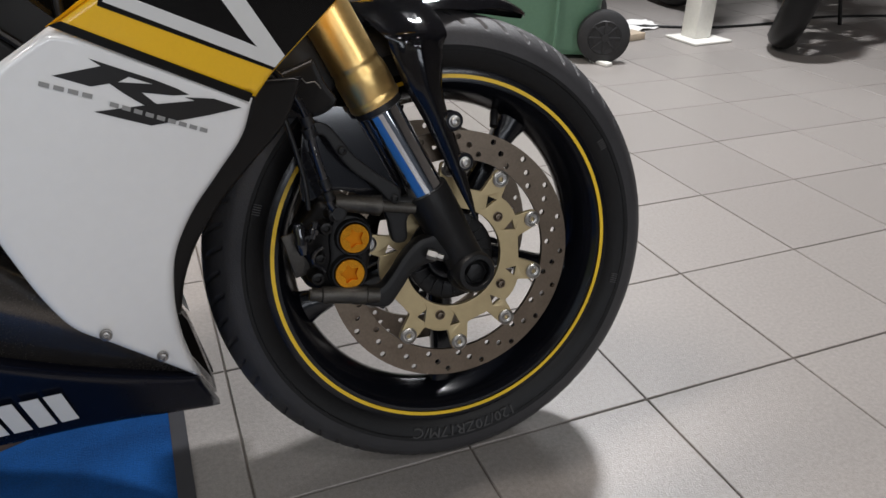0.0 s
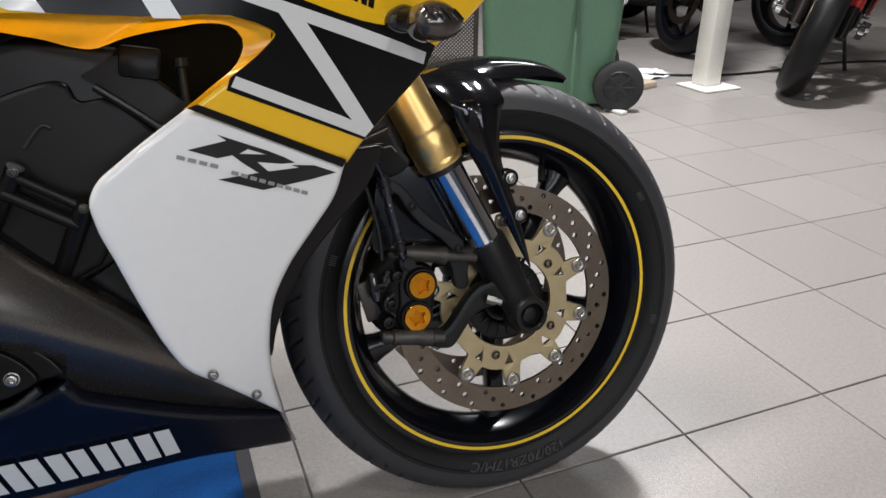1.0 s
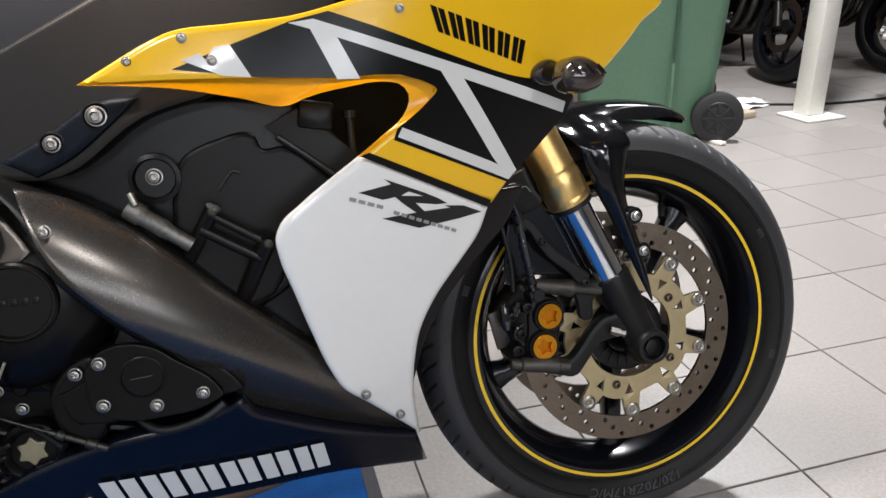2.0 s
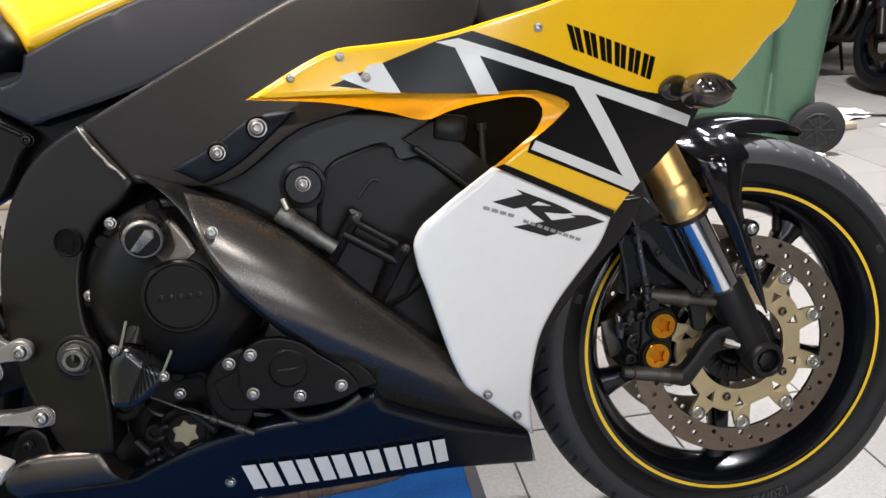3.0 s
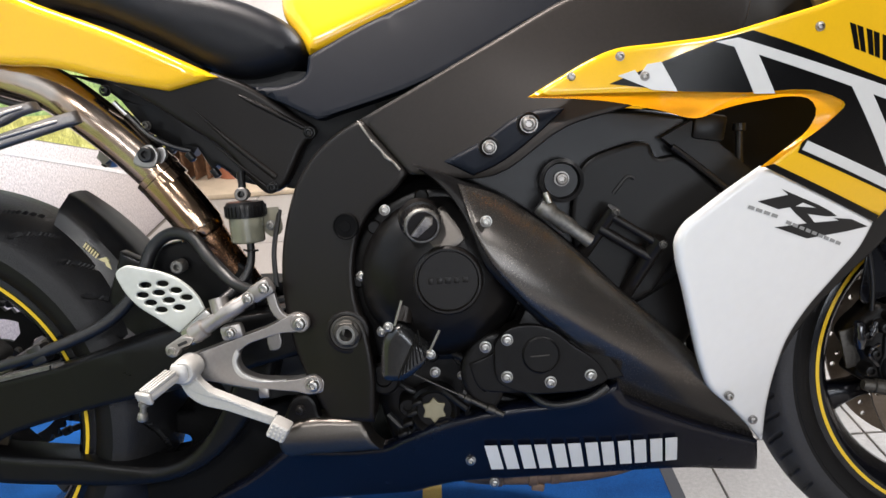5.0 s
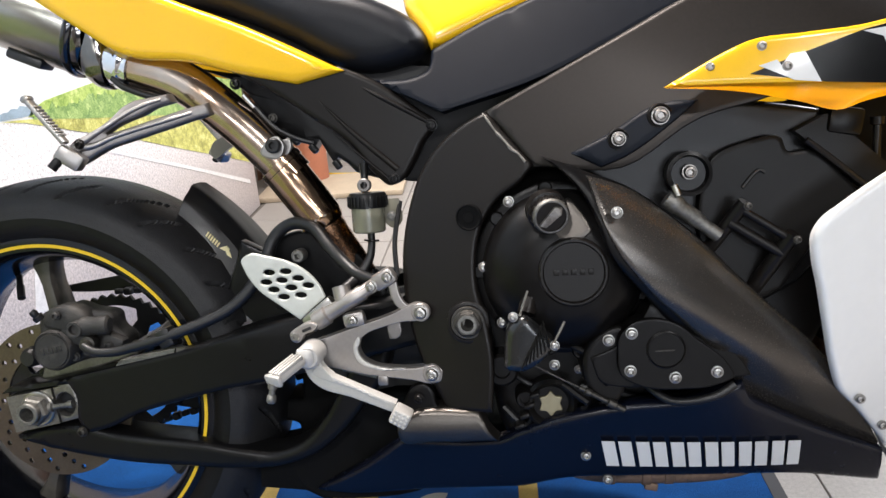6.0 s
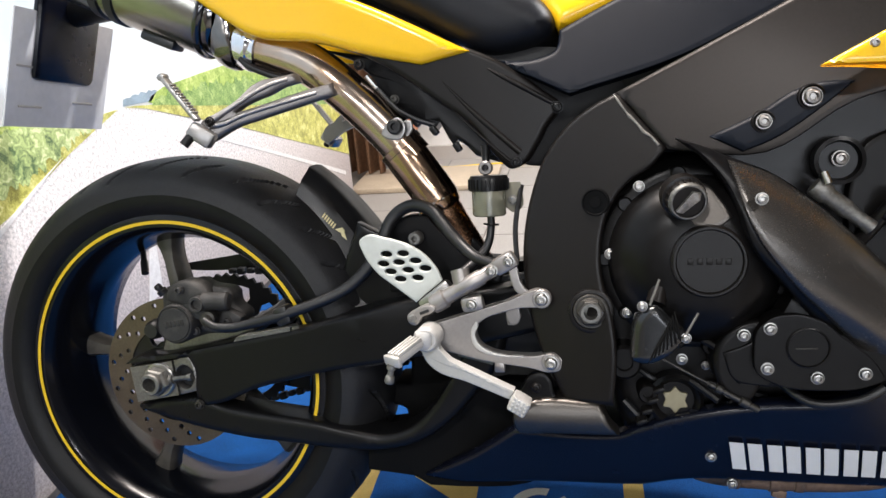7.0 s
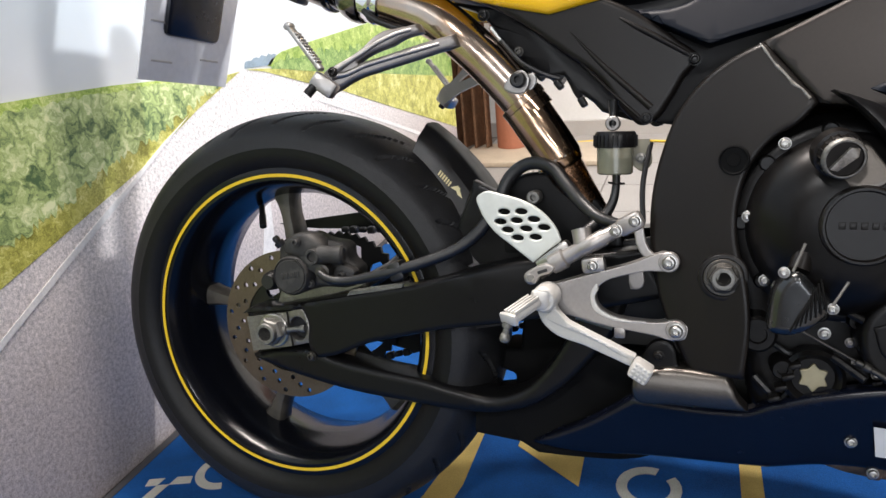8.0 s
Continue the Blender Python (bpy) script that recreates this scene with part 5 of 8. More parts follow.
def frame_and_engine():
    spar = curve([(-0.785, 0.673, 0), (-0.711, 0.708), (-0.637, 0.744), (-0.565, 0.780), (-0.42, 0.83, 0), (-0.36, 0.80, 0), (-0.40, 0.72), (-0.50, 0.668), (-0.568, 0.650), (-0.645, 0.604), (-0.735, 0.610, 0)])
    both(part("frame_spar", sheet(spar, lambda x, z: spar_face(x, z) + 0.9 * max(0.0, 0.55 * (x + 0.66) + 0.85 * (z - 0.70)) ** 2, 0.055, 0.004, 0.02), SPAR, bike, "satin black aluminium frame spar"))
    plate = curve([(-0.785, 0.673, 0), (-0.812, 0.660), (-0.840, 0.639), (-0.864, 0.607), (-0.880, 0.564), (-0.889, 0.514), (-0.888, 0.464), (-0.878, 0.413), (-0.862, 0.371), (-0.845, 0.336, 0), (-0.792, 0.336, 0), (-0.788, 0.401), (-0.793, 0.439), (-0.802, 0.473), (-0.803, 0.513), (-0.794, 0.549), (-0.772, 0.579), (-0.752, 0.592), (-0.735, 0.612, 0)])
    both(part("pivot_plate", sheet(plate, spar_face, 0.055, 0.006, 0.012), FRAME, bike, "satin black frame plate at the swingarm pivot"))
    part("frame_plug", lathe([(0.0150, 0.004), (0.0148, -0.0012), (0.0135, -0.0016), (0.0125, -0.0004), (0.0065, -0.0004), (0.006, -0.0012), (0.0, -0.0012)], 28), PLUG_AND_FILLER_BLACK, bike, "black rubber frame plug", at=pose(-0.809, spar_face(-0.809, 0.557) - 0.0026, 0.557, 0, 0, -13))
    part("weld_seam", tube([(x, spar_face(x, z) - 0.0004, z) for x, z in ((-0.789, 0.671), (-0.783, 0.662), (-0.776, 0.651), (-0.772, 0.646), (-0.764, 0.637), (-0.759, 0.630), (-0.751, 0.624), (-0.744, 0.615))], [0.0005, 0.0015, 0.0009, 0.0018, 0.0012, 0.0020, 0.0012, 0.0016], 8, 3), SCUFF_PALE, bike, "bright scuffed weld seam")
    ins = curve([(-0.6963, 0.6218, 0), (-0.6506, 0.6435), (-0.6179, 0.6634), (-0.596, 0.669), (-0.5697, 0.6683, 0), (-0.5942, 0.6476), (-0.6425, 0.6147), (-0.666, 0.6053, 0)])
    both(part("spar_insert", sheet(ins, lambda x, z: spar_face(x, z) - 0.005, 0.02, 0.005, 0.02), TANK_MATT, bike, "dark slate insert with engine mounts"))
    bolts([(-0.607, spar_face(-0.607, 0.655) - 0.007, 0.655)], 0.0078, BOLT_STEEL, bike, "steel engine mount bolt", "mount_bolt")
    bolts([(-0.648, spar_face(-0.648, 0.634) - 0.007, 0.634)], 0.0064, BOLT_STEEL, bike, "steel engine mount bolt", "mount_bolt")
    for x, z, r in ((-0.607, 0.655, 0.0104), (-0.648, 0.634, 0.0090)):
        part("mount_recess", lathe([(r + 0.0022, 0.004), (r + 0.0018, -0.0010), (r + 0.0006, -0.0014), (r, 0.0), (r - 0.001, 0.0016), (0.004, 0.0016)], 28), FRAME, bike, at=pose(x, spar_face(x, z) - 0.0062, z))
    nut = part("pivot_nut", lathe([(0.0245, 0.006), (0.0240, -0.0012), (0.0225, -0.002), (0.0200, -0.002), (0.0190, 0.0006), (0.012, 0.0006)], 36), FRAME, bike, "swingarm pivot nut", at=Matrix.Translation((-0.815, spar_face(-0.815, 0.44) - 0.001, 0.44)))
    part("hexagon", lathe([(0.0190, 0.001), (0.0190, -0.0022), (0.0180, -0.0030), (0.0158, -0.0030), (0.0156, -0.0060), (0.0140, -0.0076), (0.0125, -0.0080)], 36), CAST_GREY, nut, "brown-grey collar of the pivot nut")
    part("hexagon", lathe([(0.0150, -0.002), (0.0148, -0.0085), (0.0136, -0.0100), (0.0105, -0.0102)], 6), CAST_GREY, nut)
    part("bore", lathe([(0.0108, -0.009), (0.0104, -0.0125), (0.0072, -0.0125), (0.0064, 0.002), (0, 0.002)], 24), SCUFF, nut)
    # engine
    block = curve([(-0.800, 0.555), (-0.735, 0.600), (-0.655, 0.600), (-0.55, 0.56), (-0.43, 0.56), (-0.40, 0.47), (-0.45, 0.36), (-0.52, 0.32), (-0.63, 0.30), (-0.775, 0.285), (-0.795, 0.357)])
    part("engine_block", sheet(block, -0.165, 0.33, 0.02, 0.05), ENGINE, bike, "black painted engine block")
    part("clutch_cover", lathe([(0.0895, -0.165), (0.0885, -0.198), (0.084, -0.210), (0.074, -0.222), (0.060, -0.231), (0.044, -0.2365), (0.0, -0.2385)], 64), ENGINE, bike, "black round clutch cover", at=pose(-0.7075, 0, 0.4945))
    part("cover_ring", lathe([(0.0380, -0.228), (0.0365, -0.2425), (0.0345, -0.2445), (0.0325, -0.2445), (0.0310, -0.241), (0.0, -0.2405)], 48), FRAME, bike, "round black cover boss", at=pose(-0.699, 0, 0.499))
    for k in range(5):
        part("word_bar", box((0.0058, 0.0010, 0.0065), pose(-0.717 + 0.009 * k, -0.2407, 0.499), 0.0003), FRAME, bike)
    part("cap_neck", sheet(curve([(-0.722, 0.545), (-0.712, 0.566), (-0.701, 0.575), (-0.690, 0.563), (-0.6771, 0.5425, 0), (-0.6873, 0.5342), (-0.7143, 0.535)]), lambda x, z: -0.2365 - 0.10 * (x + 0.70) + 0.25 * (z - 0.545), 0.03, 0.0035, 0.010), TAB, bike, "satin worn filler neck")
    cap = part("filler_cap", lathe([(0.0, -0.0165), (0.0150, -0.0165), (0.0155, -0.0180), (0.0172, -0.0180), (0.0182, -0.0165), (0.0186, -0.004), (0.0215, -0.003), (0.0215, 0.010)], 40), FRAME, bike, "oil filler cap with a worn rim", at=pose(-0.724, -0.243, 0.564, 14, 0, 10))
    part("grip", sheet(curve([(-0.0120, -0.0085, 0), (0.0030, 0.0105, 0), (0.0105, 0.0095, 0), (0.0100, 0.0025, 0), (-0.0055, -0.0105, 0)]), -0.0215, 0.006, 0.0012, 0.0), SCUFF_PALE, cap, "worn bright grip")
    part("worn_rim", lathe([(0.0156, -0.0184), (0.0170, -0.0184), (0.0184, -0.0168), (0.0187, -0.0135)], 40), SCUFF, cap)
    for k in range(18):
        part("knurl", box((0.0022, 0.010, 0.0014), pose(0, 0, 0, 0, 20 * k, 0) @ pose(0.0188, -0.009, 0), 0.0004), FRAME, cap)
    bolts([(-0.764, -0.200, 0.573), (-0.7943, -0.200, 0.5017), (-0.7765, -0.203, 0.4387), (-0.7207, -0.203, 0.3883)], 0.0050, STEEL, bike, "steel cover bolt", "cover_bolt")
    cov = curve([(-0.655, 0.407), (-0.652, 0.428), (-0.640, 0.440), (-0.617, 0.4445), (-0.591, 0.437), (-0.574, 0.4225), (-0.540, 0.392), (-0.535, 0.381), (-0.552, 0.3715), (-0.587, 0.3675), (-0.631, 0.3715), (-0.652, 0.384)])
    part("pickup_cover", sheet(cov, -0.2345, 0.03, 0.0012, 0.02), ENGINE, bike, "black lower engine cover")
    part("cover_base", sheet(curve([(-0.6827, 0.4018, 0), (-0.6595, 0.4114), (-0.634, 0.4328), (-0.617, 0.4617, 0), (-0.590, 0.458, 0), (-0.555, 0.424), (-0.518, 0.385), (-0.515, 0.378, 0), (-0.560, 0.374), (-0.640, 0.3670, 0), (-0.672, 0.374)]), -0.2255, 0.06, 0.0015, 0.02), ENGINE, bike, "black crankcase flank under the lower cover")
    part("casing_step", sheet(curve([(-0.690, 0.405), (-0.668, 0.430), (-0.650, 0.436), (-0.648, 0.360), (-0.660, 0.345), (-0.684, 0.362)]), -0.2225, 0.05, 0.006, 0.02), ENGINE, bike)
    for a, b in (((-0.700, 0.410), (-0.672, 0.398)), ((-0.690, 0.378), (-0.664, 0.372)), ((-0.712, 0.366), (-0.686, 0.350))):
        part("casing_fin", tube([(a[0], -0.205, a[1]), (b[0], -0.222, b[1])], 0.0042, 8, 2), ENGINE, bike)
    part("timing_plug", lathe([(0.0205, 0.004), (0.0205, -0.0012), (0.0190, -0.0018), (0.0182, -0.0004), (0.0, -0.0004)], 40), ENGINE, bike, at=pose(-0.6050, -0.2350, 0.4112))
    part("plug_slot", box((0.020, 0.0012, 0.0012), pose(-0.6065, -0.2358, 0.4105, 0, -2, 0), 0.0003), CAST_GREY, bike)
    bolts([(-0.5532, -0.2360, 0.3863), (-0.6426, -0.2360, 0.3894), (-0.5962, -0.2360, 0.381), (-0.6637, -0.2285, 0.4216), (-0.6405, -0.2360, 0.4303)], 0.0054, STEEL, bike, "steel cover bolt", "cover_bolt")
    # carbon slider with ties
    sl = part("frame_slider", sheet(curve([(-0.7752, 0.412), (-0.7649, 0.450), (-0.7529, 0.4565), (-0.7362, 0.4421), (-0.7206, 0.4259), (-0.7282, 0.4135), (-0.7628, 0.3957), (-0.7749, 0.3994)]), lambda x, z: -0.250 - 0.006 * math.cos((x + 0.75) * 40), 0.028, 0.008, 0.012), CARBON, bike, "carbon weave slider pad")
    for k in range(8):
        part("slider_rib", tube([(-0.757 + 0.0042 * k, -0.2560, 0.401 + 0.0030 * k), (-0.752 + 0.0030 * k, -0.2572, 0.413 + 0.0036 * k), (-0.746 + 0.0018 * k, -0.2560, 0.425 + 0.0038 * k)], 0.0009, 6, 3), SHROUD, bike)
    bolts([(-0.764, -0.252, 0.456), (-0.722, -0.252, 0.424)], 0.0044, STEEL, bike, "steel slider bolt", "slider_bolt")
    for a, b in (((-0.757, -0.256, 0.458), (-0.748, -0.256, 0.484)), ((-0.724, -0.254, 0.425), (-0.711, -0.254, 0.450))):
        part("cable_tie", tube([a, b], 0.0014, 6, 1), STEEL, bike, "cut cable tie end")
    part("upper_stay", tube([(-0.742, -0.22, 0.485), (-0.75, -0.235, 0.455)], 0.010, 12, 2), FRAME, bike)
    sg = part("oil_window", lathe([(0.030, 0.01), (0.030, -0.010), (0.026, -0.013), (0.022, -0.010), (0.020, -0.006), (0.0, -0.006)], 32), ENGINE, bike, "round oil sight glass", at=pose(-0.7256, -0.176, 0.3365))
    star = np.array([((0.0150 if k % 2 else 0.0106) * math.cos(math.pi * k / 6), (0.0150 if k % 2 else 0.0106) * math.sin(math.pi * k / 6)) for k in range(12)])
    part("star", sheet(curve([tuple(p) for p in star], 3), -0.009, 0.003, 0.001, 0.0), BRASS, sg, "pale brass star plate")
    part("exhaust_cable", tube([(-0.752, -0.222, 0.3985), (-0.7193, -0.225, 0.3814), (-0.7000, -0.225, 0.3710), (-0.6931, -0.225, 0.3672)], 0.0012, 8), CAST_GREY, bike, "thin bare cable")
    part("cable_adjuster", rod((-0.6960, -0.225, 0.3688), (-0.6480, -0.225, 0.3425), [(0, 0), (0.0026, 0), (0.0026, 0.12), (0.0044, 0.14), (0.0044, 0.26), (0.0030, 0.28), (0.0030, 0.62), (0.0048, 0.64), (0.0048, 0.80), (0.0036, 0.82), (0.0036, 1), (0, 1)], 12), CAST_GREY, bike, "dark cable adjuster")
    part("drain_hose", tube([(-0.63, -0.20, 0.372), (-0.60, -0.225, 0.352), (-0.56, -0.235, 0.358), (-0.535, -0.235, 0.372)], 0.0045, 10), HOSE, bike)
    for x, z, r in ((-0.78, 0.38, 0.016), (-0.755, 0.345, 0.009), (-0.69, 0.40, 0.008), (-0.66, 0.35, 0.007)):
        part("casing_boss", lathe([(r * 1.3, 0.02), (r * 1.2, -0.006), (r, -0.009), (r * 0.6, -0.009), (r * 0.55, -0.004), (0, -0.004)], 20), ENGINE, bike, at=pose(x, -0.185, z))
    for k in range(4):
        part("casing_rib", box((0.012, 0.02, 0.005), pose(-0.762 + 0.006 * k, -0.19, 0.315 + 0.012 * k, 0, -20, 0), 0.0015), ENGINE, bike)
    rnd = random.Random(11)
    for k in range(9):
        a = radians(20 + 40 * k)
        x, z = -0.7075 + 0.092 * math.cos(a), 0.4945 + 0.092 * math.sin(a)
        part("rim_boss", lathe([(0.0085, 0.02), (0.0080, -0.004), (0.0062, -0.006), (0.0, -0.006)], 16), ENGINE, bike, at=pose(x, -0.185, z))
    part("cover_flange", lathe([(0.098, 0.0), (0.098, -0.006), (0.0945, -0.008), (0.088, -0.008), (0.088, 0.0)], 64), ENGINE, bike, at=pose(-0.7075, -0.178, 0.4945))
    for a, b, r in (((-0.780, 0.330), (-0.742, 0.300), 0.0042), ((-0.770, 0.372), (-0.735, 0.352), 0.0035), ((-0.690, 0.352), (-0.630, 0.338), 0.005), ((-0.70, 0.300), (-0.66, 0.318), 0.0038), ((-0.758, 0.300), (-0.735, 0.345), 0.003)):
        part("small_hose", tube([(a[0], -0.172, a[1]), ((a[0] + b[0]) / 2, -0.179, (a[1] + b[1]) / 2 + rnd.uniform(-0.008, 0.004)), (b[0], -0.173, b[1])], r, 8, 4), HOSE, bike)
    bolts([(-0.692, -0.170, 0.372), (-0.752, -0.170, 0.318), (-0.668, -0.176, 0.342), (-0.700, -0.170, 0.398)], 0.0042, BOLT_STEEL, bike, "small casing screw", "casing_screw")
    # covers above the engine
    side = curve([(-0.592, 0.668, 0), (-0.549, 0.668), (-0.493, 0.666), (-0.430, 0.655, 0), (-0.385, 0.612, 0), (-0.40, 0.56), (-0.45, 0.47), (-0.501, 0.440, 0), (-0.544, 0.482), (-0.593, 0.530), (-0.647, 0.578), (-0.690, 0.605, 0), (-0.626, 0.629)])
    both(part("heat_shield", sheet(side, -0.178, 0.02, 0.006, 0.03), PLASTIC, bike, "black plastic shield beside the engine"))
    head = curve([(-0.556, 0.583), (-0.546, 0.608), (-0.512, 0.624), (-0.474, 0.626), (-0.468, 0.612), (-0.446, 0.612), (-0.404, 0.577, 0), (-0.395, 0.562), (-0.433, 0.520), (-0.473, 0.463, 0), (-0.505, 0.452), (-0.553, 0.501)])
    both(part("radiator_cover", sheet(head, -0.192, 0.016, 0.004, 0.03), SHROUD, bike, "black plastic radiator cover"))
    part("fan_strip", sheet(curve([(-0.462, 0.632, 0), (-0.430, 0.648, 0), (-0.365, 0.590, 0), (-0.386, 0.568, 0)]), -0.198, 0.03, 0.004, 0.03), SHROUD, bike, "raised black strip of the radiator shroud")
    part("shroud_edge", tube([(-0.452, -0.198, 0.622), (-0.42, -0.198, 0.596), (-0.39, -0.198, 0.570)], 0.0035, 8), FRAME, bike)
    # Second added sheet, black in place of the shade behind the opening.
    part("inner_panel", sheet(curve([(-0.47, 0.655, 0), (-0.40, 0.690), (-0.30, 0.690), (-0.25, 0.650), (-0.27, 0.575, 0), (-0.40, 0.555, 0)]), -0.135, 0.006, 0.002, 0.03), PLUG_AND_FILLER_BLACK, bike, "black sheet added for the shade behind the cowl's opening")
    part("relay_box", box((0.035, 0.03, 0.028), pose(-0.412, -0.185, 0.640, 0, 10, 0), 0.004), ENGINE, bike, "small black relay box")
    part("stay_bolt", rod((-0.378, -0.19, 0.600), (-0.378, -0.19, 0.642), [(0.0, 0), (0.004, 0), (0.004, 0.8), (0.007, 0.82), (0.007, 1), (0, 1)], 12), FRAME, bike)
    bolts([(-0.571, -0.199, 0.595)], 0.0068, BOLT_STEEL, bike, "brown-grey steel dome bolt", "dome_bolt")
    part("bolt_cup", lathe([(0.024, 0.012), (0.024, -0.004), (0.020, -0.005), (0.018, 0.002), (0.0, 0.002)], 28), PLASTIC, bike, at=pose(-0.571, -0.196, 0.593))
    cp = part("coolant_coupling", rod((-0.598, -0.212, 0.570), (-0.545, -0.214, 0.527), [(0.0, 0), (0.009, 0), (0.0105, 0.03), (0.0105, 0.22), (0.0085, 0.26), (0.0092, 0.55), (0.007, 0.7), (0.0075, 1), (0, 1)], 24), SCUFF, bike, "cast coolant coupling")
    part("clamp_screw", rod((-0.592, -0.222, 0.583), (-0.588, -0.224, 0.572), [(0, 0), (0.004, 0), (0.004, 1), (0, 1)], 10), STEEL, cp)
    for a, b, r in (((-0.520, -0.220, 0.562), (-0.560, -0.190, 0.497), 0.0075), ((-0.472, -0.222, 0.527), (-0.512, -0.185, 0.450), 0.0085), ((-0.526, -0.219, 0.556), (-0.474, -0.221, 0.521), 0.0045), ((-0.535, -0.214, 0.541), (-0.482, -0.216, 0.506), 0.0055)):
        part("coolant_pipe", tube([a, b], r, 14, 2), FRAME, bike, "black coolant pipe")
    bolts([(-0.521, -0.233, 0.559), (-0.474, -0.237, 0.523)], 0.0036, CAST_GREY, bike, "", "pipe_screw")
    part("hook_mark", tube([(-0.515, -0.194, 0.575), (-0.500, -0.194, 0.592), (-0.492, -0.194, 0.590)], 0.002, 6), DARK, bike)
    for y in (-0.10, 0.0, 0.10):
        part("radiator", box((0.02, 0.10, 0.24), pose(-0.36, y, 0.50, 0, 22, 0), 0.004), DARK, bike)


frame_and_engine()


def tank_seat_tail():
    side = curve([(-0.836, 0.675, 0), (-0.920, 0.719, 0), (-0.868, 0.719), (-0.852, 0.726), (-0.847, 0.750, 0), (-0.784, 0.781), (-0.72, 0.806), (-0.64, 0.845), (-0.5, 0.865), (-0.39, 0.83), (-0.40, 0.77, 0), (-0.565, 0.778), (-0.640, 0.744), (-0.714, 0.710)])
    both(part("tank_side", sheet(side, tank_face, 0.05, 0.004, 0.02), TANK_MATT, bike, "matt slate tank side panel"))
    top = curve([(-0.849, 0.752, 0), (-0.864, 0.776), (-0.882, 0.806), (-0.885, 0.84), (-0.80, 0.90), (-0.62, 0.92), (-0.48, 0.89, 0), (-0.50, 0.860), (-0.64, 0.842), (-0.722, 0.803), (-0.789, 0.776)])
    part("fuel_tank", sheet(top, lambda x, z: tank_face(x, z) + 0.006, 0.2, 0.02, 0.02), YELLOW, bike, "yellow painted fuel tank")
    # Added backing that closes the see-through gaps between tank and frame plate.
    both(part("seat_rail", sheet(curve([(-0.97, 0.745, 0), (-0.80, 0.73, 0), (-0.74, 0.66, 0), (-0.83, 0.60), (-0.90, 0.60), (-0.955, 0.66)]), -0.095, 0.03, 0.004, 0.03), DARK, bike, "dark backing sheet added under the seat"))
    part("tank_core", box((0.40, 0.20, 0.20), pose(-0.63, 0, 0.77, 0, -24, 0), 0.05), DARK, bike)
    seat = curve([(-0.853, 0.760), (-0.862, 0.744), (-0.889, 0.734), (-0.935, 0.731), (-0.962, 0.741), (-1.025, 0.777), (-1.09, 0.809), (-1.2, 0.852), (-1.17, 0.875), (-1.0, 0.840), (-0.90, 0.808), (-0.866, 0.785)])
    part("seat", sheet(seat, -0.128, 0.256, 0.03, 0.02), VINYL, bike, "black vinyl rider seat")
    tail = curve([(-0.949, 0.731, 0), (-1.007, 0.719, 0), (-1.067, 0.733), (-1.134, 0.753), (-1.216, 0.766), (-1.267, 0.799), (-1.354, 0.86), (-1.52, 0.94), (-1.50, 0.97), (-1.30, 0.905), (-1.154, 0.828), (-1.063, 0.789)])
    both(part("tail_cover", sheet(tail, lambda x, z: -0.148 + 0.30 * max(0, z - 0.86), 0.03, 0.010, 0.02), YELLOW, bike, "yellow painted tail cover"))
    part("tail_core", box((0.46, 0.16, 0.07), pose(-1.20, 0, 0.82, 0, 20, 0), 0.02), DARK, bike)
    sub = curve([(-0.957, 0.738, 0), (-0.920, 0.721), (-0.867, 0.683), (-0.845, 0.664), (-0.860, 0.645), (-0.874, 0.620), (-0.889, 0.600), (-0.905, 0.594), (-0.920, 0.606), (-0.951, 0.647), (-0.992, 0.678), (-1.045, 0.716), (-1.10, 0.745, 0), (-1.01, 0.735)])
    both(part("subframe_cover", sheet(sub, -0.137, 0.025, 0.006, 0.02), FRAME, bike, "satin black subframe cover"))
    for line, r in (([(-0.9830, 0.6990), (-0.9620, 0.6765), (-0.9384, 0.6531), (-0.8938, 0.6130)], [0.0006, 0.0022, 0.0034, 0.0040]), ([(-0.9290, 0.7100), (-0.9100, 0.6990), (-0.8904, 0.6880), (-0.8560, 0.6675)], [0.0010, 0.0030, 0.0034, 0.0028]), ([(-0.9700, 0.6640), (-0.9400, 0.6340), (-0.9060, 0.6030)], [0.0005, 0.0018, 0.0024])):
        part("cover_ridge", tube([(x, -0.1368, z) for x, z in line], r, 10, 5), FRAME, bike, "rounded raised crease")
    bolts([(-0.850, -0.14, 0.662), (-0.8983, -0.142, 0.602), (-1.0870, -0.125, 0.7256)], 0.0058, PLASTIC, bike, "black cover bolt", "cover_bolt")
    bolts([(-1.0467, -0.118, 0.6826), (-0.9369, -0.118, 0.5945)], 0.0048, CAST_GREY, bike, "steel stay bolt", "stay_bolt")
    tray = curve([(-1.150, 0.752, 0), (-1.017, 0.724, 0), (-0.915, 0.615, 0), (-0.914, 0.599, 0), (-0.937, 0.606, 0), (-0.952, 0.611, 0), (-0.962, 0.622, 0), (-0.974, 0.631, 0), (-0.980, 0.625, 0), (-0.986, 0.634, 0), (-0.990, 0.642, 0), (-0.996, 0.654, 0), (-1.004, 0.643, 0), (-1.016, 0.653, 0), (-1.054, 0.676, 0), (-1.083, 0.7155, 0), (-1.105, 0.735, 0)])
    part("under_tray", sheet(tray, -0.10, 0.03, 0.004, 0.03), PLASTIC, bike, "black plastic under-seat tray")
    mirrored(bike.children[-1], bike)
    for k, (x, z) in enumerate(((-1.036, 0.664), (-1.022, 0.654), (-1.000, 0.643), (-0.972, 0.622))):
        part("tray_clip", box((0.012, 0.012, 0.008), pose(x, -0.112, z, 0, 40 + 6 * k, 0), 0.002), PLASTIC, bike)
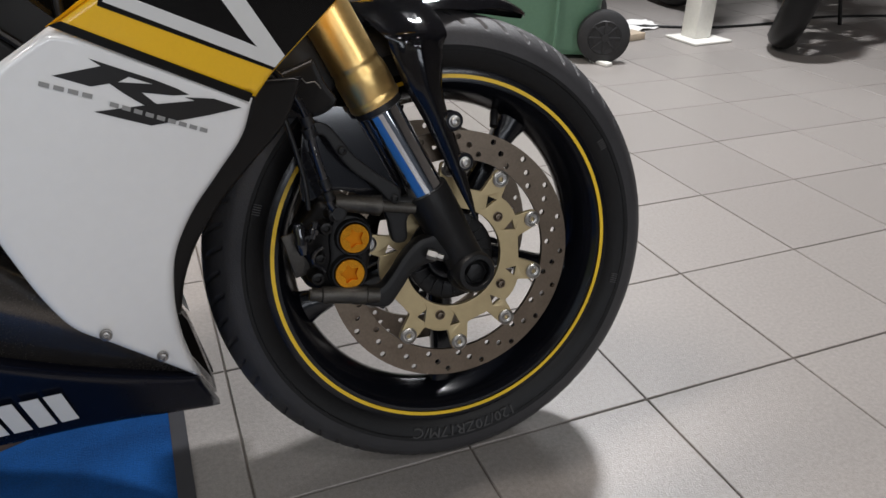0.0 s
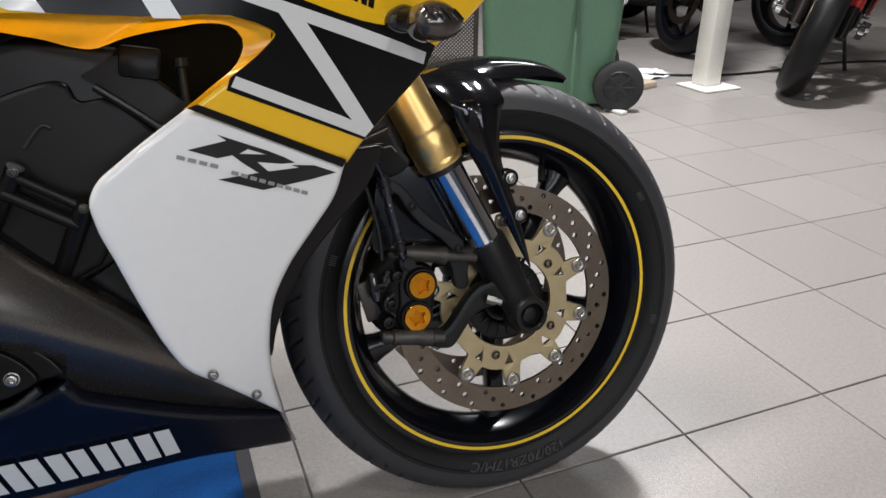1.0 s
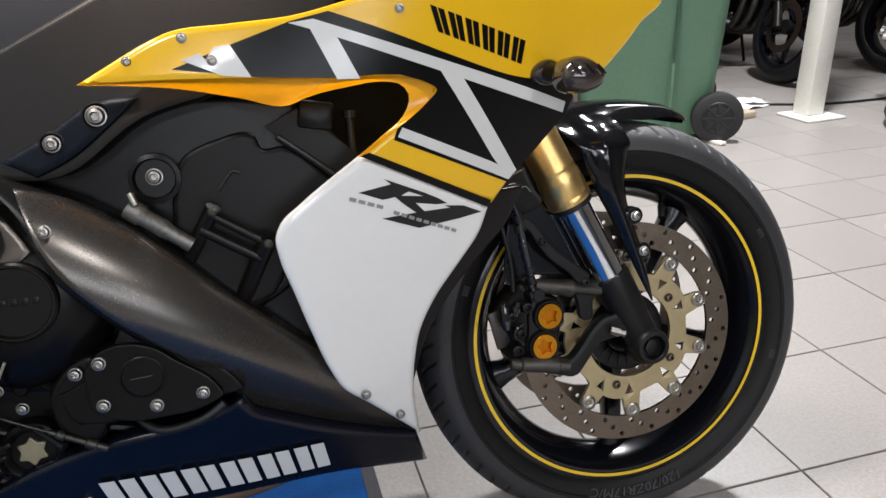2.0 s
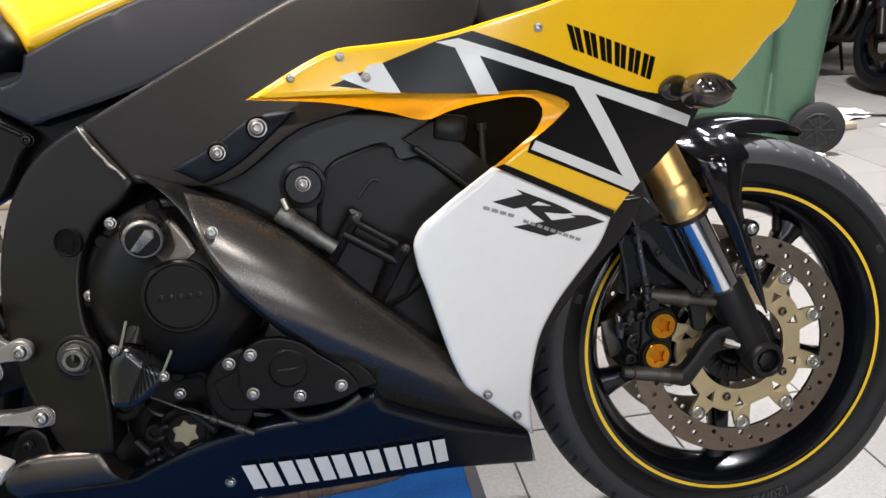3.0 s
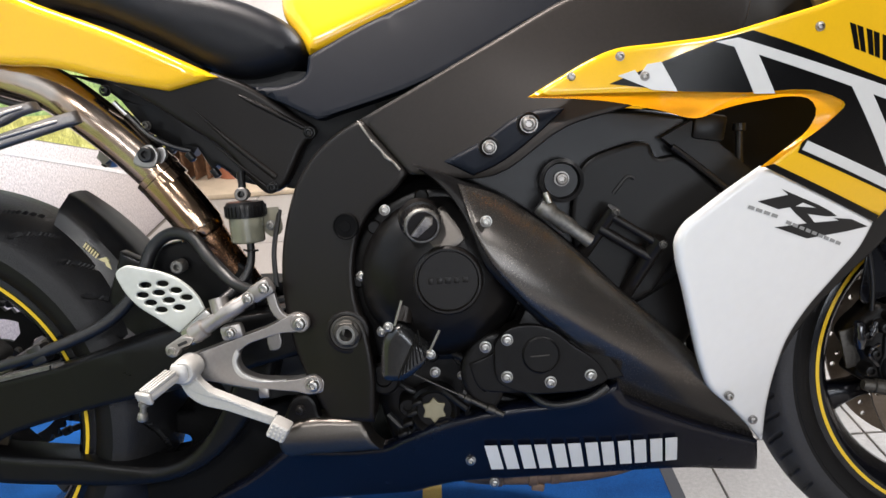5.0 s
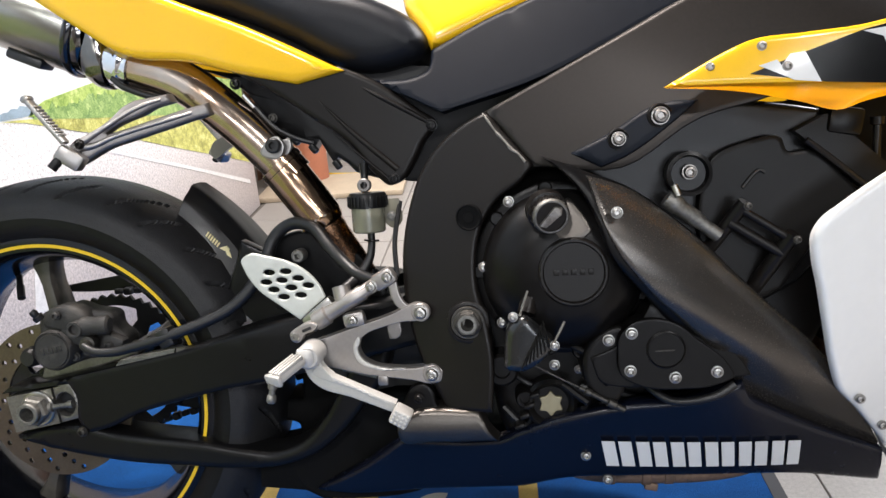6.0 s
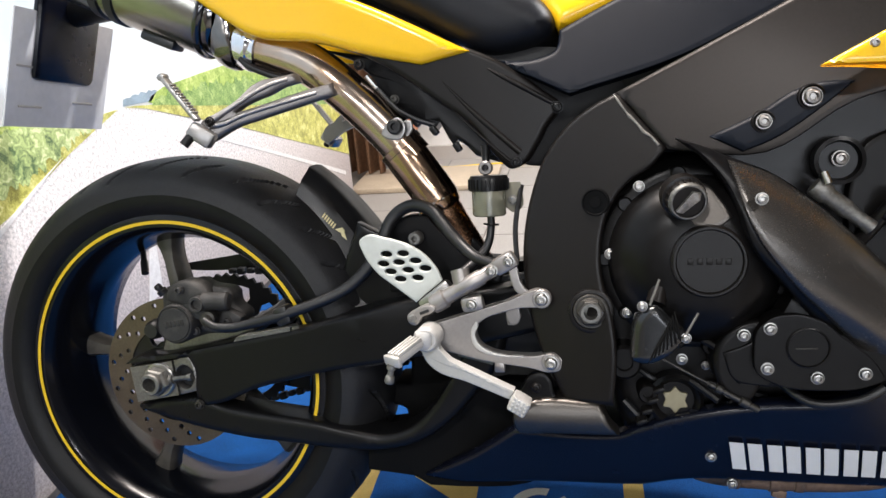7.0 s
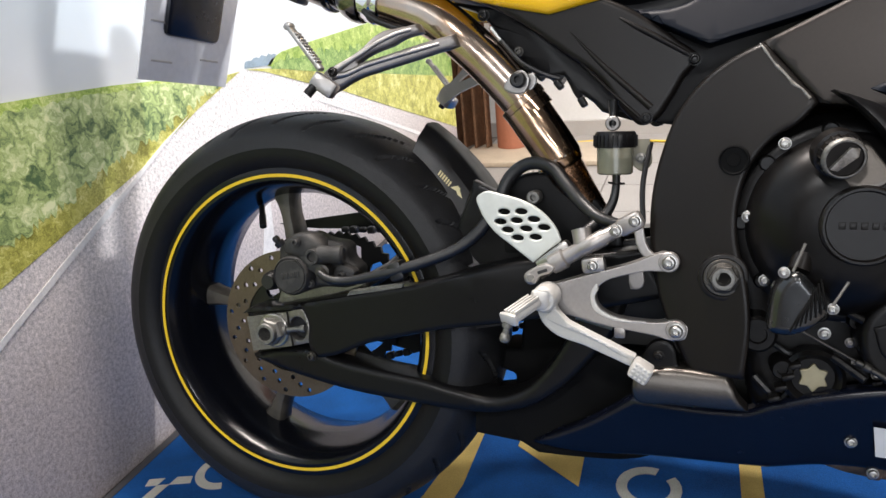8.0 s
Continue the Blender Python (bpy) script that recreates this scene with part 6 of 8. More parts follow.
    part("harness", tube([(-1.070, -0.118, 0.700), (-1.045, -0.120, 0.672), (-1.020, -0.118, 0.657), (-1.000, -0.112, 0.650)], 0.0034, 8, 4), HOSE, bike, "black wiring harness")
    part("stay_bar", tube([(-1.079, -0.125, 0.712), (-1.068, -0.12, 0.697)], 0.003, 8, 1), STEEL, bike)
    # tail light tray, plate bracket and plate seen from its rear
    part("plate_bracket", tube([(-1.36, 0, 0.86), (-1.47, 0, 0.85), (-1.58, 0, 0.84)], 0.013, 12, 4, flat=1.6), PLASTIC, bike, "black plate bracket")
    pb = part("plate_lamp_box", box((0.02, 0.13, 0.13), pose(-1.585, 0.0, 0.805, 0, 14, 0), 0.012), NAVY, bike, "dark rounded box above the plate")
    pl = part("number_plate", box((0.003, 0.21, 0.165), pose(-1.597, 0.0, 0.757, 0, 14, 0), 0.001), PLATE_WHITE, bike, "back of a bent grey number plate")
    for y, z in ((-0.06, 0.705), (0.05, 0.715), (-0.07, 0.76)):
        for k in range(3):
            part("embossed_bar", box((0.002, 0.045, 0.003), pose(-1.598 + (z - 0.745) * 0.25, y, z + 0.008 * k, 0, 14, 0), 0.0005), PLATE_GREY, pl)


tank_seat_tail()


def exhaust():
    lp = part("link_pipe", tube([(-1.045, -0.105, 0.6235), (-1.030, -0.104, 0.602), (-1.013, -0.101, 0.577), (-1.001, -0.098, 0.558), (-0.995, -0.096, 0.5475)], [0.0275, 0.0275, 0.0275, 0.0272, 0.0235], 24, 8), BRONZE, bike, "heat-tinted brown exhaust pipe")
    part("elbow", tube([(-1.000, -0.097, 0.5535), (-0.990, -0.094, 0.5370), (-0.978, -0.088, 0.5180), (-0.966, -0.080, 0.4950), (-0.955, -0.070, 0.4700), (-0.940, -0.05, 0.44)], [0.0240, 0.0225, 0.0195, 0.0190, 0.0190, 0.0190], 22, 8), COPPER, lp, "coppery bent lower end of the pipe")
    ringed = along((-1.004, -0.098, 0.558), (-0.985, -0.092, 0.530))
    for k in range(26):
        a = 2 * math.pi * k / 26
        part("weld_bead", lathe([(0.0, -0.0020), (0.0026, -0.0010), (0.0030, 0.0006), (0.0, 0.0022)], 8), SCUFF_PALE if k % 3 else COPPER, lp, at=ringed @ pose(0.0262 * math.cos(a), 0.0015 * math.sin(3 * a), 0.0262 * math.sin(a)))
    for k in range(11):
        q = ringed @ Vector((0.0225 * math.cos(2.35), 0.006 + 0.0052 * k, 0.0215 * math.sin(2.35)))
        part("weld_bead", lathe([(0.0, -0.0014), (0.0020, 0.0), (0.0, 0.0014)], 8), SCUFF, lp, at=Matrix.Translation(q))
    part("mid_pipe", tube([(-1.030, -0.104, 0.610), (-1.070, -0.110, 0.657), (-1.116, -0.116, 0.702), (-1.155, -0.112, 0.731), (-1.199, -0.108, 0.748), (-1.252, -0.102, 0.763)], 0.0265, 24, 8), BRONZE, bike, "bent steel exhaust pipe with a bronze tint")
    cl = part("pipe_clamp", rod((-1.041, -0.105, 0.6205), (-1.047, -0.106, 0.628), [(0.0270, 0), (0.0294, 0.1), (0.0294, 0.9), (0.0270, 1)], 32), BRONZE, bike, "narrow tinted steel pipe clamp")
    for k in (0, 1):
        part("clamp_lug", sheet(curve([(-1.060 + 0.016 * k, 0.640 + 0.006 * k), (-1.050 + 0.016 * k, 0.656), (-1.038 + 0.012 * k, 0.660 - 0.004 * k), (-1.030 + 0.006 * k, 0.650 - 0.004 * k), (-1.036, 0.634)]), -0.137 + 0.010 * k, 0.005, 0.0015, 0.0), CAST_SILVER, cl)
    part("clamp_screw", lathe([(0.0095, 0.014), (0.0095, -0.004), (0.0075, -0.006), (0.0045, -0.006), (0.004, 0.0), (0, 0.0)], 18), HOSE, cl, at=pose(-1.042, -0.138, 0.649))
    a0, a1 = Vector((-1.284, -0.086, 0.803)), Vector((-1.689, -0.104, 0.980))
    c = part("silencer", rod(a0, a1, [(0.0, 0.0), (0.053, 0.0), (0.0555, 0.01), (0.0555, 0.97), (0.05, 1.0), (0.03, 1.0), (0.028, 0.9), (0.0, 0.9)], 56), CAN_STEEL, bike, "brushed titanium exhaust silencer")
    part("end_band", rod(a0 + (a1 - a0) * -0.008, a0 + (a1 - a0) * 0.018, [(0.050, 0), (0.0560, 0.05), (0.0580, 0.3), (0.0580, 0.8), (0.0556, 1.0)], 56), GLOSS_BLACK, c, "thin dark front band of the silencer")
    part("end_cone", tube([(-1.248, -0.102, 0.762), (-1.256, -0.100, 0.767), tuple(a0 + (a1 - a0) * -0.035), tuple(a0), tuple(a0 + (a1 - a0) * 0.01)], [0.030, 0.036, 0.049, 0.0528, 0.0530], 40, 6), BLACK_CHROME, c, "black chrome end cone")
    for u in (0.275, 0.33):
        part("strap", rod(a0 + (a1 - a0) * u, a0 + (a1 - a0) * (u + 0.03), [(0.0555, 0), (0.0585, 0.05), (0.0585, 0.95), (0.0555, 1.0)], 48), HOSE, c, "black silencer strap")
    part("strap_bar", box((0.05, 0.004, 0.006), pose(-1.415, -0.146, 0.858, 0, 23, 0), 0.001), PLATE_GREY, c)
    part("lower_bracket", box((0.05, 0.03, 0.012), pose(-1.365, -0.095, 0.776, 0, 23, 0), 0.004), HOSE, c)
    part("inlet_sleeve", rod((-1.216, -0.106, 0.7525), (-1.250, -0.1022, 0.7628), [(0.0267, 0), (0.0292, 0.03), (0.0292, 0.30), (0.0302, 0.34), (0.0302, 0.5), (0.0290, 0.55), (0.0300, 1.0)], 36), CHROME, bike, "polished inlet sleeve")
    part("hanger_spring", tube([(-1.240, -0.128, 0.742), (-1.225, -0.130, 0.730), (-1.19, -0.13, 0.716), (-1.165, -0.13, 0.712)], 0.0042, 10), HOSE, bike)


exhaust()


def swingarm():
    up = curve([(-1.444, 0.345, 0), (-1.437, 0.3515), (-1.384, 0.360), (-1.2745, 0.3806), (-1.1925, 0.3976), (-1.1299, 0.4152), (-1.0545, 0.4338), (-0.90, 0.455, 0), (-0.87, 0.40, 0), (-1.0583, 0.3575), (-1.1342, 0.3447), (-1.1972, 0.3303), (-1.2543, 0.315), (-1.2966, 0.2965), (-1.325, 0.290, 0), (-1.3376, 0.302), (-1.3395, 0.342), (-1.3469, 0.3566, 0), (-1.41, 0.349)])

    def arm_face(x, z):
        """Flat flank with a chamfer along its upper edge and a slight dish towards the pivot."""
        return -0.132 + 0.55 * max(0.0, z - 0.345 - 0.205 * (x + 1.44)) + 0.10 * max(0.0, 0.30 + 0.16 * (x + 1.25) - z)

    both(part("swingarm", sheet(up, arm_face, 0.055, 0.005, 0.016), PLASTIC, bike, "black swingarm beam with a bevelled top"))
    lo = curve([(-1.433, 0.286, 0), (-1.3665, 0.2997), (-1.3377, 0.3002), (-1.2983, 0.2894), (-1.2337, 0.2799), (-1.1706, 0.2722), (-1.1245, 0.2633), (-1.0713, 0.2594), (-1.0408, 0.2719), (-1.0138, 0.299), (-0.9944, 0.3291), (-0.955, 0.400, 0), (-0.915, 0.400, 0), (-0.9296, 0.3523), (-0.9517, 0.323), (-0.989, 0.2814), (-1.0268, 0.2537), (-1.0724, 0.2388), (-1.1416, 0.2363), (-1.2045, 0.2405), (-1.2771, 0.2467), (-1.3595, 0.2617), (-1.4313, 0.281, 0)])
    both(part("swingarm_brace", sheet(lo, -0.1295, 0.05, 0.009, 0.02), PLASTIC, bike, "curved black swingarm brace"))
    part("cross_piece", box((0.16, 0.20, 0.07), pose(-1.02, 0, 0.40, 0, -12, 0), 0.02), PLASTIC, bike)
    # bare axle carrier between the two prongs, with its slot, adjuster and hollow axle
    ab = part("axle_block", sheet(curve([(-1.4366, 0.3409, 0), (-1.373, 0.3515, 0), (-1.3660, 0.3040, 0), (-1.4293, 0.2923, 0)]), -0.131, 0.020, 0.0020, 0.0), DULL_ALU, bike, "bare aluminium axle block", 30)
    part("rear_piece", sheet([curve([(-1.3715, 0.3517, 0), (-1.3470, 0.3560), (-1.3415, 0.3450), (-1.3363, 0.3109, 0), (-1.3645, 0.3043, 0)]), ring(-1.3560, 0.3290, 0.0135, 0.0165, 20)], -0.128, 0.018, 0.0016, 0.0), DULL_ALU, ab, sharp=30)
    part("bore_floor", lathe([(0.0150, 0.0), (0.0, 0.0)], 20), DARK, ab, at=pose(-1.3560, -0.116, 0.3290))
    part("washer", lathe([(0.0235, 0.004), (0.0235, -0.0015), (0.0220, -0.0028), (0.012, -0.0028)], 36), STEEL, ab, at=pose(-1.3918, -0.132, 0.3255))
    part("axle_nut", lathe([(0.0195, 0.0), (0.0195, -0.011), (0.0172, -0.0135), (0.0150, -0.0135)], 6), SCUFF, ab, at=pose(-1.3918, -0.1345, 0.3255, 0, 12, 0))
    part("axle_end", lathe([(0.0150, -0.012), (0.0148, -0.020), (0.0135, -0.0215), (0.0098, -0.0215), (0.0090, -0.019), (0.0088, 0.012), (0, 0.012)], 28), SCUFF, ab, at=pose(-1.3918, -0.1345, 0.3255))
    part("adjuster", rod((-1.3745, -0.133, 0.3270), (-1.3415, -0.133, 0.3318), [(0, 0), (0.0068, 0), (0.0068, 0.14), (0.0036, 0.16), (0.0036, 0.80), (0.0052, 0.82), (0.0052, 1), (0, 1)], 12), SCUFF, ab)
    mirrored(ab, bike)
    bolts([(-1.3345, -0.131, 0.2925)], 0.0058, CAST_GREY, bike, "", "arm_bolt")
    # caliper: body with raised casting, piston cap, rubber boots, bolts and banjo
    rc = part("rear_caliper", sheet(curve([(-1.3792, 0.4504), (-1.3649, 0.4500), (-1.340, 0.4604), (-1.3166, 0.4522), (-1.2839, 0.4427), (-1.2820, 0.4286), (-1.2679, 0.4134), (-1.2706, 0.3957), (-1.324, 0.3858), (-1.3720, 0.3790), (-1.384, 0.400)]), -0.118, 0.032, 0.009, 0.014), DUSTY, bike, "dirty black rear brake caliper")
    part("bridge", sheet(curve([(-1.372, 0.436), (-1.366, 0.452), (-1.342, 0.463), (-1.316, 0.455), (-1.308, 0.440), (-1.330, 0.426), (-1.352, 0.428)]), lambda x, z: -0.137 + 9 * (z - 0.447) ** 2 + 5 * (x + 1.34) ** 2, 0.024, 0.006, 0.010), DUSTY, rc)
    part("web", box((0.046, 0.018, 0.020), pose(-1.3270, -0.126, 0.4200, 0, 24, 0), 0.006), DUSTY, rc)
    part("piston_housing", lathe([(0.0275, 0.016), (0.0270, -0.006), (0.0248, -0.010), (0.0238, -0.0085), (0.0225, -0.0085), (0.0215, -0.0105), (0.0, -0.0105)], 40), DUSTY, rc, "round piston cap", at=pose(-1.3570, -0.130, 0.4045))
    for k in range(5):
        part("cast_bar", box((0.0046, 0.0012, 0.0080), pose(-1.3690 + 0.0060 * k, -0.1410, 0.4035 + 0.0010 * k, 0, -9, 0), 0.0003), DUSTY, rc)
    part("boot", rod((-1.3985, -0.104, 0.3930), (-1.3985, -0.132, 0.3930), [(0.010, 0), (0.0135, 0.12), (0.0118, 0.28), (0.0138, 0.44), (0.0118, 0.60), (0.0128, 0.76), (0.0095, 1.0), (0, 1.0)], 20), HOSE, rc, "ribbed rubber boot")
    part("slide_arm", box((0.036, 0.012, 0.016), pose(-1.3800, -0.112, 0.3950, 0, 4, 0), 0.004), DUSTY, rc)
    part("pin_housing", rod((-1.3150, -0.136, 0.4350), (-1.2800, -0.130, 0.4345), [(0, 0), (0.0120, 0.02), (0.0125, 0.2), (0.0118, 0.55), (0.0128, 0.6), (0.0125, 0.92), (0.010, 1.0), (0, 1.0)], 20), DUSTY, rc)
    part("bridge_bolt", lathe([(0.0108, 0.008), (0.0108, -0.004), (0.0098, -0.006), (0.0066, -0.006), (0.0060, -0.001), (0, -0.001)], 18), DUSTY, rc, at=pose(-1.3190, -0.142, 0.4330))
    part("bleed_screw", rod((-1.3765, -0.126, 0.4440), (-1.3830, -0.132, 0.4560), [(0, 0), (0.0070, 0), (0.0070, 0.4), (0.0045, 0.45), (0.0052, 0.8), (0.004, 1.0), (0, 1.0)], 12), HOSE, rc, "black bleed screw cap")
    part("caliper_lug", box((0.030, 0.020, 0.026), pose(-1.2815, -0.122, 0.4080, 0, 24, 0), 0.006), DUSTY, rc)
    part("caliper_lug", box((0.022, 0.018, 0.016), pose(-1.3080, -0.126, 0.4010, 0, 10, 0), 0.005), DUSTY, rc)
    part("banjo", rod((-1.3060, -0.128, 0.4120), (-1.3060, -0.150, 0.4130), [(0, 0), (0.0085, 0), (0.0085, 0.3), (0.0102, 0.34), (0.0102, 0.7), (0.0068, 0.74), (0.0068, 1.0), (0, 1.0)], 14), CAST_GREY, rc)
    bolts([(-1.3450, -0.1405, 0.4510), (-1.2830, -0.1335, 0.4080), (-1.3320, -0.1290, 0.3935)], 0.0052, DUSTY, rc, "", "caliper_bolt")
    part("caliper_stay", sheet(curve([(-1.392, 0.384, 0), (-1.360, 0.386), (-1.290, 0.400), (-1.262, 0.404), (-1.262, 0.388, 0), (-1.310, 0.374), (-1.376, 0.360, 0), (-1.400, 0.352)]), -0.104, 0.010, 0.002, 0.02), DULL_ALU, rc, "bare aluminium caliper stay")
    part("torque_arm", sheet(np.array([(-1.2770, 0.3805), (-1.1965, 0.3960), (-1.1960, 0.4010), (-1.2700, 0.3890)]), -0.1345, 0.006, 0.0012, 0.0), SCUFF, bike, "bright scuffed torque link", 30)
    part("brake_hose", tube([(-1.3060, -0.151, 0.4130), (-1.289, -0.155, 0.4060), (-1.265, -0.153, 0.4050), (-1.235, -0.151, 0.4110), (-1.193, -0.15, 0.422), (-1.119, -0.135, 0.450), (-1.078, -0.125, 0.491), (-1.060, -0.115, 0.534), (-1.035, -0.115, 0.552), (-1.006, -0.125, 0.548), (-0.985, -0.140, 0.527), (-0.966, -0.150, 0.508), (-0.945, -0.165, 0.494), (-0.918, -0.186, 0.488)], [0.0052, 0.0055, 0.0062, 0.0066, 0.0070, 0.0078, 0.0080, 0.0080, 0.0080, 0.0080, 0.0078, 0.0074, 0.0070, 0.0065], 14), HOSE, bike, "black rear brake hose")
    part("hose_clip", box((0.02, 0.022, 0.024), pose(-1.197, -0.145, 0.420, 0, -20, 0), 0.004), HOSE, bike)
    # hugger over the rear tyre
    bm = bmesh.new()
    rows = []
    for i in range(25):
        u = i / 24
        tip = max(0.0, (u - 0.25) / 0.75) ** 0.6
        row = []
        for k in range(25):
            s = abs(-1 + k / 12)
            th = radians(4 + 50.5 * u - 4.0 * max(0.0, s - 0.3) * u)
            wide = np.interp(s, (0, 0.30, 0.55, 0.60, 1.0), (0, 0.036, 0.072, 0.076, 0.118))
            slim = np.interp(s, (0, 0.30, 0.40, 0.55, 0.60, 1.0), (0, 0.030, 0.036, 0.050, 0.054, 0.064)) * (1 - 0.14 * u)
            drop = np.interp(s, (0, 0.30, 0.55, 0.60, 1.0), (0, 0.002, 0.011, 0.014, 0.085))
            fall = np.interp(s, (0, 0.30, 0.40, 0.55, 0.60, 1.0), (0, 0.002, 0.006, 0.018, 0.020, 0.044))
            r = 0.353 - drop + (drop - fall) * tip
            row.append(bm.verts.new((-1.4031 + r * math.cos(th), math.copysign(wide + (slim - wide) * tip, k - 12), 0.3192 + r * math.sin(th))))
        rows.append(row)
    for A, C in zip(rows, rows[1:]):
        for k in range(24):
            bm.faces.new([A[k], A[k + 1], C[k + 1], C[k]])
    bmesh.ops.solidify(bm, geom=bm.faces[:], thickness=0.003)
    part("hugger", bm, HUGGER, bike, "black rear hugger with a ridged top", 24)
    bm = sheet(curve([(-1.115, 0.530, 0), (-1.085, 0.515), (-1.052, 0.503), (-1.001, 0.485), (-0.968, 0.500), (-0.93, 0.47), (-0.93, 0.42), (-1.09, 0.40), (-1.14, 0.42)]), -0.085, 0.02, 0.005, 0.03)
    part("hugger_side", bm, PLASTIC, bike)
    part("hugger_front", sheet(curve([(-1.075, 0.498), (-1.055, 0.535), (-1.030, 0.541), (-0.985, 0.528), (-0.950, 0.500), (-0.945, 0.44, 0), (-1.07, 0.44, 0)]), -0.100, 0.012, 0.004, 0.02), PLASTIC, bike, "black front end of the hugger")
    # pale print on the hugger's side: a row of small bars and a winged mark
    across, down = np.array((0.62, 0.78)), np.array((0.686, -0.728))
    for k in range(6):
        c = np.array((-1.1680, 0.5385)) + down * 0.0040 * k
        mark = np.array([c - down * 0.0011 - across * 0.0036, c + down * 0.0011 - across * 0.0036, c + down * 0.0011 + across * 0.0036, c - down * 0.0011 + across * 0.0036])
        part("hugger_mark", sheet(mark, lambda x, z: -0.0636, 0.002, 0, 0), PRINT_PALE, bike, "small pale yellow print bar")
    c = np.array((-1.1425, 0.5140))
    for q in ([(-0.0120, -0.0042), (-0.0050, 0.0050), (0.0010, 0.0042), (-0.0035, -0.0020)], [(0.0000, 0.0030), (0.0140, -0.0046), (0.0035, -0.0050), (-0.0030, -0.0010)]):
        part("hugger_mark", sheet(np.array([c + down * u + across * v for u, v in q]), lambda x, z: -0.0636, 0.002, 0, 0), PRINT_PALE, bike, "pale yellow winged print")
    # chain
    for a, b in (((-1.40, 0.4375), (-0.86, 0.445)), ((-1.37, 0.2135), (-0.86, 0.365))):
        n, bm = 34, bmesh.new()
        for k in range(n):
            u = (k + 0.5) / n
            box((0.013, 0.014 if k % 2 else 0.010, 0.012 if k % 2 else 0.009), pose(a[0] + (b[0] - a[0]) * u, 0.095, a[1] + (b[1] - a[1]) * u, 0, -math.degrees(math.atan2(b[1] - a[1], b[0] - a[0])), 0), 0.002, bm, 1)
        part("chain_run", bm, DARK, bike, "black drive chain")
    part("chain_guard", sheet(curve([(-1.525, 0.443, 0), (-1.3653, 0.466, 0), (-1.3493, 0.451), (-1.20, 0.470, 0), (-1.20, 0.455, 0), (-1.36, 0.440), (-1.47, 0.4375)]), 0.118, 0.012, 0.003, 0.03, 1), PLASTIC, bike, "black chain guard")
    part("shock_body", tube([(-0.948, 0, 0.47), (-0.954, 0, 0.40), (-0.96, 0, 0.30)], 0.035, 16, 3), DARK, bike)
    # Plate covers the linkage and fills the black gap up to the brace.
    part("linkage", sheet(curve([(-1.0597, 0.360, 0), (-1.0648, 0.3158), (-1.0655, 0.2986, 0), (-1.098, 0.2938), (-1.100, 0.2690), (-1.0873, 0.2647), (-1.0739, 0.2595), (-1.0733, 0.2479), (-1.0792, 0.233, 0), (-1.045, 0.224, 0), (-0.970, 0.300, 0), (-0.970, 0.360, 0)], 3), -0.035, 0.07, 0.006, 0.03), PLUG_AND_FILLER_BLACK, bike, "black suspension linkage plate, widened to fill the gap under the swingarm")
    part("linkage_bolt", rod((-1.0640, -0.06, 0.2515), (-1.0405, -0.06, 0.2615), [(0, 0), (0.0030, 0), (0.0030, 0.8), (0.0052, 0.82), (0.0052, 1), (0, 1)], 12), CAST_GREY, bike)
    # Black plate fills the area between tyre, brace and belly pan.
    part("lower_guard", sheet(curve([(-1.1115, 0.1985, 0), (-1.0489, 0.1932, 0), (-1.0262, 0.1815, 0), (-0.9671, 0.1825), (-0.9007, 0.1907), (-0.870, 0.204, 0), (-0.870, 0.330, 0), (-0.945, 0.325), (-0.995, 0.290), (-1.045, 0.252), (-1.1097, 0.2380, 0)], 3), -0.105, 0.10, 0.006, 0.03), PLUG_AND_FILLER_BLACK, bike, "black plate behind the belly pan")
    # Added black plate: fills the gap between hanger and swingarm.
    part("pivot_shield", sheet(curve([(-1.030, 0.440, 0), (-0.84, 0.47, 0), (-0.84, 0.29, 0), (-0.955, 0.295), (-1.000, 0.34), (-1.022, 0.39)]), -0.085, 0.02, 0.004, 0.03), DARK, bike, "black plate added to fill the gap behind the footrest")
    part("side_stand", tube([(-0.83, 0.14, 0.29), (-0.88, 0.24, 0.13), (-0.90, 0.305, 0.085)], 0.012, 12, 3), FRAME, bike, "black side stand leg")


swingarm()


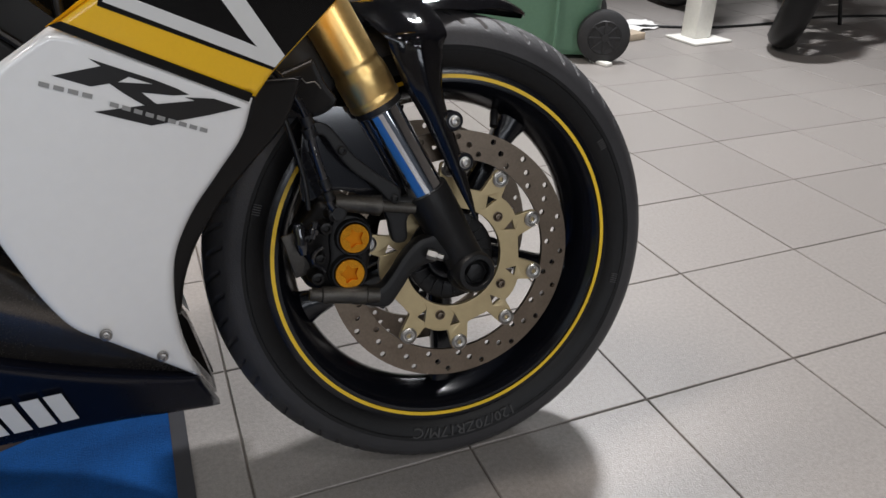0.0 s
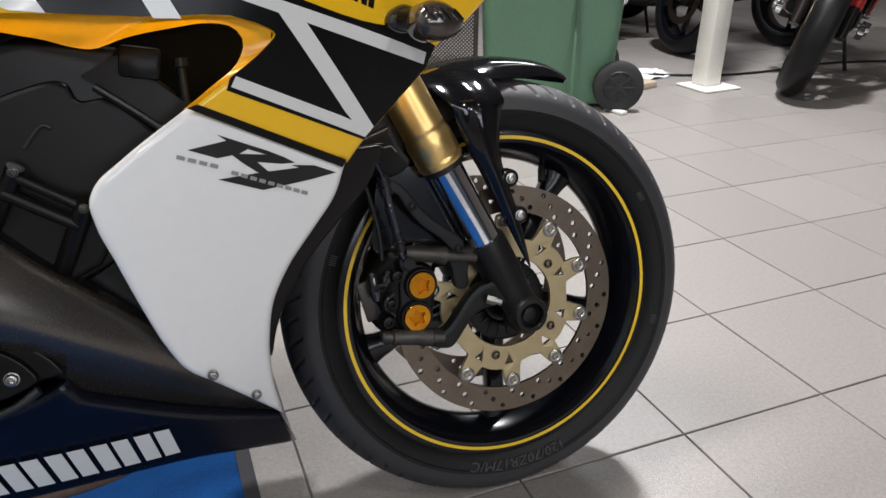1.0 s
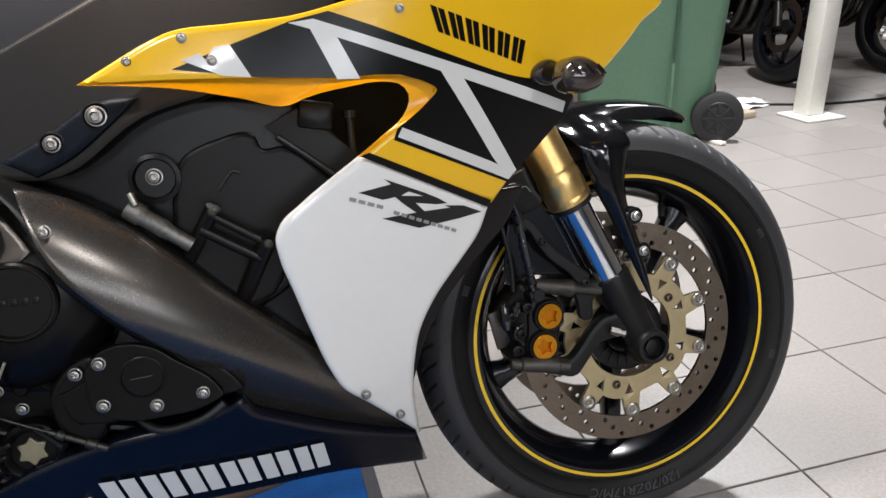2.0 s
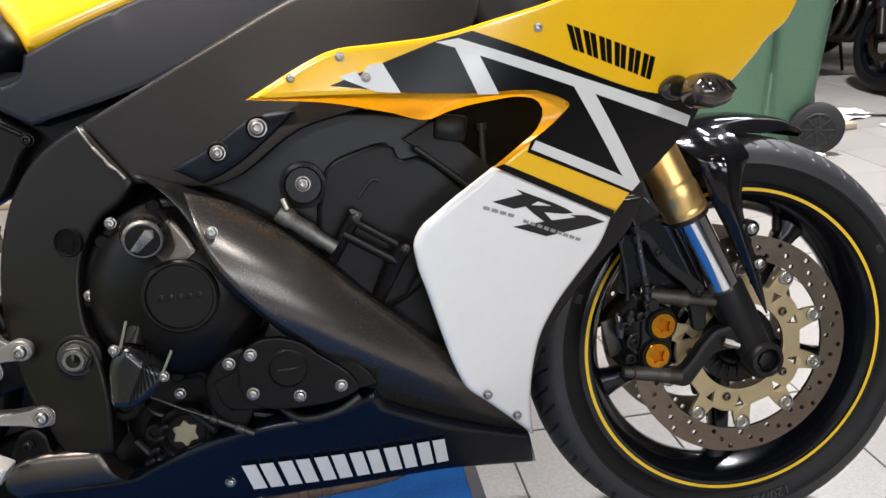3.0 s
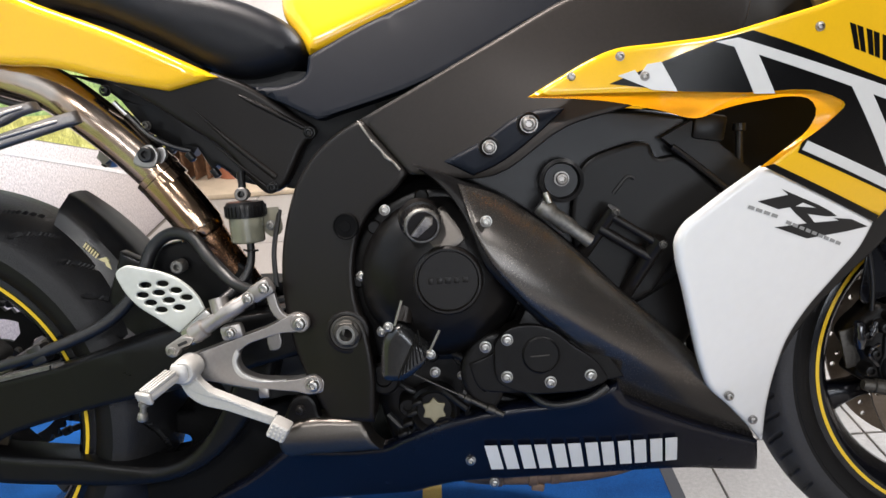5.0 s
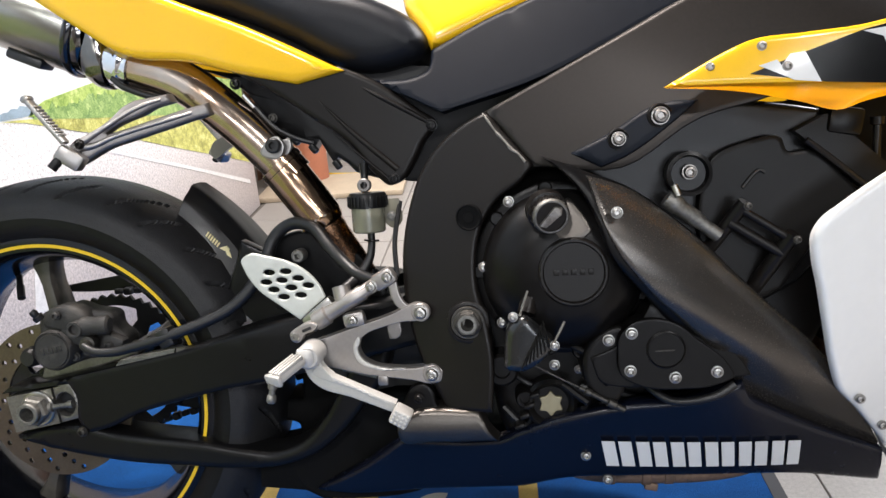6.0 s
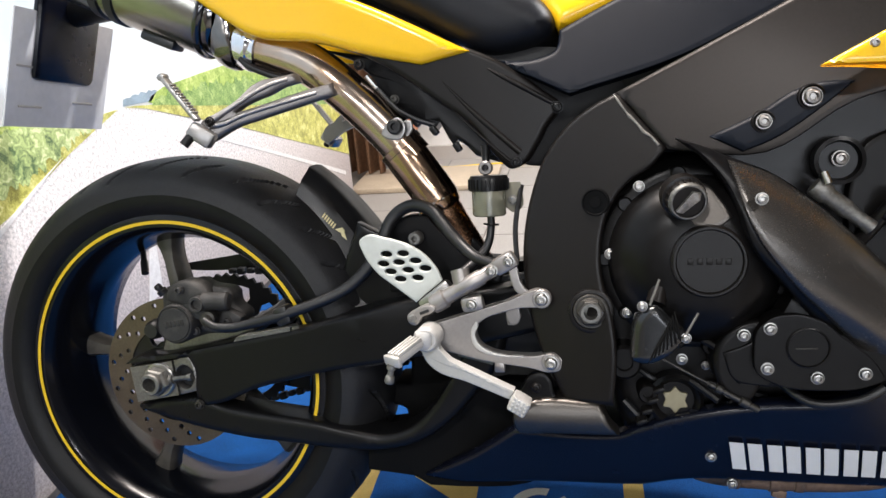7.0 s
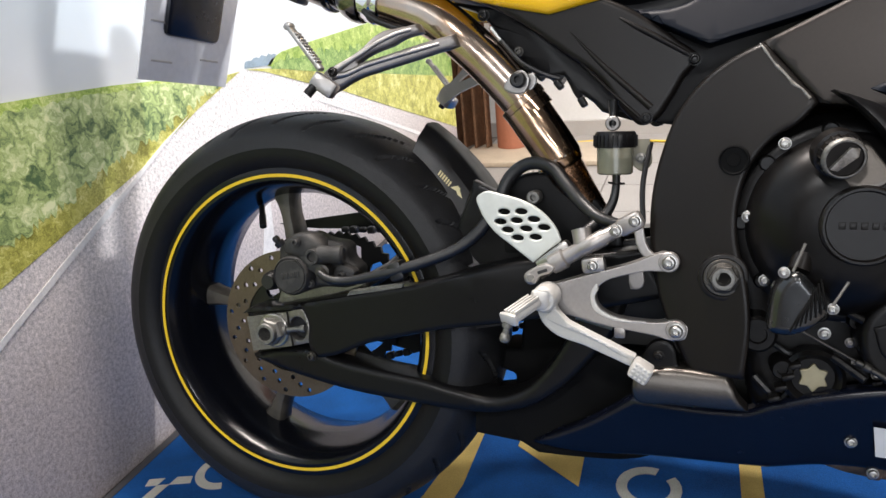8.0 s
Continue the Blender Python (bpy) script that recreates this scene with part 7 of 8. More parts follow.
def rear_set():
    holes = [(-1.0560, 0.4977), (-1.0355, 0.4983), (-1.0600, 0.4862), (-1.0406, 0.4879), (-1.0203, 0.4896), (-1.0510, 0.4768), (-1.0292, 0.4786), (-1.0082, 0.4806), (-1.0389, 0.4679), (-1.0177, 0.4693)]
    out = curve([(-1.090, 0.514), (-1.080, 0.521), (-1.060, 0.518), (-1.016, 0.502), (-1.002, 0.490), (-0.993, 0.478), (-0.988, 0.466, 0), (-1.020, 0.440, 0), (-1.045, 0.458), (-1.070, 0.477), (-1.086, 0.500)])
    h = part("heel_guard", sheet([out] + [ring(x, z, 0.0073, 0.0036, 16, -4) for x, z in holes], lambda x, z: -0.157 + 0.12 * (z - 0.48), 0.004, 0.0015, 0.02), GUARD, bike, "pale aluminium heel guard with oval holes")
    part("guard_foot", box((0.045, 0.016, 0.022), pose(-0.992, -0.165, 0.447, 0, -38, 0), 0.004), STEEL, h)
    hang = curve([(-1.002, 0.419, 0), (-0.944, 0.4375), (-0.901, 0.4515), (-0.884, 0.459), (-0.872, 0.4625), (-0.860, 0.4565), (-0.860, 0.446), (-0.872, 0.4425), (-0.888, 0.442), (-0.914, 0.436), (-0.931, 0.430), (-0.941, 0.4215), (-0.944, 0.412), (-0.940, 0.400), (-0.927, 0.3915), (-0.904, 0.3875), (-0.873, 0.3875), (-0.858, 0.391), (-0.847, 0.383), (-0.849, 0.372), (-0.862, 0.3685), (-0.880, 0.3725), (-0.904, 0.376), (-0.937, 0.381), (-0.970, 0.389), (-1.000, 0.397, 0)])
    part("footrest_hanger", sheet(hang, -0.198, 0.018, 0.0009, 0.0), ALU, bike, "cast aluminium footrest hanger", 30)
    lip = curve([(-0.9415, 0.426), (-0.9475, 0.418), (-0.9485, 0.408), (-0.944, 0.3965), (-0.930, 0.3885), (-0.890, 0.3855, 0), (-0.890, 0.3872, 0), (-0.908, 0.3878), (-0.927, 0.3922), (-0.9395, 0.4005), (-0.9435, 0.412), (-0.9400, 0.422)])
    part("hanger_lip", sheet(lip, -0.2000, 0.006, 0.0012, 0.0), ALU_PALE, bike, "bright bevel round the hanger's opening", 30)
    hub = part("hanger_boss", lathe([(0.0108, 0.004), (0.0106, -0.002), (0.0096, -0.003), (0.0, -0.003)], 28), ALU, bike, at=pose(-0.868, -0.198, 0.4525))
    again("hanger_boss", hub, bike, pose(-0.859, -0.198, 0.3805))
    bolts([(-0.868, -0.2015, 0.4525), (-0.859, -0.2015, 0.3805)], 0.0070, STEEL, bike, "steel hanger bolt", "hanger_bolt")
    part("hanger_tab", sheet(curve([(-0.9092, 0.4400, 0), (-0.8948, 0.4430, 0), (-0.8942, 0.4240), (-0.8985, 0.4205), (-0.9073, 0.4202, 0), (-0.9092, 0.4280, 0)], 3), -0.190, 0.008, 0.0012, 0.0), DARK_CAST, bike, "", 30)
    mcp = part("master_cylinder", rod((-1.002, -0.193, 0.438), (-0.901, -0.193, 0.496), [(0, 0), (0.004, 0), (0.004, 0.08), (0.0105, 0.10), (0.0112, 0.14), (0.0112, 0.24), (0.0088, 0.26), (0.0085, 0.42), (0.0092, 0.44), (0.0092, 0.66), (0.0078, 0.68), (0.0082, 0.95), (0.005, 1.0), (0, 1.0)], 24), ALU, bike, "aluminium rear brake master cylinder")
    part("inlet_boss", rod((-0.957, -0.19, 0.464), (-0.961, -0.185, 0.483), [(0, 0), (0.0105, 0), (0.0105, 0.9), (0.011, 1.0), (0, 1.0)], 24), ALU, mcp)
    bolts([(-0.903, -0.203, 0.495), (-0.922, -0.203, 0.4845), (-0.946, -0.201, 0.446)], 0.0058, STEEL, mcp, "", "cylinder_bolt")
    part("mount_lug", box((0.028, 0.016, 0.020), pose(-0.908, -0.195, 0.492, 0, -30, 0), 0.005), ALU, mcp)
    part("mount_lug", box((0.026, 0.014, 0.018), pose(-0.946, -0.193, 0.446, 0, -10, 0), 0.005), ALU, mcp)
    part("push_rod", rod((-1.020, -0.196, 0.424), (-0.992, -0.194, 0.443), [(0, 0), (0.0035, 0), (0.0035, 0.45), (0.0072, 0.5), (0.0072, 0.8), (0.0045, 0.82), (0.0045, 1), (0, 1)], 8), CAST_GREY, mcp)
    part("cylinder_stay", sheet(curve([(-0.9060, 0.4890, 0), (-0.8960, 0.4905, 0), (-0.8885, 0.4640), (-0.8800, 0.4570, 0), (-0.8880, 0.4510, 0), (-0.8985, 0.4610)], 3), -0.192, 0.007, 0.0012, 0.0), ALU, bike, "", 30)
    # brake pedal
    arm = curve([(-1.002, 0.420), (-0.988, 0.421), (-0.981, 0.414), (-0.981, 0.403), (-0.968, 0.3885, 0), (-0.897, 0.3585, 0), (-0.902, 0.3475, 0), (-0.949, 0.3645, 0), (-0.986, 0.3765), (-0.996, 0.386), (-1.001, 0.397)])
    reach = lambda x, z: -0.222 - 0.10 * (x + 1.0)
    pd = part("brake_pedal", sheet(arm, reach, 0.012, 0.0012, 0.012), ALU_PALE, bike, "forged pale aluminium brake pedal", 30)
    ledge = [(-0.993, 0.392), (-0.981, 0.386), (-0.948, 0.3755), (-0.901, 0.3545), (-0.897, 0.3580), (-0.935, 0.3740), (-0.968, 0.3880), (-0.979, 0.400), (-0.985, 0.402)]
    part("pedal_ledge", sheet(np.array(ledge), lambda x, z: reach(x, z) - 0.0022, 0.003, 0.0008, 0.012), ALU_PALE, pd, sharp=30)
    part("pedal_pad", box((0.021, 0.026, 0.018), pose(-0.8905, -0.242, 0.3475, 0, 30, 0), 0.003), ALU_PALE, pd, "knurled pedal pad")
    for k in range(4):
        for q in range(4):
            part("pad_stud", box((0.0030, 0.0014, 0.0028), pose(-0.8905, -0.242, 0.3475, 0, 30, 0) @ pose(-0.0072 + 0.0048 * k, -0.0134, -0.0062 + 0.0042 * q), 0.0005), ALU_PALE, pd)
    part("pedal_pivot", lathe([(0.0, -0.010), (0.006, -0.010), (0.0068, -0.0085), (0.0085, -0.0085), (0.0092, -0.011), (0.0115, -0.011), (0.0140, -0.008), (0.0145, 0.0), (0.0145, 0.02)], 32), ALU_PALE, pd, at=pose(-0.9935, -0.222, 0.4125))
    lk = part("return_link", sheet(curve([(-1.0195, 0.4345), (-1.0125, 0.4395), (-0.9925, 0.4462), (-0.9864, 0.4430), (-0.9900, 0.4375), (-1.0030, 0.4318), (-1.0084, 0.4237), (-1.0142, 0.4230), (-1.0195, 0.4275)]), -0.206, 0.012, 0.0018, 0.0), ALU, bike, "clevis of the brake push rod", 30)
    part("clevis_pin", lathe([(0.0052, 0.004), (0.0052, -0.0018), (0.0042, -0.0026), (0.0022, -0.0026), (0.0016, -0.0012), (0, -0.0012)], 18), STEEL, lk, at=pose(-1.0135, -0.206, 0.4302))
    part("clevis_slot", box((0.011, 0.0016, 0.0034), pose(-0.9995, -0.2065, 0.4385, 0, -20, 0), 0.0004), DARK, lk)
    part("brake_switch", rod((-0.965, -0.185, 0.388), (-0.925, -0.185, 0.378), [(0, 0), (0.006, 0), (0.006, 1), (0, 1)], 14), BRASS, bike, "small brass brake light switch")
    part("switch_tab", box((0.012, 0.006, 0.014), pose(-0.917, -0.195, 0.374), 0.002), ALU, bike)
    base = along((-0.997, -0.232, 0.414), (-1.030, -0.285, 0.393))
    pg = part("rider_footpeg", box((0.019, 0.040, 0.010), base @ pose(0, 0.026, 0), 0.004), ALU_PALE, bike, "ribbed aluminium rider footpeg")
    for k in range(4):
        part("peg_rib", box((0.0026, 0.037, 0.0045), base @ pose(-0.0072 + 0.0048 * k, 0.026, 0.0060), 0.001), ALU_PALE, pg)
    part("peg_clevis", box((0.020, 0.016, 0.022), pose(-0.997, -0.228, 0.412, 0, 0, 15), 0.005), ALU_PALE, pg)
    part("peg_end", box((0.024, 0.006, 0.013), base @ pose(0, 0.047, 0.0005), 0.003), ALU_PALE, pg)
    part("peg_feeler", rod((-1.0225, -0.268, 0.3950), (-1.0265, -0.268, 0.3745), [(0, 0), (0.0052, 0), (0.0052, 0.22), (0.0034, 0.28), (0.0034, 0.55), (0.0048, 0.62), (0.0056, 0.9), (0.0045, 1.0), (0, 1.0)], 14), SCUFF, pg, "grey feeler under the peg")
    # reservoir
    rs = part("brake_reservoir", rod((-0.930, -0.150, 0.541), (-0.930, -0.150, 0.571), [(0, 0), (0.0175, 0), (0.0195, 0.06), (0.0200, 1), (0, 1)], 32), CLEAR, bike, "milky brake fluid reservoir")
    cap = part("cap", rod((-0.930, -0.150, 0.570), (-0.930, -0.150, 0.588), [(0.0205, 0), (0.0228, 0.02), (0.0228, 0.80), (0.0205, 1.0), (0, 1.0)], 32), PLASTIC, rs, "black ribbed screw cap")
    for k in range(28):
        a = 2 * math.pi * k / 28
        part("cap_rib", box((0.0022, 0.0014, 0.012), pose(-0.930, -0.150, 0.578) @ pose(0, 0, 0, 0, 0, math.degrees(a)) @ pose(0.0230, 0, 0), 0.0004), PLASTIC, cap)
    part("fluid", rod((-0.930, -0.150, 0.5425), (-0.930, -0.150, 0.559), [(0, 0), (0.0170, 0), (0.0180, 1), (0, 1)], 28), FLUID, rs)
    part("outlet_hose", tube([(-0.9285, -0.150, 0.541), (-0.9285, -0.150, 0.528), (-0.931, -0.153, 0.512), (-0.938, -0.158, 0.498), (-0.950, -0.166, 0.486), (-0.960, -0.176, 0.478)], [0.0045, 0.0045, 0.0050, 0.0058, 0.0060, 0.0060], 12), HOSE, rs)
    part("hose_clamp", tube([(-0.9365, -0.150, 0.5318), (-0.9285, -0.157, 0.5312), (-0.9195, -0.152, 0.5308)], 0.0013, 8, 3), FRAME, rs)
    part("bracket", sheet(curve([(-0.9115, 0.5790, 0), (-0.8940, 0.5790, 0), (-0.8940, 0.5480), (-0.9020, 0.5440), (-0.9110, 0.5500)]), -0.144, 0.004, 0.001, 0.0), BRACKET, rs, "yellowed plastic bracket")
    bolts([(-0.9026, -0.148, 0.5587)], 0.0050, SCUFF, rs, "", "bracket_bolt")
    part("top_hook", tube([(-0.934, -0.14, 0.622), (-0.9335, -0.142, 0.608), (-0.9325, -0.146, 0.5935)], [0.0055, 0.0045, 0.0050], 10, 4), PLASTIC, rs)
    part("hook_eye", lathe([(0.0082, 0.004), (0.0082, -0.003), (0.0070, -0.004), (0.0042, -0.004), (0.0036, -0.001), (0, -0.001)], 20), DARK_CAST, rs, at=pose(-0.9335, -0.146, 0.5965))
    part("vent_hose", tube([(-0.893, -0.14, 0.575), (-0.899, -0.16, 0.53), (-0.897, -0.17, 0.49)], 0.003, 8), HOSE, bike)
    part("hugger_mount", lathe([(0.0085, 0.01), (0.0085, -0.006), (0.0070, -0.008), (0.0038, -0.008), (0.0034, 0), (0, 0)], 20), SCUFF, bike, at=pose(-1.028, -0.118, 0.512))
    # passenger footpeg
    slope = lambda x, z: -0.205 + 0.42 * (x + 1.25)
    ytab = curve([(-1.238, 0.672), (-1.229, 0.679), (-1.217, 0.688), (-1.201, 0.703), (-1.190, 0.709), (-1.178, 0.711), (-1.155, 0.716, 0), (-1.150, 0.706, 0), (-1.170, 0.700), (-1.184, 0.692), (-1.199, 0.686), (-1.214, 0.678), (-1.220, 0.673), (-1.206, 0.676), (-1.184, 0.683), (-1.163, 0.690), (-1.141, 0.697), (-1.115, 0.704, 0), (-1.110, 0.690, 0), (-1.133, 0.684), (-1.151, 0.678), (-1.170, 0.672), (-1.201, 0.662), (-1.219, 0.656), (-1.232, 0.649), (-1.243, 0.642), (-1.253, 0.638), (-1.259, 0.644), (-1.258, 0.660), (-1.250, 0.668)])
    pp = part("passenger_hanger", sheet(ytab, slope, 0.014, 0.0035, 0.012), DARK_CAST, bike, "cast aluminium passenger footpeg hanger with two arms")
    # Paler ribs on the darker plate paint in the arms' lit top faces.
    for line in ([(-1.246, 0.663), (-1.230, 0.6735), (-1.214, 0.684), (-1.199, 0.694), (-1.180, 0.7035), (-1.162, 0.709)], [(-1.247, 0.658), (-1.232, 0.660), (-1.212, 0.669), (-1.185, 0.6775), (-1.157, 0.6855), (-1.132, 0.6925)]):
        part("arm_rib", tube([(x, slope(x, z) - 0.0008, z) for x, z in line], [0.0050, 0.0036, 0.0030, 0.0028, 0.0026, 0.0020], 10, 4), CAST_SILVER, pp, "rib along the arm, paler for its lit top face")
    part("clevis", box((0.030, 0.024, 0.019), pose(-1.252, -0.214, 0.647, 0, 36, 16), 0.0035), CAST_SILVER, pp, "pale cast clevis block")
    part("clevis_pin", rod((-1.268, -0.228, 0.636), (-1.260, -0.224, 0.646), [(0, 0), (0.0055, 0), (0.0055, 1), (0, 1)], 12), FRAME, pp)
    bolts([(-1.2440, -0.2085, 0.662)], 0.0050, FRAME, pp, "", "clevis_bolt")
    p0, p1 = Vector((-1.249, -0.226, 0.663)), Vector((-1.2905, -0.226, 0.7165))
    lie = (p1 - p0).normalized()
    out = Vector((lie.z, 0, -lie.x))
    tilt = -math.degrees(math.atan2(lie.z, lie.x))
    part("peg", box(((p1 - p0).length, 0.013, 0.0058), Matrix.Translation((p0 + p1) / 2) @ pose(0, 0, 0, 0, tilt, 0), 0.002), CAST_SILVER, pp, "folded silver peg with a toothed tread")
    for k in range(10):
        q = p0 + (p1 - p0) * (0.14 + 0.066 * k) + out * 0.0034
        part("peg_tooth", box((0.0026, 0.012, 0.0032), Matrix.Translation(q) @ pose(0, 0, 0, 0, tilt, 0), 0.0006), CAST_SILVER, pp)
    part("peg_end", box((0.006, 0.014, 0.009), Matrix.Translation(p1 - lie * 0.004) @ pose(0, 0, 0, 0, tilt, 0), 0.002), CAST_SILVER, pp)
    for o in (pp, *pp.children):
        mirrored(o, bike)


rear_set()


def front_end():
    def axis(z, y):
        return (-0.105 - 0.48 * (z - 0.517), y, z)
    for s in (-1, 1):
        y = s * 0.110 + 0.008
        g = part("fork_tube", rod(axis(0.80, y), axis(0.508, y), [(0.0, 0), (0.0264, 0.0), (0.0264, 0.845), (0.0268, 0.848), (0.0268, 0.858), (0.0264, 0.861), (0.0266, 0.872), (0.0284, 0.890), (0.0286, 0.900), (0.0286, 0.964), (0.0281, 0.967), (0.0281, 0.974), (0.0286, 0.977), (0.0286, 0.992), (0.0270, 1.0), (0.0, 1.0)], 64), GOLD, bike, "gold anodised fork outer tube")
        part("dust_seal", rod(axis(0.510, y), axis(0.500, y), [(0.0270, 0), (0.0265, 0.8), (0.0215, 1.0)], 36), HOSE, g)
        part("fork_slider", rod(axis(0.512, y), axis(0.40, y), [(0.0215, 0), (0.0215, 1)], 40), CHROME, g, "polished chrome fork slider")
        lo = part("fork_foot", rod(axis(0.408, y), axis(0.318, y), [(0.0, 0), (0.0250, 0), (0.0258, 0.04), (0.0255, 0.45), (0.0235, 0.7), (0.023, 1.0), (0.0, 1.02)], 36), FORK_BLACK, bike, "black cast fork foot")
        part("axle_clamp", box((0.044, 0.042, 0.052), pose(-0.004, y, 0.304, 0, 26, 0), 0.016, None, 3), FORK_BLACK, lo)
        if s < 0:
            ax = part("axle", lathe([(0.0240, 0.01), (0.0238, -0.014), (0.0215, -0.018), (0.0165, -0.0185), (0.0155, -0.0165), (0.0155, -0.012)], 40), FORK_BLACK, lo, "black axle end", at=pose(-0.006, -0.113, 0.308))
            part("socket", lathe([(0.0125, -0.0165), (0.0120, -0.004), (0, -0.003)], 6), DARK, ax)
            part("pinch_bolt", rod((-0.062, -0.122, 0.339), (-0.046, -0.130, 0.333), [(0, 0), (0.0058, 0), (0.0062, 0.1), (0.0062, 0.6), (0.0042, 0.62), (0.0042, 1), (0, 1)], 6), STEEL, lo)
        arm = curve([(-0.030, 0.372), (-0.0500, 0.358), (-0.0678, 0.3543), (-0.0867, 0.3399), (-0.1044, 0.3183), (-0.1178, 0.3065), (-0.1365, 0.310, 0), (-0.1385, 0.2891, 0), (-0.1092, 0.2825), (-0.0936, 0.2983), (-0.0740, 0.3199), (-0.0518, 0.3250), (-0.0258, 0.3259), (-0.010, 0.340)])
        a = part("caliper_arm", sheet(arm, -0.117 if s < 0 else 0.100, 0.016, 0.005, 0.015), FORK_BLACK, lo)
        part("arm_web", sheet(curve([(-0.045, 0.402), (-0.085, 0.402), (-0.104, 0.396), (-0.100, 0.380), (-0.092, 0.352), (-0.082, 0.352), (-0.076, 0.380), (-0.060, 0.390), (-0.040, 0.385)]), -0.108 if s < 0 else 0.095, 0.010, 0.003, 0.015), FORK_BLACK, lo)
        part("upper_arm", tube([(-0.055, y - 0.004, 0.392), (-0.09, y - 0.002, 0.398), (-0.128, y, 0.402)], [0.008, 0.0085, 0.010], 16, 3), FORK_BLACK, lo)
        cy = -0.100 if s < 0 else 0.115
        c = part("front_caliper", sheet(curve([(-0.1225, 0.384), (-0.140, 0.394), (-0.156, 0.405), (-0.171, 0.409), (-0.184, 0.395), (-0.196, 0.382), (-0.203, 0.368), (-0.196, 0.350), (-0.190, 0.338), (-0.196, 0.318), (-0.182, 0.307), (-0.134, 0.306), (-0.124, 0.329), (-0.119, 0.356)]), lambda x, z: cy + 0.25 * max(0.0, -0.165 - x), 0.04, 0.007, 0.010), ENGINE, lo, "black four-piston brake caliper")
    # details of the near caliper
    for x, z in ((-0.141, 0.367), (-0.150, 0.328)):
        p = part("caliper_plug", lathe([(0.0215, 0.006), (0.0205, -0.007), (0.0192, -0.009), (0.0178, -0.009), (0.0172, -0.006)], 36), FORK_BLACK, bike, "black piston boss", at=pose(x, -0.103, z, 0, 0, 0))
        part("plug", lathe([(0.0172, -0.004), (0.0170, -0.0095), (0.0160, -0.0108), (0.0128, -0.0108)], 36), GOLD_PLUG, p, "amber anodised plug")
        star = curve([((0.0112 if k % 2 == 0 else 0.0070) * math.cos(math.pi * k / 5 + 0.5), (0.0112 if k % 2 == 0 else 0.0070) * math.sin(math.pi * k / 5 + 0.5)) for k in range(10)], 3)
        part("star_rim", sheet([ring(0, 0, 0.0129, n=40), star], -0.0107, 0.008, 0.0, 0.0), GOLD_PLUG, p, sharp=30)
        part("star_floor", lathe([(0.0125, -0.0062), (0, -0.0060)], 24), AMBER_DEEP, p)
    part("bridge_pipe", rod((-0.196, -0.110, 0.3115), (-0.120, -0.114, 0.2975), [(0, 0), (0.006, 0), (0.0075, 0.04), (0.0075, 0.16), (0.0095, 0.18), (0.0095, 0.60), (0.0105, 0.62), (0.0105, 0.80), (0.0085, 0.82), (0.0085, 1), (0, 1)], 20), CAST_GREY, bike, "black caliper cross bolt")
    part("bridge_pipe", rod((-0.158, -0.110, 0.409), (-0.070, -0.112, 0.390), [(0, 0), (0.008, 0), (0.0095, 0.06), (0.0100, 0.45), (0.0112, 0.47), (0.0112, 0.56), (0.0065, 0.58), (0.0065, 1), (0, 1)], 20), CAST_GREY, bike, "grey caliper cross bolt")
    part("piston_bridge", sheet(curve([(-0.166, 0.372), (-0.158, 0.390), (-0.138, 0.391), (-0.121, 0.378), (-0.122, 0.352), (-0.131, 0.342), (-0.129, 0.322), (-0.141, 0.306), (-0.163, 0.308), (-0.173, 0.326), (-0.168, 0.345)]), -0.1045, 0.012, 0.004, 0.012), FORK_BLACK, bike, "figure-eight casting round the pistons")
    for x, z, r, y in ((-0.171, 0.383, 0.0075, -0.104), (-0.162, 0.396, 0.0068, -0.108), (-0.180, 0.349, 0.0065, -0.100), (-0.185, 0.327, 0.0080, -0.098), (-0.190, 0.372, 0.0060, -0.098)):
        part("caliper_knob", lathe([(r * 1.15, 0.012), (r * 1.1, -0.004), (r * 0.9, -0.006), (r * 0.85, -0.012), (r * 0.5, -0.0125), (r * 0.42, -0.009), (0, -0.009)], 14), ENGINE, bike, at=pose(x, y, z))
    # shiny pad pins, clips and the sheathed lines beside the caliper
    part("pad_pin", rod((-0.1800, -0.108, 0.3900), (-0.1860, -0.108, 0.3730), [(0, 0), (0.0042, 0), (0.0042, 0.35), (0.0062, 0.4), (0.0062, 0.7), (0.0040, 0.75), (0.0040, 1), (0, 1)], 12), GLOSS_BLACK, bike)
    part("pad_pin", rod((-0.1990, -0.104, 0.3900), (-0.1960, -0.104, 0.3560), [(0, 0), (0.0050, 0.0), (0.0072, 0.15), (0.0060, 0.4), (0.0082, 0.6), (0.0050, 1), (0, 1)], 12), GLOSS_BLACK, bike)
    part("pad_clip", tube([(-0.176, -0.109, 0.362), (-0.184, -0.110, 0.358), (-0.188, -0.109, 0.348), (-0.181, -0.108, 0.340), (-0.176, -0.107, 0.333)], 0.0022, 8, 4), GLOSS_BLACK, bike)
    part("pad_plate", box((0.020, 0.005, 0.050), pose(-0.2010, -0.088, 0.352, 0, -12, 0), 0.0015), CAST_GREY, bike)
    part("banjo", rod((-0.1575, -0.104, 0.3985), (-0.1575, -0.122, 0.3985), [(0, 0), (0.0088, 0), (0.0088, 0.35), (0.0102, 0.4), (0.0102, 0.75), (0.0070, 0.8), (0.0070, 1.0), (0, 1.0)], 14), FORK_BLACK, bike, "black banjo bolt")
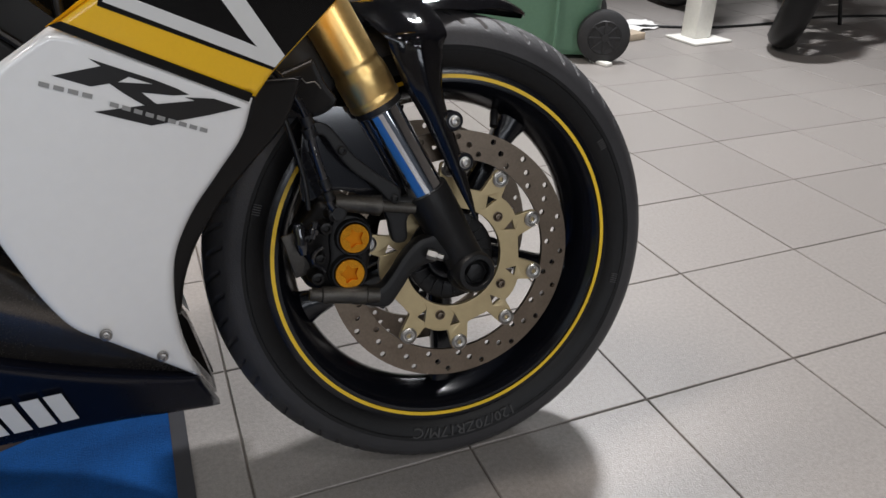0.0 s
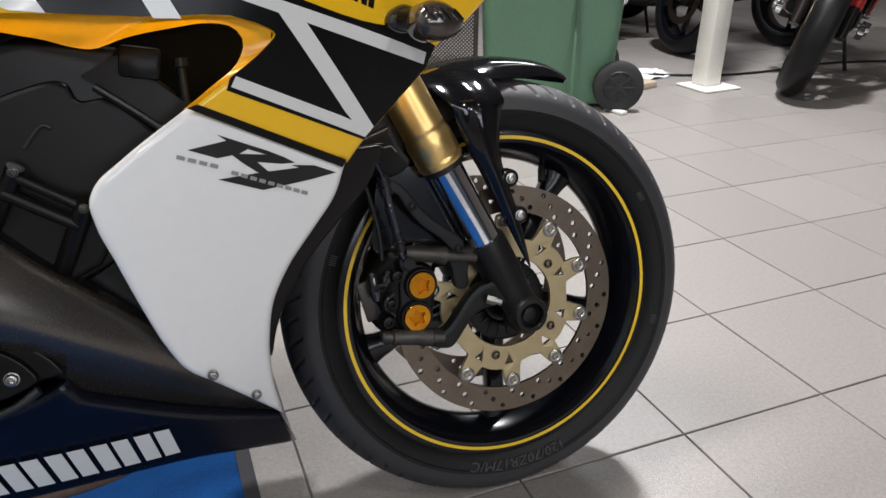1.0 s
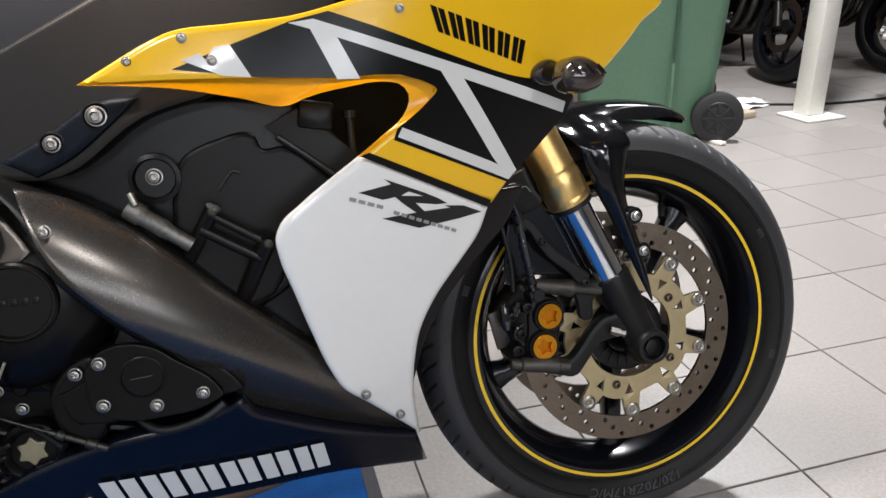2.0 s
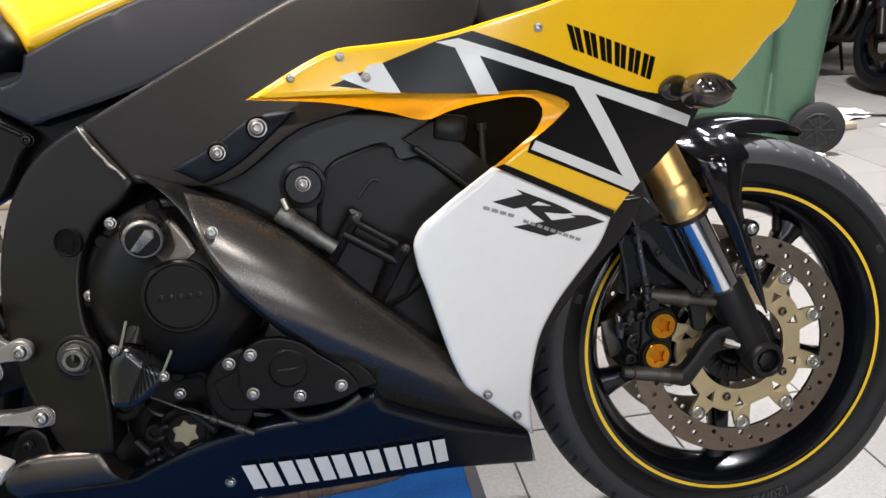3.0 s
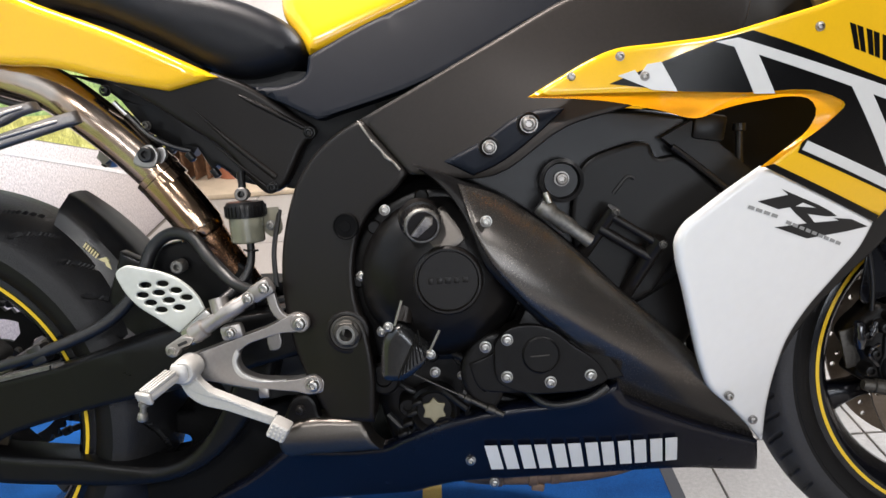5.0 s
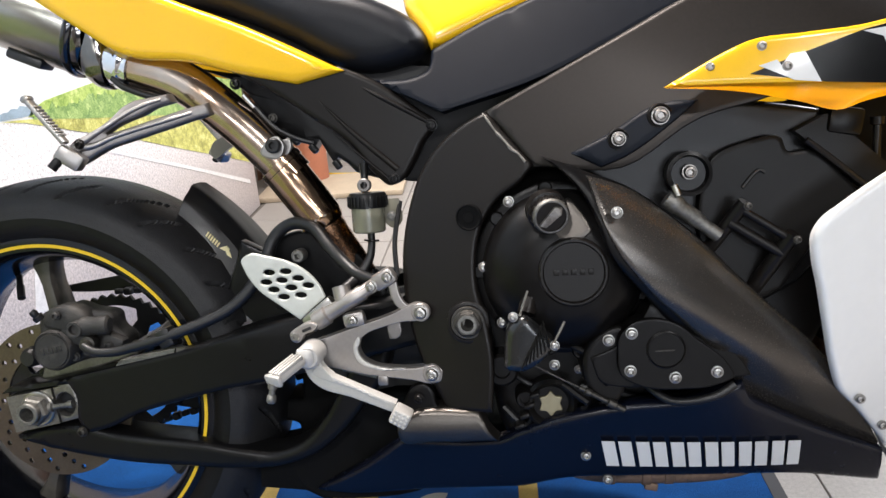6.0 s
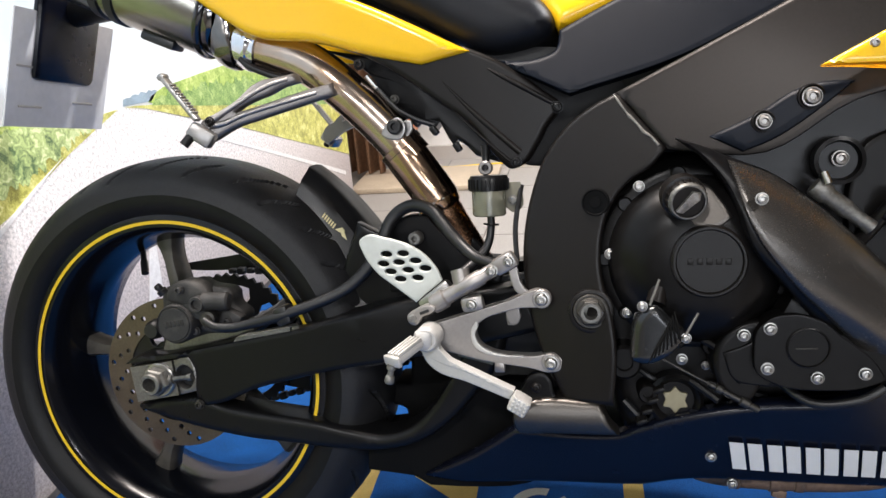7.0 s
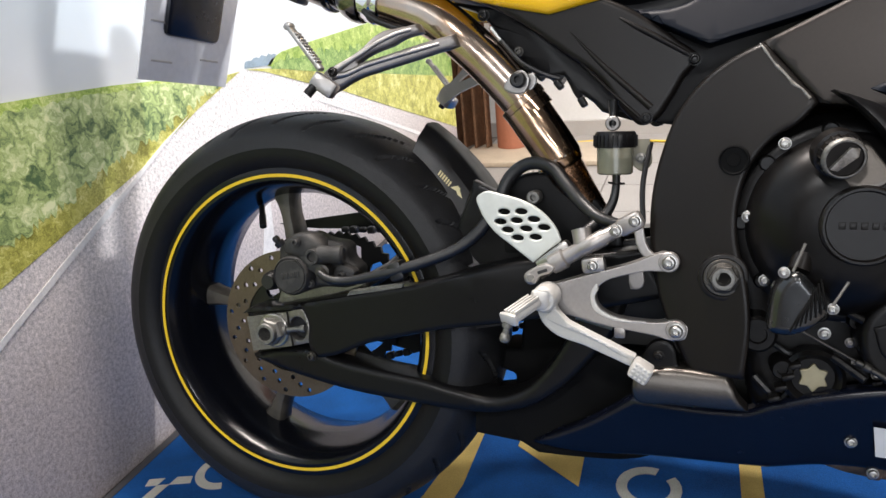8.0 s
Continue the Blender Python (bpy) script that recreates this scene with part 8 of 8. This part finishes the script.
    # hose and bracket behind the fork
    part("front_hose", tube([(-0.214, -0.14, 0.556), (-0.2002, -0.137, 0.5388), (-0.1892, -0.135, 0.5205), (-0.1812, -0.133, 0.4991), (-0.178, -0.13, 0.4732), (-0.1719, -0.126, 0.4448), (-0.1668, -0.121, 0.4250), (-0.1655, -0.117, 0.4124), (-0.1590, -0.115, 0.400)], [0.0032, 0.0034, 0.0036, 0.0044, 0.0046, 0.0046, 0.0044, 0.0042, 0.0050], 14), GLOSS_BLACK, bike, "glossy black front brake hose")
    for k, (x, z, r) in enumerate(((-0.1955, 0.531, 0.0048), (-0.1870, 0.516, 0.0046), (-0.1818, 0.500, 0.0068), (-0.1800, 0.488, 0.0072), (-0.1768, 0.464, 0.0052), (-0.1735, 0.451, 0.0052), (-0.1690, 0.434, 0.0060), (-0.1662, 0.420, 0.0055))):
        part("hose_sleeve", tube([(x - 0.0014, -0.1355 + 0.002 * k, z + 0.0048), (x + 0.0014, -0.1345 + 0.002 * k, z - 0.0048)], r, 14, 2), HOSE, bike)
    for k in range(4):
        part("hose_print", box((0.0012, 0.0006, 0.0030), pose(-0.1778 + 0.0012 * k, -0.1346 + 0.0012 * k, 0.4720 - 0.0055 * k, 0, -12, 0), 0.0002), GREY_PRINT, bike)
    part("abs_lead", tube([(-0.205, -0.118, 0.520), (-0.196, -0.116, 0.480), (-0.188, -0.112, 0.440), (-0.186, -0.108, 0.405)], 0.0028, 10, 5), HOSE, bike)
    part("hose_bracket", sheet(curve([(-0.180, 0.494), (-0.160, 0.493), (-0.146, 0.477), (-0.131, 0.455), (-0.108, 0.434), (-0.084, 0.408), (-0.090, 0.400), (-0.114, 0.421), (-0.138, 0.442), (-0.153, 0.463), (-0.164, 0.481), (-0.178, 0.484)]), -0.114, 0.006, 0.002, 0.02), FORK_BLACK, bike, "black hose bracket")
    bolts([(-0.146, -0.115, 0.464), (-0.092, -0.115, 0.405)], 0.0048, FORK_BLACK, bike, "", "bracket_bolt")
    part("fairing_tongue", sheet(curve([(-0.168, 0.559, 0), (-0.184, 0.553), (-0.212, 0.543, 0), (-0.196, 0.515), (-0.178, 0.502), (-0.150, 0.518), (-0.158, 0.532)]), lambda x, z: -0.128 - 0.3 * (x + 0.18), 0.02, 0.004, 0.012), SHROUD, bike, "cracked black inner fairing edge")
    part("crack", tube([(-0.189, -0.1275, 0.540), (-0.182, -0.130, 0.541), (-0.178, -0.131, 0.536), (-0.170, -0.133, 0.537), (-0.165, -0.135, 0.530)], 0.0007, 6, 2), SCUFF, bike, "bright crack line")
    part("inner_fairing", sheet(curve([(-0.26, 0.55, 0), (-0.18, 0.60, 0), (-0.13, 0.55), (-0.16, 0.505), (-0.215, 0.500), (-0.27, 0.51)]), -0.085, 0.02, 0.004, 0.03), DARK, bike, "dark inner fairing behind the fork")
    # mudguard: crown over the tyre, pointed at the front, with a bladed leg on each fork
    bm = bmesh.new()
    rows = []
    NT, NS = 40, 28
    for i in range(NT + 1):
        th = 64.2 + (140 - 64.2) * i / NT
        u = (th - 64.2) / 75.8
        w = 0.004 + 0.088 * min(1.0, u / 0.42) ** 0.55
        row = []
        for k in range(NS + 1):
            s = -1 + 2 * k / NS
            drop = 0.010 * abs(s) ** 1.3 + 0.022 * abs(s) ** 4
            r = 0.3265 - drop * min(1, 0.25 + u * 3.2) - 0.006 * max(0, 1 - u / 0.12) - 0.003 * max(0, (u - 0.35))
            row.append(Vector((r * math.cos(radians(th)), s * w, r * math.sin(radians(th)))))
        rows.append([bm.verts.new(v) for v in row])
    for A, C in zip(rows, rows[1:]):
        for k in range(NS):
            bm.faces.new([A[k], A[k + 1], C[k + 1], C[k]])
    bmesh.ops.solidify(bm, geom=bm.faces[:], thickness=0.0045)
    fd = part("front_mudguard", bm, GLOSS_BLACK, bike, "glossy black front mudguard", at=pose(0, 0.0128, 0.3035, -1.6, 0, -2.7))
    blade = [(0.612, -0.112, -0.030, -0.062, 0.0), (0.600, -0.106, -0.023, -0.086, 0.002), (0.588, -0.099, -0.0195, -0.102, 0.003), (0.576, -0.089, -0.0185, -0.1135, 0.004), (0.571, -0.084, -0.0185, -0.1155, 0.006), (0.562, -0.0815, -0.0225, -0.1165, 0.010), (0.545, -0.0765, -0.0235, -0.1165, 0.012),
             (0.520, -0.067, -0.0245, -0.1155, 0.013), (0.500, -0.0565, -0.0220, -0.115, 0.013), (0.482, -0.0475, -0.0180, -0.1145, 0.012), (0.460, -0.0385, -0.0120, -0.114, 0.010), (0.438, -0.029, -0.0060, -0.1135, 0.008), (0.410, -0.0170, -0.0015, -0.113, 0.005), (0.385, -0.006, 0.003, -0.1125, 0.003), (0.366, 0.003, 0.0055, -0.112, 0.001)]
    fine = []
    for p, q in zip(blade, blade[1:]):
        fine += [tuple(a + (b - a) * i / 3 for a, b in zip(p, q)) for i in range(3)]
    fine.append(blade[-1])
    for s in (-1, 1):
        bm = bmesh.new()
        rows = []
        for z, x0, x1, y, bulge in fine:
            front = [(x0 + (x1 - x0) * k / 14, y + bulge * (abs(2 * k / 14 - 1) ** 2.6) + 0.10 * (x1 - x0) * 0.5 * (1 - math.cos(4 * math.pi * k / 14)) * 0.5, z) for k in range(15)]
            rows.append([bm.verts.new(v) for v in front])
        for A, C in zip(rows, rows[1:]):
            for k in range(14):
                bm.faces.new([A[k], A[k + 1], C[k + 1], C[k]])
        bmesh.ops.solidify(bm, geom=bm.faces[:], thickness=-0.008)
        ob = part("mudguard_leg", bm, GLOSS_BLACK, bike, "glossy black bladed mudguard leg", 34)
        for x, z in ((-0.0165, 0.481), (-0.0065, 0.434)):
            part("bolt_seat", lathe([(0.0115, 0.012), (0.0110, -0.001), (0.0095, -0.0025), (0.0, -0.0025)], 28), GLOSS_BLACK, ob, at=pose(x, -0.110, z))
        if s > 0:
            for o in (ob, *ob.children):
                o.data.transform(Matrix.Diagonal((1, -1, 1, 1)))
                o.data.flip_normals()
                if o is not ob:
                    o.location.y = -o.location.y
    # Added black sheet that blocks the bright gaps between fork and hose.
    skirt = curve([(-0.1708, 0.5029), (-0.1033, 0.4963), (-0.0828, 0.4774), (-0.054, 0.4348), (-0.0282, 0.3952), (-0.0987, 0.3982), (-0.1549, 0.4171), (-0.1859, 0.4084), (-0.1852, 0.4509)])
    part("mudguard_skirt", sheet(skirt, -0.088, 0.003, 0.001, 0.03), GLOSS_BLACK, bike, "black sheet added to block the gap behind the fork")
    bolts([(-0.0165, -0.1125, 0.481), (-0.0065, -0.1125, 0.434)], 0.0056, STEEL, bike, "steel mudguard bolt", "mudguard_bolt")


front_end()


# ---------------------------------------------------------------- motorcycles standing further back
def parked_bike(at, label, accent):
    b = thing("parked_motorcycle", label, "motorcycle", at, "parked motorcycles")
    tyre = lathe([(0.225, -0.05), (0.245, -0.062), (0.265, -0.06), (0.288, -0.042), (0.298, -0.02), (0.300, 0), (0.298, 0.02), (0.288, 0.042), (0.265, 0.06), (0.245, 0.062), (0.225, 0.05)], 56)
    for x in (0.0, -1.38):
        rim = part("wheel_rim", lathe([(0.229, -0.05), (0.20, -0.045), (0.19, 0), (0.20, 0.045), (0.229, 0.05), (0.205, 0.0), (0.229, -0.05)], 56), RIM, b, at=pose(x, 0, 0.30))
        part("tyre", tyre.copy(), RUBBER, rim, "black motorcycle tyre")
        part("hub", lathe([(0, -0.06), (0.04, -0.06), (0.04, 0.06), (0, 0.06)], 24), ENGINE, rim)
        for k in range(5):
            part("spoke", box((0.17, 0.03, 0.022), pose(0, 0, 0, 0, 72 * k + 20, 0) @ pose(0.115, 0, 0), 0.006), STEEL if x else RIM, rim)
        part("brake_disc", lathe([(0.14, -0.066), (0.14, -0.062), (0.10, -0.062), (0.10, -0.066), (0.14, -0.066)], 40), DISC_STEEL, rim)
    tyre.free()
    for s in (-1, 1):
        part("fork_leg", tube([(0.0, 0.1 * s, 0.29), (-0.12, 0.1 * s, 0.56), (-0.24, 0.1 * s, 0.86)], 0.024, 12, 2), FRAME, b)
        part("swingarm", tube([(-1.38, 0.1 * s, 0.30), (-1.1, 0.1 * s, 0.38), (-0.85, 0.09 * s, 0.44)], 0.026, 10, 3), FRAME, b)
    part("mudguard", lathe([(0.31, -0.06), (0.318, -0.03), (0.32, 0), (0.318, 0.03), (0.31, 0.06), (0.305, 0.055), (0.314, 0), (0.305, -0.055), (0.31, -0.06)], 20, None, pose(0, 0, 0.30), 50, 150), PLASTIC, b)
    part("engine", box((0.42, 0.36, 0.34), pose(-0.66, 0, 0.45, 0, 8, 0), 0.05), ENGINE, b, "dark engine")
    part("engine_cover", lathe([(0.09, -0.17), (0.088, -0.21), (0.06, -0.225), (0, -0.225)], 28), STEEL, b, at=pose(-0.72, 0, 0.46))
    part("frame", tube([(-0.28, 0, 0.84), (-0.55, 0, 0.74), (-0.82, 0, 0.62), (-0.86, 0, 0.42)], 0.035, 12, 4), FRAME, b)
    part("fuel_tank", box((0.46, 0.30, 0.22), pose(-0.52, 0, 0.86, 0, 6, 0), 0.08, None, 3), accent, b)
    part("seat", box((0.52, 0.24, 0.07), pose(-0.98, 0, 0.84, 0, -6, 0), 0.03), VINYL, b)
    part("tail", box((0.34, 0.16, 0.09), pose(-1.30, 0, 0.88, 0, 14, 0), 0.03), accent, b)
    part("silencer", tube([(-0.8, -0.14, 0.25), (-1.1, -0.17, 0.32), (-1.5, -0.19, 0.46)], [0.025, 0.045, 0.05], 16, 3), CAN_STEEL, b)
    part("shock_spring", tube([(-0.92 + 0.012 * math.cos(a * 2.2), 0.03 * math.cos(a * 6), 0.42 + 0.03 * a) for a in np.linspace(0, 7, 60)], 0.006, 6, 1), RED_PAINT, b, "red shock spring")
    for k in range(4):
        part("header_pipe", tube([(-0.44, -0.12 + 0.08 * k, 0.55), (-0.36, -0.12 + 0.08 * k, 0.42), (-0.44, -0.10 + 0.07 * k, 0.26), (-0.75, -0.08 + 0.05 * k, 0.22)], 0.018, 10, 4), CAST_GREY, b, "dull header pipe")
    part("radiator", box((0.03, 0.30, 0.24), pose(-0.36, 0, 0.60, 0, 14, 0), 0.006), DARK, b)
    for s in (-1, 1):
        part("fork_guard", tube([(-0.06, 0.1 * s, 0.42), (-0.16, 0.1 * s, 0.66)], 0.031, 12, 2), accent, b)
        part("side_panel", sheet(curve([(-0.40, 0.80), (-0.24, 0.72), (-0.34, 0.52), (-0.52, 0.36), (-0.66, 0.40), (-0.56, 0.66)]), 0.20 * s, 0.01, 0.004, 0.05, s), accent, b)
        part("caliper", box((0.05, 0.04, 0.10), pose(-0.10, 0.085 * s, 0.34, 0, 25, 0), 0.01), ENGINE, b)
    part("chain_guard", box((0.40, 0.02, 0.05), pose(-1.1, 0.09, 0.44, 0, -10, 0), 0.008), PLASTIC, b)
    part("number_plate", box((0.004, 0.18, 0.14), pose(-1.50, 0, 0.66, 0, 20, 0), 0.002), PLATE_WHITE, b)
    part("tail_lamp", box((0.02, 0.12, 0.05), pose(-1.48, 0, 0.90, 0, 14, 0), 0.01), RED_PAINT, b)
    part("handlebar", tube([(-0.27, -0.34, 0.93), (-0.26, -0.12, 0.94), (-0.26, 0.12, 0.94), (-0.27, 0.34, 0.93)], 0.014, 10, 3), FRAME, b)
    part("headlight", lathe([(0, -0.03), (0.06, -0.03), (0.085, 0.0), (0.07, 0.08), (0, 0.1)], 28), PLASTIC, b, at=pose(-0.12, 0, 0.86, 0, 0, 90))
    rnd = random.Random(5)
    for k in range(14):
        x, z = rnd.uniform(-0.95, -0.30), rnd.uniform(0.26, 0.62)
        for s in (-1, 1):
            part("engine_fitting", lathe([(0.016 + 0.010 * (k % 3), 0.02), (0.015 + 0.010 * (k % 3), -0.006), (0.008, -0.012), (0, -0.012)], 14), CHROME if k % 2 else STEEL, b, at=pose(x, s * (0.19 + 0.01 * (k % 4)), z, 0, 0, 0 if s < 0 else 180))
    for x in (-0.30, -0.86):
        part("clutch_cable", tube([(x, -0.12, 0.85), (x + 0.08, -0.20, 0.62), (x - 0.05, -0.19, 0.40)], 0.006, 8, 5), STEEL, b)
    part("side_stand", tube([(-0.7, 0.12, 0.3), (-0.72, 0.25, 0.05)], 0.01, 8, 1), FRAME, b)
    return b


parked_bike(pose(2.00, 1.80, 0.006, 0, 0, 222) @ pose(0, 0, 0, -15, 0, 0), "dark motorcycle leaning towards the post", RED_PAINT)
parked_bike(pose(2.14, 2.76, 0.006, 0, 0, 266) @ pose(0, 0, 0, -11, 0, 0), "black motorcycle with red fork parked behind the post", GLOSS_BLACK)
parked_bike(pose(2.93, 2.75, 0.006, 0, 0, 282) @ pose(0, 0, 0, -11, 0, 0), "black motorcycle parked in the back row", GLOSS_BLACK)
parked_bike(pose(1.60, 2.95, 0.006, 0, 0, 240) @ pose(0, 0, 0, -11, 0, 0), "dark motorcycle parked behind the green bin", RED_PAINT)


# ---------------------------------------------------------------- floor tiles, last
def tiles():
    gap, th = 0.0032, 0.012
    bm = bmesh.new()
    h = (PITCH - gap) / 2
    lo = [bm.verts.new((x, y, -th)) for x, y in ((-h, -h), (h, -h), (h, h), (-h, h))]
    mid = [bm.verts.new((x, y, -0.0012)) for x, y in ((-h, -h), (h, -h), (h, h), (-h, h))]
    k = h - 0.0012
    up = [bm.verts.new((x, y, 0)) for x, y in ((-k, -k), (k, -k), (k, k), (-k, k))]
    for A, C in ((lo, mid), (mid, up)):
        for i in range(4):
            bm.faces.new([A[i], A[(i + 1) % 4], C[(i + 1) % 4], C[i]])
    bm.faces.new(up)
    rnd = random.Random(5)
    near, far = [], []
    for i in range(-8, 20):
        for j in range(-27, 21):
            x, y = (i + 0.5) * PITCH, (j + 0.5) * PITCH
            if X0 < x - h and x + h < X1 and Y0 < y - h and y + h < Y1:
                (near if -3 <= i < 8 and -3 <= j < 11 else far).append((x, y))
    first = part("tile", bm, TILE, floor, "", 20)
    first.location = (*near[0], 0)
    for x, y in near[1:]:
        o = new("tile", first.data)
        o.parent = floor
        o.location = (x, y, rnd.uniform(-0.0006, 0))
    pts, faces = [], []
    for x, y in far:
        n = len(pts)
        pts += [(x - h, y - h, -0.004), (x + h, y - h, -0.004), (x + h, y + h, -0.004), (x - h, y + h, -0.004)]
        pts += [(x - k, y - k, 0), (x + k, y - k, 0), (x + k, y + k, 0), (x - k, y + k, 0)]
        faces += [(n + 4, n + 5, n + 6, n + 7)] + [(n + i, n + (i + 1) % 4, n + 4 + (i + 1) % 4, n + 4 + i) for i in range(4)]
    me = bpy.data.meshes.new("far_tiles")
    me.from_pydata(pts, [], faces)
    me.materials.append(TILE)
    o = new("far_tiles", me)
    o.parent = floor
    tagged(o, "grey ceramic tiles further off", "", "", "stuff")


tiles()
